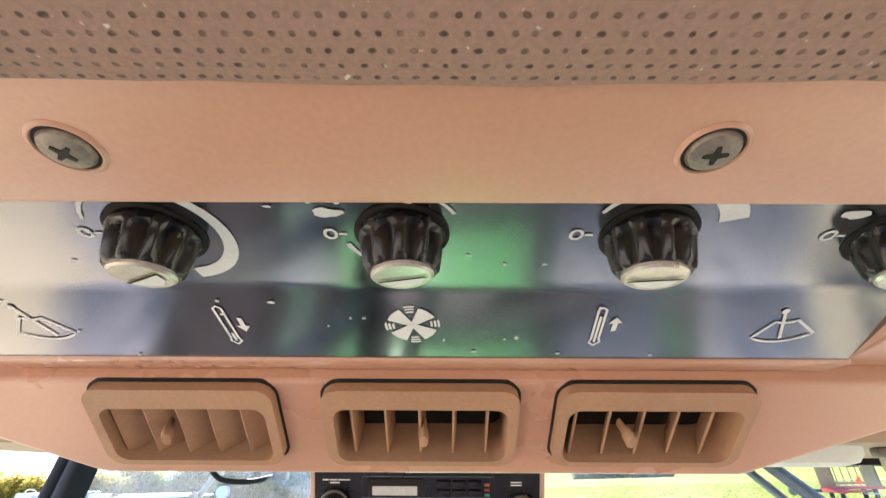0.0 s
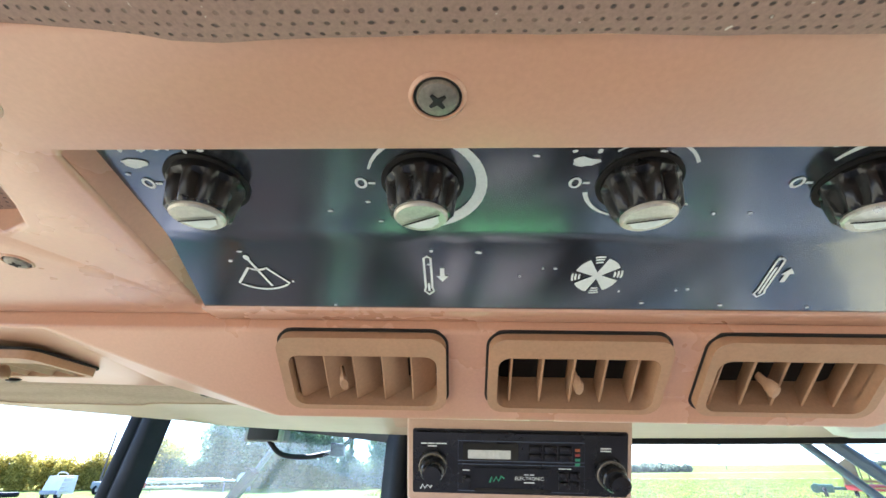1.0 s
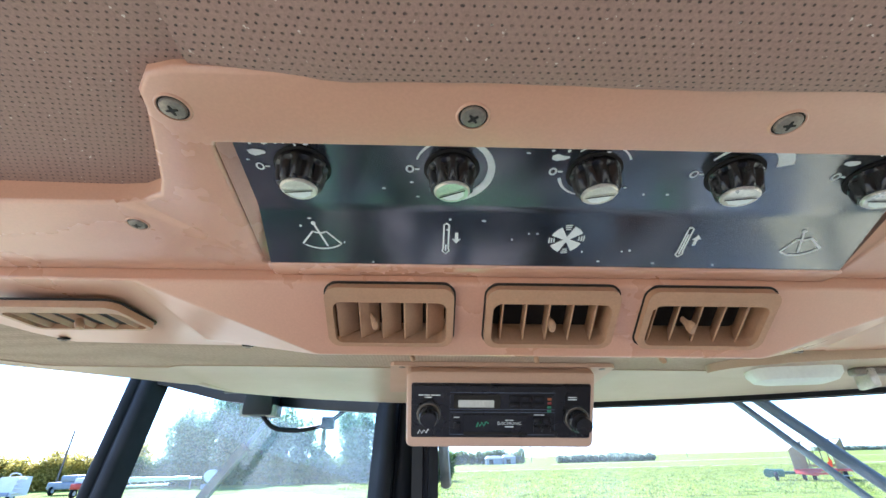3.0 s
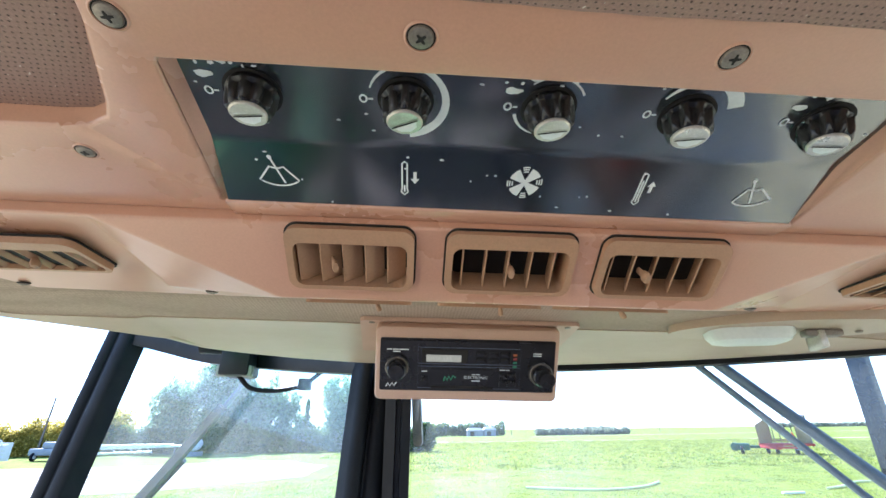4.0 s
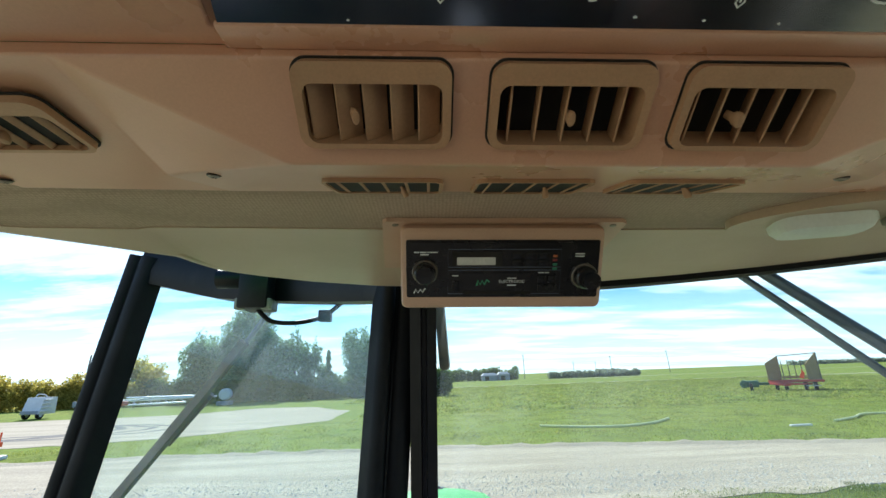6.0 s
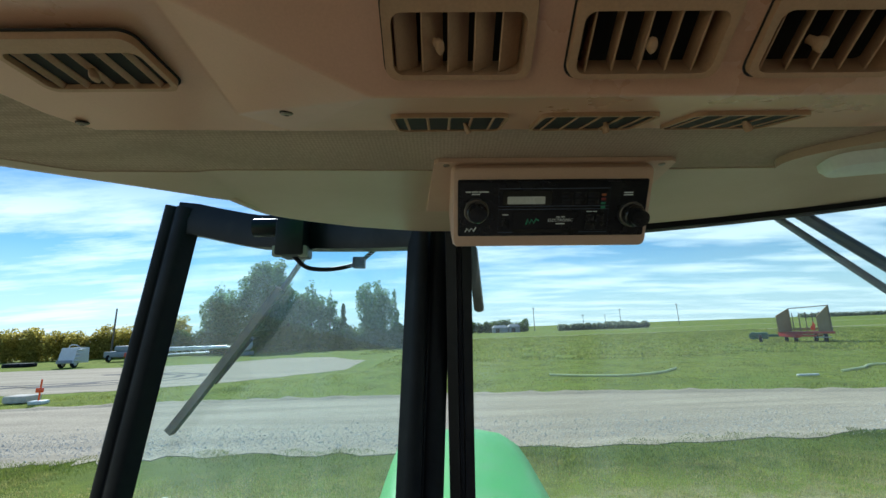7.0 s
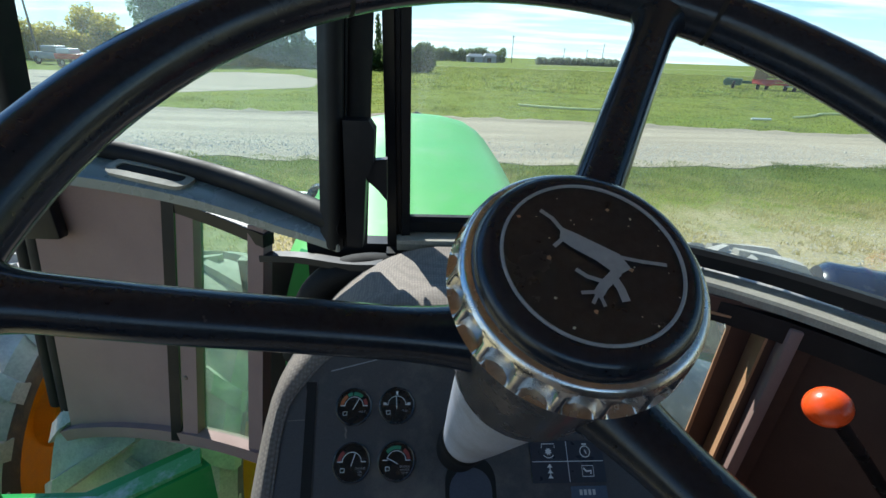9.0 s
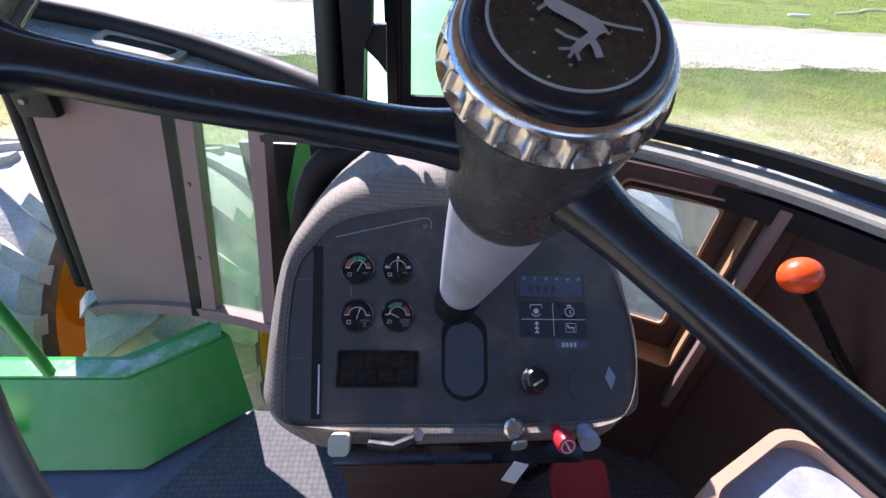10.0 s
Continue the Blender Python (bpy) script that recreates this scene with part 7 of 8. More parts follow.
def blades(count, area, hmin, hmax, width, seed, keep=None):
    """Many thin grass blades as one mesh."""
    r_ = np.random.RandomState(seed)
    x = r_.uniform(area[0], area[1], count)
    y = area[2] + (area[3] - area[2]) * r_.uniform(0, 1, count)
    cl = np.array([noise.noise((float(a) * 0.55, float(c) * 0.55, 3.0)) for a, c in zip(x, y)])
    ok = r_.uniform(-0.45, 0.5, count) < cl + 0.12
    if keep is not None:
        ok &= np.array([keep(float(a), float(c)) for a, c in zip(x, y)])
    x, y, cl = x[ok], y[ok], cl[ok]
    n = len(x)
    h = r_.uniform(hmin, hmax, n) * (1.0 + 0.7 * cl)
    a = r_.uniform(0, math.pi, n)
    lx, ly = r_.normal(0, 0.35, n) * h, r_.normal(0, 0.35, n) * h
    w = width * r_.uniform(0.6, 1.4, n)
    co = np.zeros((n, 3, 3))
    co[:, 0] = np.stack([x - w * np.cos(a), y - w * np.sin(a), np.full(n, -0.01)], 1)
    co[:, 1] = np.stack([x + w * np.cos(a), y + w * np.sin(a), np.full(n, -0.01)], 1)
    co[:, 2] = np.stack([x + lx, y + ly, h], 1)
    me = bpy.data.meshes.new("grass")
    me.from_pydata(co.reshape(-1, 3).tolist(), [], np.arange(3 * n).reshape(-1, 3).tolist())
    return me


def near_y(x):
    return float(np.interp(x, [p[0] for p in near_edge], [p[1] for p in near_edge]))


def far_y(x):
    q = far_edge[::-1]
    return float(np.interp(x, [p[0] for p in q], [p[1] for p in q]))


def on_grass(x, y):
    if x < -5.5 and 19.5 + 0.55 * max(0, x + 18) < y < 46:
        return False
    return y > far_y(x)


for nm, args in (("near_grass", (300000, (-13, 15, 3.2, 9.7), 0.015, 0.060, 0.007, 1, lambda x, y: y < near_y(x) + 0.28 + 0.7 * noise.noise((x * 1.7, y, 2.0)) and y > 4.9 + 1.6 * noise.noise((x * 0.8, y * 0.8, 7.0)) + (1.4 * noise.noise((x * 5, y * 5, 1.0))))), ("verge_grass", (190000, (-26, 38, 13.5, 34.0), 0.015, 0.065, 0.016, 2, on_grass)), ("pasture_grass", (190000, (-10, 75, 30.0, 95.0), 0.03, 0.16, 0.05, 3, on_grass))):
    o = new(nm, blades(*args))
    o.data.materials.append(M_BLADE)
    tagged(o, "short uneven green and dry grass", "grass", "", "stuff")


# a low windrow of graded soil and stones along the far edge of the road
r_ = random.Random(31)
berm = []
for k in range(261):
    x = lerp(-45, 60, k / 260)
    y = far_y(x) + 0.18 * noise.noise((x * 0.9, 3.0, 0.0)) - 0.1
    berm.append((x, y, max(0.02, 0.07 + 0.09 * noise.noise((x * 1.7, 0.0, 5.0)))))
rows_b = [[V(x, y + dy * (0.8 + 0.5 * noise.noise((x * 3, dy, 0))), f * h - 0.01) for x, y, h in berm] for dy, f in ((-0.42, 0.0), (-0.20, 0.55), (-0.03, 1.0), (0.12, 0.75), (0.30, 0.0))]
o = structure("verge", sheet(rows_b, -0.02), M_GRAVEL, "low uneven windrow of graded soil along the road", "verge", I4, smooth=60)


# loose stones on the road's near half and round the tractor
def stones(count, area, smin, smax, seed):
    r_ = random.Random(seed)
    co, fa = [], []
    for _ in range(count):
        x, y = r_.uniform(area[0], area[1]), r_.triangular(area[2], area[3], area[2] + 0.3 * (area[3] - area[2]))
        s = r_.uniform(smin, smax) * (2.0 if r_.random() < 0.03 else 1.0)
        z0 = 0.012
        k = len(co)
        a = r_.uniform(0, 6.28)
        for j in range(4):
            q = a + j * 1.57 + r_.uniform(-0.3, 0.3)
            co.append((x + s * math.cos(q), y + s * math.sin(q), z0))
        co.append((x + r_.uniform(-0.3, 0.3) * s, y + r_.uniform(-0.3, 0.3) * s, z0 + s * r_.uniform(0.5, 0.9)))
        fa += [(k, k + 1, k + 4), (k + 1, k + 2, k + 4), (k + 2, k + 3, k + 4), (k + 3, k, k + 4)]
    me = bpy.data.meshes.new("stones")
    me.from_pydata(co, [], fa)
    return me


for nm, args in (("road_stones", (26000, (-16, 18, 9.1, 12.4), 0.008, 0.024, 4)), ("yard_stones", (15000, (1.2, 15, 2.8, 5.9), 0.004, 0.013, 5)), ("margin_stones", (5000, (-14, -1.2, 2.8, 5.6), 0.004, 0.012, 6))):
    o = new(nm, stones(*args))
    o.data.materials.append(M_STONE)
    tagged(o, "loose pale grey stones", "gravel", "", "stuff")

# ---- trees and hedges ----
def leaf_material(name, base, bright):
    m, nt, b = nodes_of(name)
    g_ = nt.nodes.new("ShaderNodeNewGeometry")
    col = mixcol(nt, g_.outputs["Random Per Island"], tuple(c * 0.55 for c in base), bright)
    nt.links.new(col, b.inputs["Base Color"])
    b.inputs["Roughness"].default_value = 0.6
    b.inputs["Specular IOR Level"].default_value = 0.25
    return let_through(m, 0.70)


M_LEAF = leaf_material("poplar_leaves", (0.16, 0.28, 0.13), (0.31, 0.46, 0.24))
M_LEAF2 = leaf_material("willow_leaves", (0.44, 0.40, 0.08), (0.70, 0.58, 0.15))
M_LEAF3 = leaf_material("hedge_leaves", (0.11, 0.18, 0.06), (0.19, 0.27, 0.09))
M_LEAFFAR = leaf_material("far_grey_green_leaves", (0.24, 0.29, 0.21), (0.38, 0.43, 0.31))
M_BARK = surface("grey_bark", (0.14, 0.12, 0.10), 0.9, grain=20, stain=3, stain_amt=0.4, relief=0.4, relief_dist=0.02)


def leaf_cloud(blobs, count, size, seed):
    """Small leaf quads scattered in a set of blobs (centre, radii), thicker towards their skins."""
    r_ = np.random.RandomState(seed)
    vol = np.array([b_[1][0] * b_[1][1] * b_[1][2] for b_ in blobs])
    pick = r_.choice(len(blobs), count, p=vol / vol.sum())
    cen = np.array([b_[0] for b_ in blobs])[pick]
    rad = np.array([b_[1] for b_ in blobs])[pick]
    d = r_.normal(size=(count, 3))
    d /= np.linalg.norm(d, axis=1)[:, None]
    p = cen + d * rad * (r_.uniform(0.25, 1.08, count) ** 0.6)[:, None]
    u = r_.normal(size=(count, 3))
    u /= np.linalg.norm(u, axis=1)[:, None]
    w = np.cross(u, r_.normal(size=(count, 3)))
    w /= np.linalg.norm(w, axis=1)[:, None]
    s = size * r_.uniform(0.5, 1.3, count)[:, None]
    co = np.stack([p - u * s, p - w * s * 0.6, p + u * s, p + w * s * 0.6], 1).reshape(-1, 3)
    me = bpy.data.meshes.new("crown")
    me.from_pydata(co.tolist(), [], np.arange(4 * count).reshape(-1, 4).tolist())
    return me


def tree(x, y, h, spread, seed, mat_, label, shape="round", count=9000, size=0.16, low=0.10):
    """A trunk with limbs that each carry clumps of small leaves; shape: round, column, spire or wisp."""
    r_ = random.Random(seed)
    t = thing("tree", label, "tree", (x, y, 0.0), "trees of the shelterbelt", I4)
    tr = tube([V(x, y, -0.1), V(x + 0.1, y, h * 0.35), V(x, y + 0.1, h * 0.88)], 0.019 * h, 9, up=(0, 1, 0), scale=lambda q: 1.0 - 0.85 * q)
    part("trunk", tr, M_BARK, t)

    def girth(f):
        if shape == "spire":
            return 1.0 - 0.93 * f
        if shape == "column":
            return 0.62 + 0.38 * math.sin(math.pi * min(1.0, f * 1.15)) - 0.50 * max(0.0, f - 0.62) / 0.38
        if shape == "wisp":
            return 0.80 - 0.62 * f
        return math.sqrt(max(0.02, 1 - ((f - 0.44) / 0.60) ** 2))
    blobs = []
    n = 46
    for k in range(n):
        f = lerp(low, 0.98, (k + r_.uniform(-0.4, 0.4)) / (n - 1))
        f = min(0.99, max(low, f))
        wd = spread * girth(f) * r_.uniform(0.82, 1.14)
        a = 2.399 * k + r_.uniform(-0.5, 0.5)
        off = wd * r_.uniform(0.25, 0.80)
        c = (x + off * math.cos(a), y + off * math.sin(a), h * f)
        rr = max(0.22, min(spread * 0.36, wd * r_.uniform(0.26, 0.44)))
        blobs.append((c, (rr, rr, rr * r_.uniform(0.8, 1.7))))
        if k % 5 == 2:
            part("limb", tube([V(x, y, h * f * 0.62), V((x + c[0]) / 2, (y + c[1]) / 2, h * f * 0.82), V(*c)], 0.05 * h / 10, 6, up=(0, 1, 0.1), scale=lambda q: 1 - 0.7 * q), M_BARK, t)
    cr = new("crown", leaf_cloud(blobs, count, size, seed))
    cr.data.materials.append(mat_)
    cr.parent = t
    cr.matrix_local = Matrix.Translation((-x, -y, 0))


tree(-28.3, 66.5, 13.8, 4.5, 1, M_LEAF, "tall dense round-crowned poplar tree in the shelterbelt", count=27000, size=0.19)
tree(-35.6, 66.0, 10.9, 3.1, 4, M_LEAF, "mid-height pointed poplar tree in the shelterbelt", "column", count=9000, size=0.19)
tree(-32.4, 65.0, 9.6, 3.4, 2, M_LEAF, "broad mid-height poplar tree in the shelterbelt", count=10000, size=0.19)
tree(-24.6, 65.0, 9.4, 2.7, 13, M_LEAF, "broad leafy poplar tree beside the tall one", count=12000)
tree(-21.4, 66.0, 10.9, 2.6, 5, M_LEAF, "pointed poplar tree in the shelterbelt", "column", count=9500, size=0.18)
tree(-18.7, 66.4, 8.8, 1.9, 3, M_LEAF, "slim leafy poplar tree in the shelterbelt", "column", count=4800, size=0.18)
tree(-11.6, 66.0, 9.8, 3.3, 7, M_LEAF, "round poplar tree with thin upper twigs", count=14000)
tree(-8.6, 66.0, 8.6, 1.8, 12, M_LEAF, "slim poplar tree in the shelterbelt", "wisp", count=3400)
tree(-44.5, 66.0, 6.4, 2.6, 8, M_LEAF2, "low spreading yellow-green tree", count=7000)
tree(-41.0, 64.0, 5.6, 2.3, 9, M_LEAF2, "low spreading yellow-green tree", count=6000)
tree(-15.6, 62.5, 6.4, 1.2, 10, M_LEAF3, "small narrow spruce tree", "spire", count=2200)
tree(-6.2, 67.0, 6.9, 1.3, 11, M_LEAF3, "small bare-topped tree in the shelterbelt", "wisp", count=1900)


def hedge(name, pts, h, depth, mat_, label, count, seed, size=0.17):
    blobs = []
    r_ = random.Random(seed)
    for (xa, ya), (xb, yb) in zip(pts, pts[1:]):
        n = max(2, int(math.hypot(xb - xa, yb - ya) / 0.9))
        for k in range(n):
            f = k / n
            hh = h * r_.uniform(0.72, 1.16)
            blobs.append(((lerp(xa, xb, f) + r_.uniform(-0.6, 0.6), lerp(ya, yb, f) + r_.uniform(-depth, depth) * 0.4, hh * 0.48), (r_.uniform(1.1, 1.7), depth * r_.uniform(0.5, 0.8), hh * 0.52)))
    o = new(name, leaf_cloud(blobs, count, size, seed))
    o.data.materials.append(mat_)
    tagged(o, label, "hedge", "", "stuff")


hedge("willow_hedge", [(-115, 50), (-90, 54), (-70, 57), (-50, 59), (-40, 61)], 4.0, 2.2, M_LEAF2, "long yellow-green willow hedge", 120000, 21)
hedge("dark_hedge", [(-42, 62.5), (-34, 62), (-26, 62), (-18, 61.5), (-8, 61), (-2.6, 60)], 3.1, 1.8, M_LEAF3, "dense dark green hedge", 46000, 22)
hedge("near_bush", [(-4.4, 57.5), (-2.0, 57.5), (1.2, 58)], 3.3, 1.4, M_LEAF3, "dense dark green bush beside the field", 11000, 23)
hedge("far_shelterbelt", [(44, 176), (62, 178), (82, 182)], 2.5, 3.0, M_LEAFFAR, "low far shelterbelt beyond the pasture", 12000, 24, 0.34)
hedge("farm_trees", [(4, 185), (10, 190), (17, 188), (24, 192), (33, 190)], 5.2, 3.0, M_LEAF3, "dark trees round a far farm", 9000, 25, 0.42)
hedge("horizon_trees", [(560, 700), (640, 710), (720, 690)], 6.5, 8.0, M_LEAFFAR, "low trees on the horizon", 4000, 26, 1.5)
hedge("distant_bushes", [(150, 420), (176, 424)], 4.0, 5.0, M_LEAFFAR, "small clump of bushes far across the pasture", 900, 27, 0.9)

# ---- things on the land ----
M_WHITEPAINT = surface("white_vehicle_paint", (0.62, 0.65, 0.68), 0.4, grain=20, stain=1.5, stain_amt=0.2, relief=0.0)
M_GREYPAINT = surface("grey_vehicle_paint", (0.25, 0.28, 0.32), 0.5, grain=20, stain=1.5, stain_amt=0.3, relief=0.0)
M_REDPAINT = surface("faded_red_paint", (0.48, 0.055, 0.035), 0.5, grain=20, stain=2, stain_amt=0.3, relief=0.0)
M_BOARD = surface("weathered_board", (0.30, 0.21, 0.10), 0.8, grain=30, stain=3, stain_amt=0.35, relief=0.0)
M_DARKGREEN = surface("dark_green_paint", (0.02, 0.09, 0.05), 0.5, grain=20, stain=2, stain_amt=0.2, relief=0.0)
M_POLE = surface("weathered_pole", (0.16, 0.13, 0.11), 0.9, grain=10, stain=2, stain_amt=0.3, relief=0.0)


def wheel_part(parent, p, r, w, nm="wheel"):
    o = part(nm, lathe([(0, -w / 2), (r * 0.55, -w / 2), (r * 0.9, -w / 2), (r, -w * 0.3), (r, w * 0.3), (r * 0.9, w / 2), (r * 0.55, w / 2), (0, w / 2)], pose(*p, 0, 90, 0), 20), M_RUBBER, parent)
    part("wheel_disc", lathe([(0, -w * 0.52), (r * 0.5, -w * 0.53), (r * 0.5, w * 0.53), (0, w * 0.52)], pose(*p, 0, 90, 0), 16), M_WHITEPAINT, o)


truck = thing("box_truck", "white and grey box truck parked by the hedge", "truck", (-35.5, 41.0, 0.0), frame_m=I4)
part("body", loft([[V(-37.1, 40.6, 0.42), V(-35.5, 40.6, 0.42), V(-35.5, 42.3, 0.42), V(-37.1, 42.3, 0.42)], [V(-36.95, 40.85, 1.85), V(-35.45, 40.85, 1.85), V(-35.45, 42.2, 1.85), V(-36.95, 42.2, 1.85)]]), M_WHITEPAINT, truck)
part("rack", tube(smooth_path([V(-36.4, 41.0, 1.85), V(-36.3, 41.0, 2.08), V(-35.9, 41.0, 2.12), V(-35.5, 41.0, 2.0), V(-35.45, 41.0, 1.85)], 4), 0.04, 6, up=(0, 1, 0)), M_WHITEPAINT, truck)
for z in (0.62, 0.95, 1.28, 1.6):
    part("side_bar", box((-35.5, 40.7, z), (-35.22, 41.5, z + 0.10), 0.02), M_WHITEPAINT, truck)
part("tailgate", box((-37.1, 40.52, 0.42), (-35.6, 40.6, 0.72), 0.02), M_GREYPAINT, truck)
for x in (-36.95, -35.75):
    wheel_part(truck, (x, 41.0, 0.36), 0.36, 0.24)
tyres = thing("tyre_stack", "low stack of old black tyres by the hedge", "tyres", (-44.9, 45.0, 0.0), frame_m=I4)
for k in range(3):
    part("tyre", lathe([(0.35, 0), (0.62, 0.02), (0.68, 0.12), (0.68, 0.28), (0.62, 0.38), (0.35, 0.4)], pose(-45.9 + 0.95 * k, 45.0, 0.0), 20), M_RUBBER, tyres)
red = thing("red_trailer", "small red trailer with a pale load", "trailer", (-32.0, 44.0, 0.0), frame_m=I4)
part("bed", box((-32.9, 43.4, 0.7), (-30.9, 45.2, 1.15), 0.05), M_REDPAINT, red)
part("load", box((-32.8, 43.6, 1.15), (-31.6, 45.0, 1.6), 0.1), M_WHITEPAINT, red)
for x in (-32.6, -31.2):
    wheel_part(red, (x, 43.6, 0.38), 0.38, 0.22)
grey = thing("grey_pickup", "dark grey pickup behind the truck", "pickup", (-38.0, 50.0, 0.0), frame_m=I4)
part("body", box((-39.5, 49.0, 0.5), (-34.8, 50.8, 1.15), 0.1), M_GREYPAINT, grey)
part("cab", box((-38.4, 49.1, 1.15), (-36.8, 50.7, 1.75), 0.15), M_GREYPAINT, grey)
for x in (-38.9, -35.5):
    wheel_part(grey, (x, 49.1, 0.4), 0.4, 0.22)
boom = thing("sprayer_boom", "long white folded sprayer boom on the grass", "sprayer", (-31.0, 53.0, 0.0), frame_m=I4)
M_ALU = surface("bright_bare_aluminium", (0.85, 0.87, 0.90), 0.38, metal=0.75, grain=20, stain=2, stain_amt=0.15, relief=0.0)
for za, zb, x1 in ((0.42, 0.55, -30.2), (0.95, 1.10, -26.6), (1.25, 1.22, -28.0)):
    part("beam", tube([V(-36.5, 53.0, za), V((x1 - 36.5) / 2, 53.4, (za + zb) / 2), V(x1, 54.0, zb)], 0.11, 8), M_ALU, boom)
for k in range(7):
    part("lattice", tube([V(-36.2 + 0.9 * k, 53.05 + 0.07 * k, 0.45 if k % 2 else 1.2), V(-35.3 + 0.9 * k, 53.1 + 0.07 * k, 1.2 if k % 2 else 0.45)], 0.035, 6), M_ALU, boom)
for x in (-35.8, -27.4):
    part("strut", tube([V(x, 53.3, 0.0), V(x, 53.3, 1.1)], 0.05, 6, up=(0, 1, 0)), M_GREYPAINT, boom)
wtank = thing("white_tank", "round white liquid tank on a stand", "tank", (-26.0, 54.6, 0.0), frame_m=I4)
part("tank", lathe([(0, -0.6), (0.5, -0.58), (0.66, -0.45), (0.66, 0.45), (0.5, 0.58), (0, 0.6)], pose(-26.0, 54.9, 1.25, 90, 0, 8), 28), M_WHITEPAINT, wtank)
part("stand", box((-26.7, 54.2, 0.0), (-25.3, 55.6, 0.45), 0.03), M_GREYPAINT, wtank)

house = thing("farm_building", "low grey-roofed farm building on the horizon", "building", (24, 182, 0), frame_m=I4)
for x0, x1, z in ((17.5, 23.5, 2.0), (24.0, 28.5, 2.3)):
    part("wall", box((x0, 179, 0), (x1, 185, z)), M_GREYPAINT, house)
    part("roof", loft([[V(x0 - 0.3, y, z), V(x1 + 0.3, y, z), V(x1 - 0.8, (y + 182) / 2, z + 1.0), V(x0 + 0.8, (y + 182) / 2, z + 1.0)] for y in (178.7, 185.3)]), M_GREYPAINT, house)
    part("door", box((x0 + 1.0, 178.93, 0.1), (x0 + 2.6, 179.0, 1.7)), M_DARK, house)

# utility poles
for az, el, dist, lean in ((10.91, 2.37, 215.0, 0.0), (17.0, 1.19, 330.0, 0.0), (21.36, 1.74, 330.0, 0.0), (19.6, 1.1, 420.0, 0), (27.65, 2.01, 300.0, -0.5), (-38.26, 3.34, 72.0, 0.25)):
    x, y = dist * math.sin(radians(az)), dist * math.cos(radians(az))
    h = 2.35 + dist * math.tan(radians(el))
    p = thing("utility_pole", "weathered wooden utility pole", "pole", (x, y, 0), "utility poles", I4)
    part("shaft", tube([V(x, y, -0.2), V(x + lean, y, h)], 0.10 + 0.0004 * dist, 8, up=(0, 1, 0), scale=lambda q: 1 - 0.3 * q), M_POLE, p)
    if el < 3:
        part("crossarm", box((x + lean - 0.9, y - 0.1, h - 0.9), (x + lean + 0.9, y + 0.1, h - 0.65)), M_POLE, p)

# hay wagon with board ends
WG = pose(31.5, 42.6, 0.0, 0, 0, -36.5)
wagon = thing("hay_wagon", "red hay wagon with weathered plywood ends standing in the pasture", "wagon", (0, 0, 0), frame_m=WG)
part("deck", box((0.0, -0.3, 0.72), (4.15, 1.9, 0.92), 0.03), M_REDPAINT, wagon)
part("chute", loft([[V(x, y, z) for x, y in ((1.3, -1.0), (2.5, -1.0), (3.3, 0.3), (2.0, 0.3))] for z in (0.50, 0.66)]), M_REDPAINT, wagon)
part("chute_wing", loft([[V(0.05, -0.7, 0.55 + d), V(1.6, -0.8, 0.40 + d), V(1.9, -0.3, 0.76 + d), V(0.05, -0.3, 0.80 + d)] for d in (0.0, 0.06)]), M_REDPAINT, wagon)
part("rear_step", box((2.7, -0.9, 0.38), (3.8, -0.4, 0.46), 0.02), M_GREYPAINT, wagon)
for x, w_, h0, h1 in ((0.05, 1.02, 2.50, 3.15), (3.00, 1.05, 2.30, 3.30)):
    # a plywood end, its top sloping up towards the far side
    part("end_board", loft([[V(x, -0.25, 0.92), V(x + w_, 1.8, 0.92), V(x + w_, 1.8, h1), V(x, -0.25, h0)], [V(x + 0.05, -0.28, 0.92), V(x + w_ + 0.05, 1.77, 0.92), V(x + w_ + 0.05, 1.77, h1), V(x + 0.05, -0.28, h0)]]), M_BOARD, wagon, "weathered plywood end board")
part("corner_post", box((4.06, 1.72, 0.6), (4.17, 1.84, 3.35)), M_POLE, wagon)
part("corner_post", box((1.10, 1.80, 0.9), (1.19, 1.90, 3.2)), M_POLE, wagon)
for k in range(5):
    x = 1.28 + 0.50 * k
    part("upright", loft([[V(x, 1.80, 0.92), V(x + 0.09, 1.80, 0.92), V(x + 0.09, 1.86, 0.92), V(x, 1.86, 0.92)], [V(x + 0.05, 1.80, 2.75), V(x + 0.11, 1.80, 2.75), V(x + 0.11, 1.86, 2.75), V(x + 0.05, 1.86, 2.75)]]), M_POLE, wagon)
part("top_bar", tube([V(1.14, 1.83, 3.15), V(4.12, 1.80, 3.31)], 0.04, 6, up=(0, 1, 0)), M_POLE, wagon)
part("side_rail", box((1.15, 1.78, 1.05), (4.1, 1.84, 1.22), 0.01), M_BOARD, wagon)
part("headboard_patch", prism([(2.55, 1.05), (2.85, 1.0), (2.98, 1.50), (2.80, 1.85), (2.72, 1.45), (2.60, 1.40)], -1.72, -1.66, pose(0, 0, 0, 90, 0, 0)), M_ORANGE, wagon)
for x in (0.6, 1.3, 2.75, 3.45):
    wheel_part(wagon, (x, -0.1, 0.40), 0.40, 0.3)
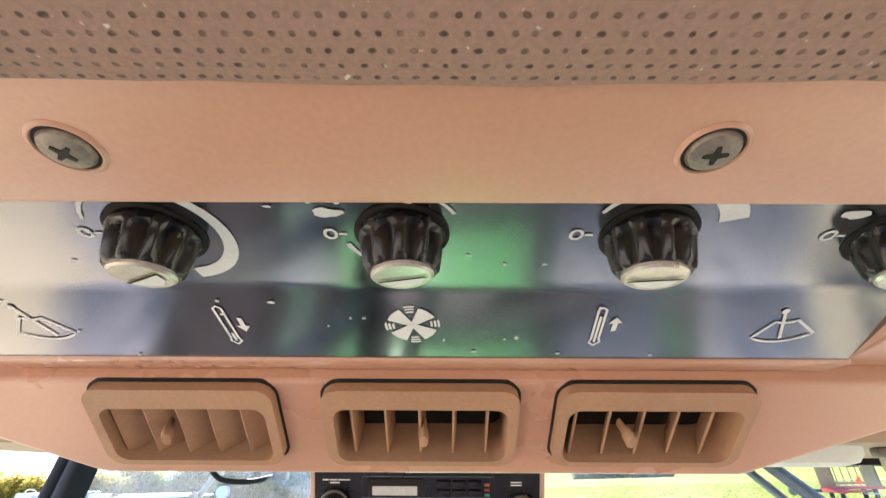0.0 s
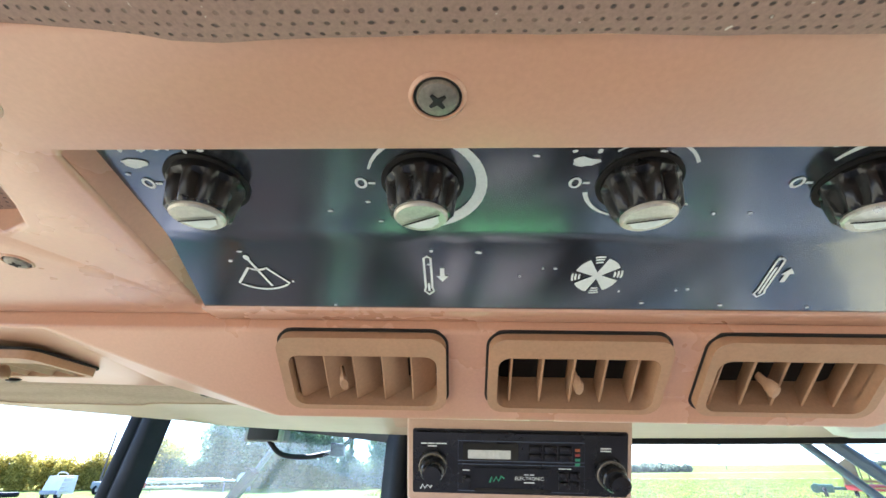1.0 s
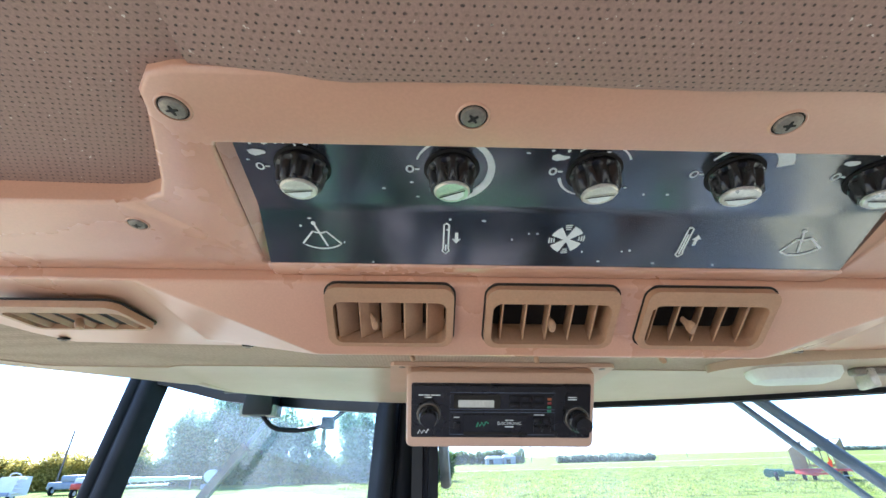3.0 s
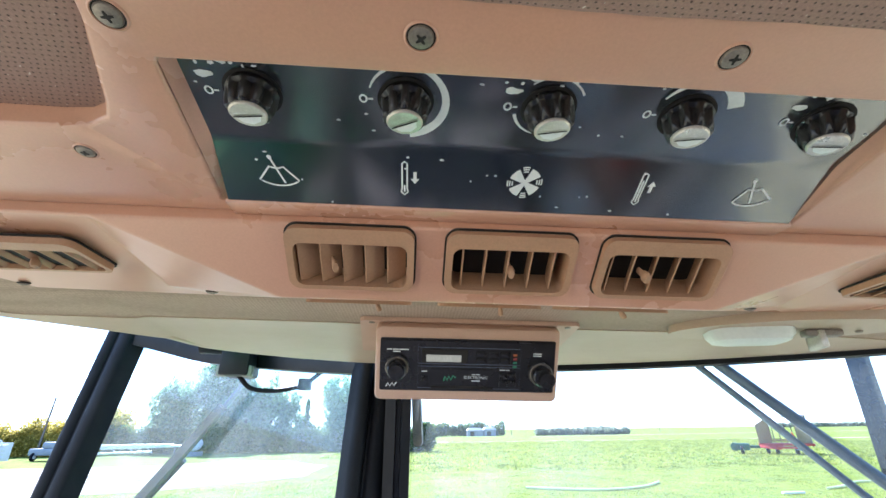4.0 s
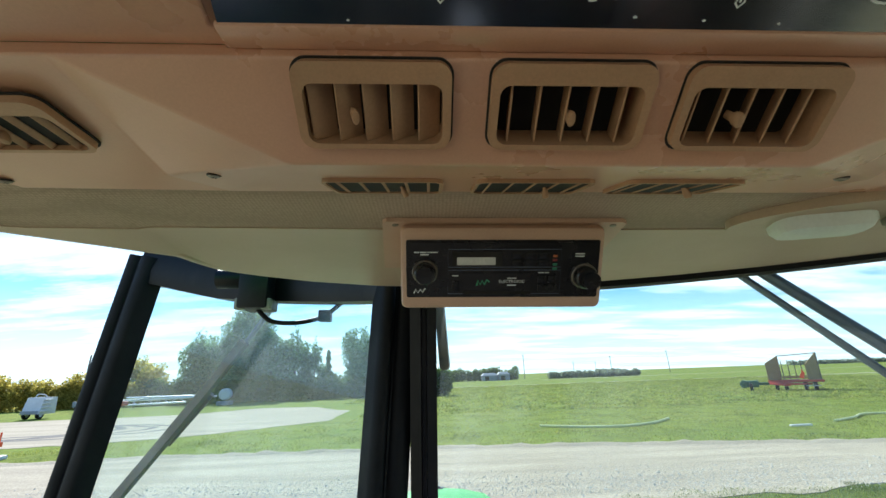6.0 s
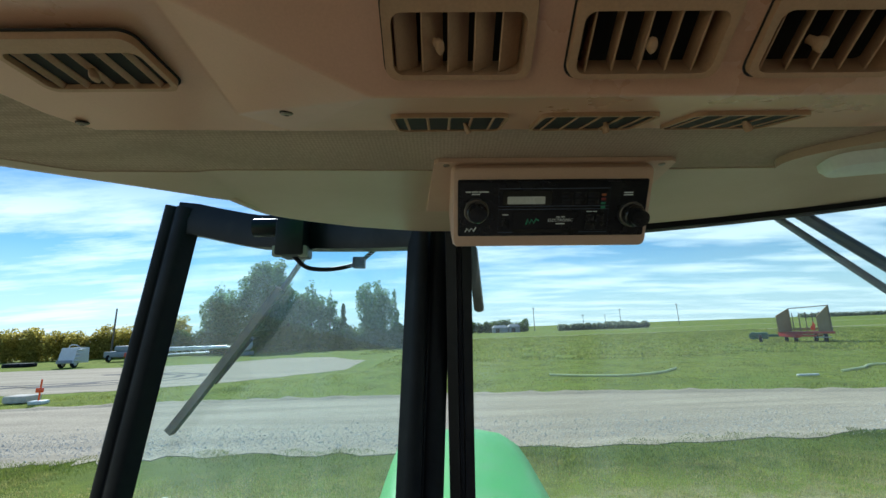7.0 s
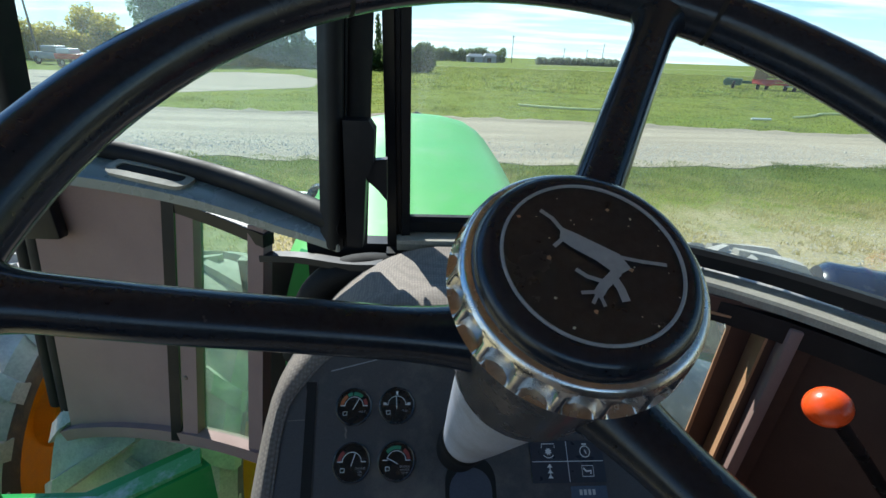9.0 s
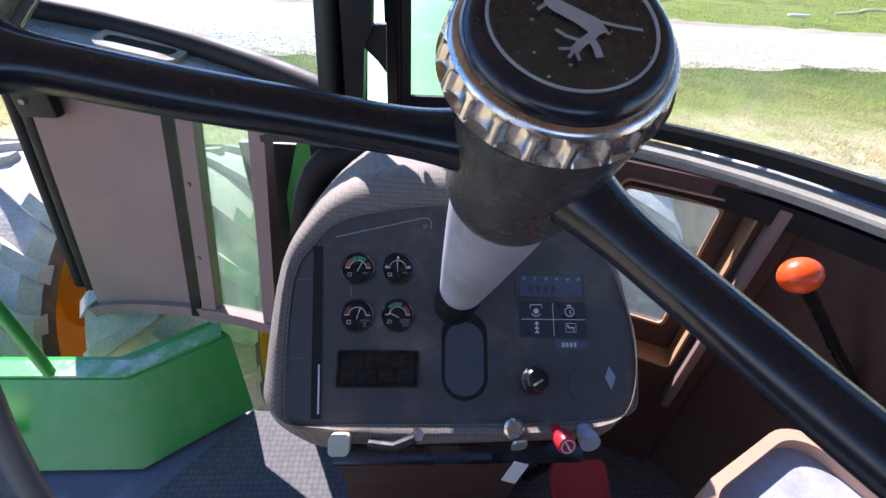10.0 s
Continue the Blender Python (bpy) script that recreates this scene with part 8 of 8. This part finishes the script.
pick = part("pickup_head", box((-2.0, -0.6, 0.32), (-0.75, 0.9, 0.92), 0.12), M_DARKGREEN, wagon, "dark green pickup head and tongue")
part("reel", lathe([(0, -0.7), (0.34, -0.7), (0.36, -0.6), (0.36, 0.6), (0.34, 0.7), (0, 0.7)], pose(-1.95, 0.1, 0.62, 90, 0, 0), 18), M_DARKGREEN, pick)
part("tongue", box((-0.8, 0.0, 0.50), (0.1, 0.5, 0.74), 0.04), M_DARKGREEN, wagon)
wheel_part(wagon, (-1.4, -0.62, 0.36), 0.36, 0.26)

# hose, stakes and small clutter in the grass
hose = thing("garden_hose", "pale yellow hose lying in the grass", "hose", (8, 22, 0.0), frame_m=I4)
M_HOSE = surface("pale_yellow_hose", (0.80, 0.80, 0.38), 0.5, relief=0.0)
part("hose_run", tube(smooth_path([V(4.5, 21.1, 0.06), V(6.1, 20.2, 0.06), V(7.84, 19.9, 0.06), V(9.6, 20.7, 0.06), V(11.05, 22.2, 0.06)], 8), 0.05, 8), M_HOSE, hose)
part("hose_run", tube(smooth_path([V(16.3, 18.9, 0.06), V(18.0, 19.8, 0.06), V(19.75, 20.95, 0.06), V(22.5, 20.4, 0.06), V(27, 20.0, 0.06)], 8), 0.045, 8), M_HOSE, hose)
part("hose_fitting", box((13.65, 17.85, 0.03), (14.5, 17.98, 0.10), 0.02), M_WHITE, hose)
stake = thing("marker_stake", "orange marker stake at the edge of the road", "stake", (-16.6, 17.5, 0.0), frame_m=I4)
part("rod", tube([V(-16.6, 17.5, 0), V(-16.55, 17.5, 0.95)], 0.03, 8, up=(0, 1, 0)), M_ORANGE, stake)
part("flag", box((-16.72, 17.45, 0.45), (-16.42, 17.5, 0.62), 0.01), M_ORANGE, stake)
part("foot", box((-16.85, 17.3, 0.0), (-16.3, 17.7, 0.14), 0.03), M_WHITE, stake)
slab = thing("concrete_slab", "broken pale slab in the grass", "slab", (-17.6, 18.0, 0), frame_m=I4)
part("slab", box((-18.3, 17.7, 0.0), (-17.3, 18.4, 0.28), 0.05, pose(0, 0, 0.02, 0, 0, 0)), M_STONE, slab)
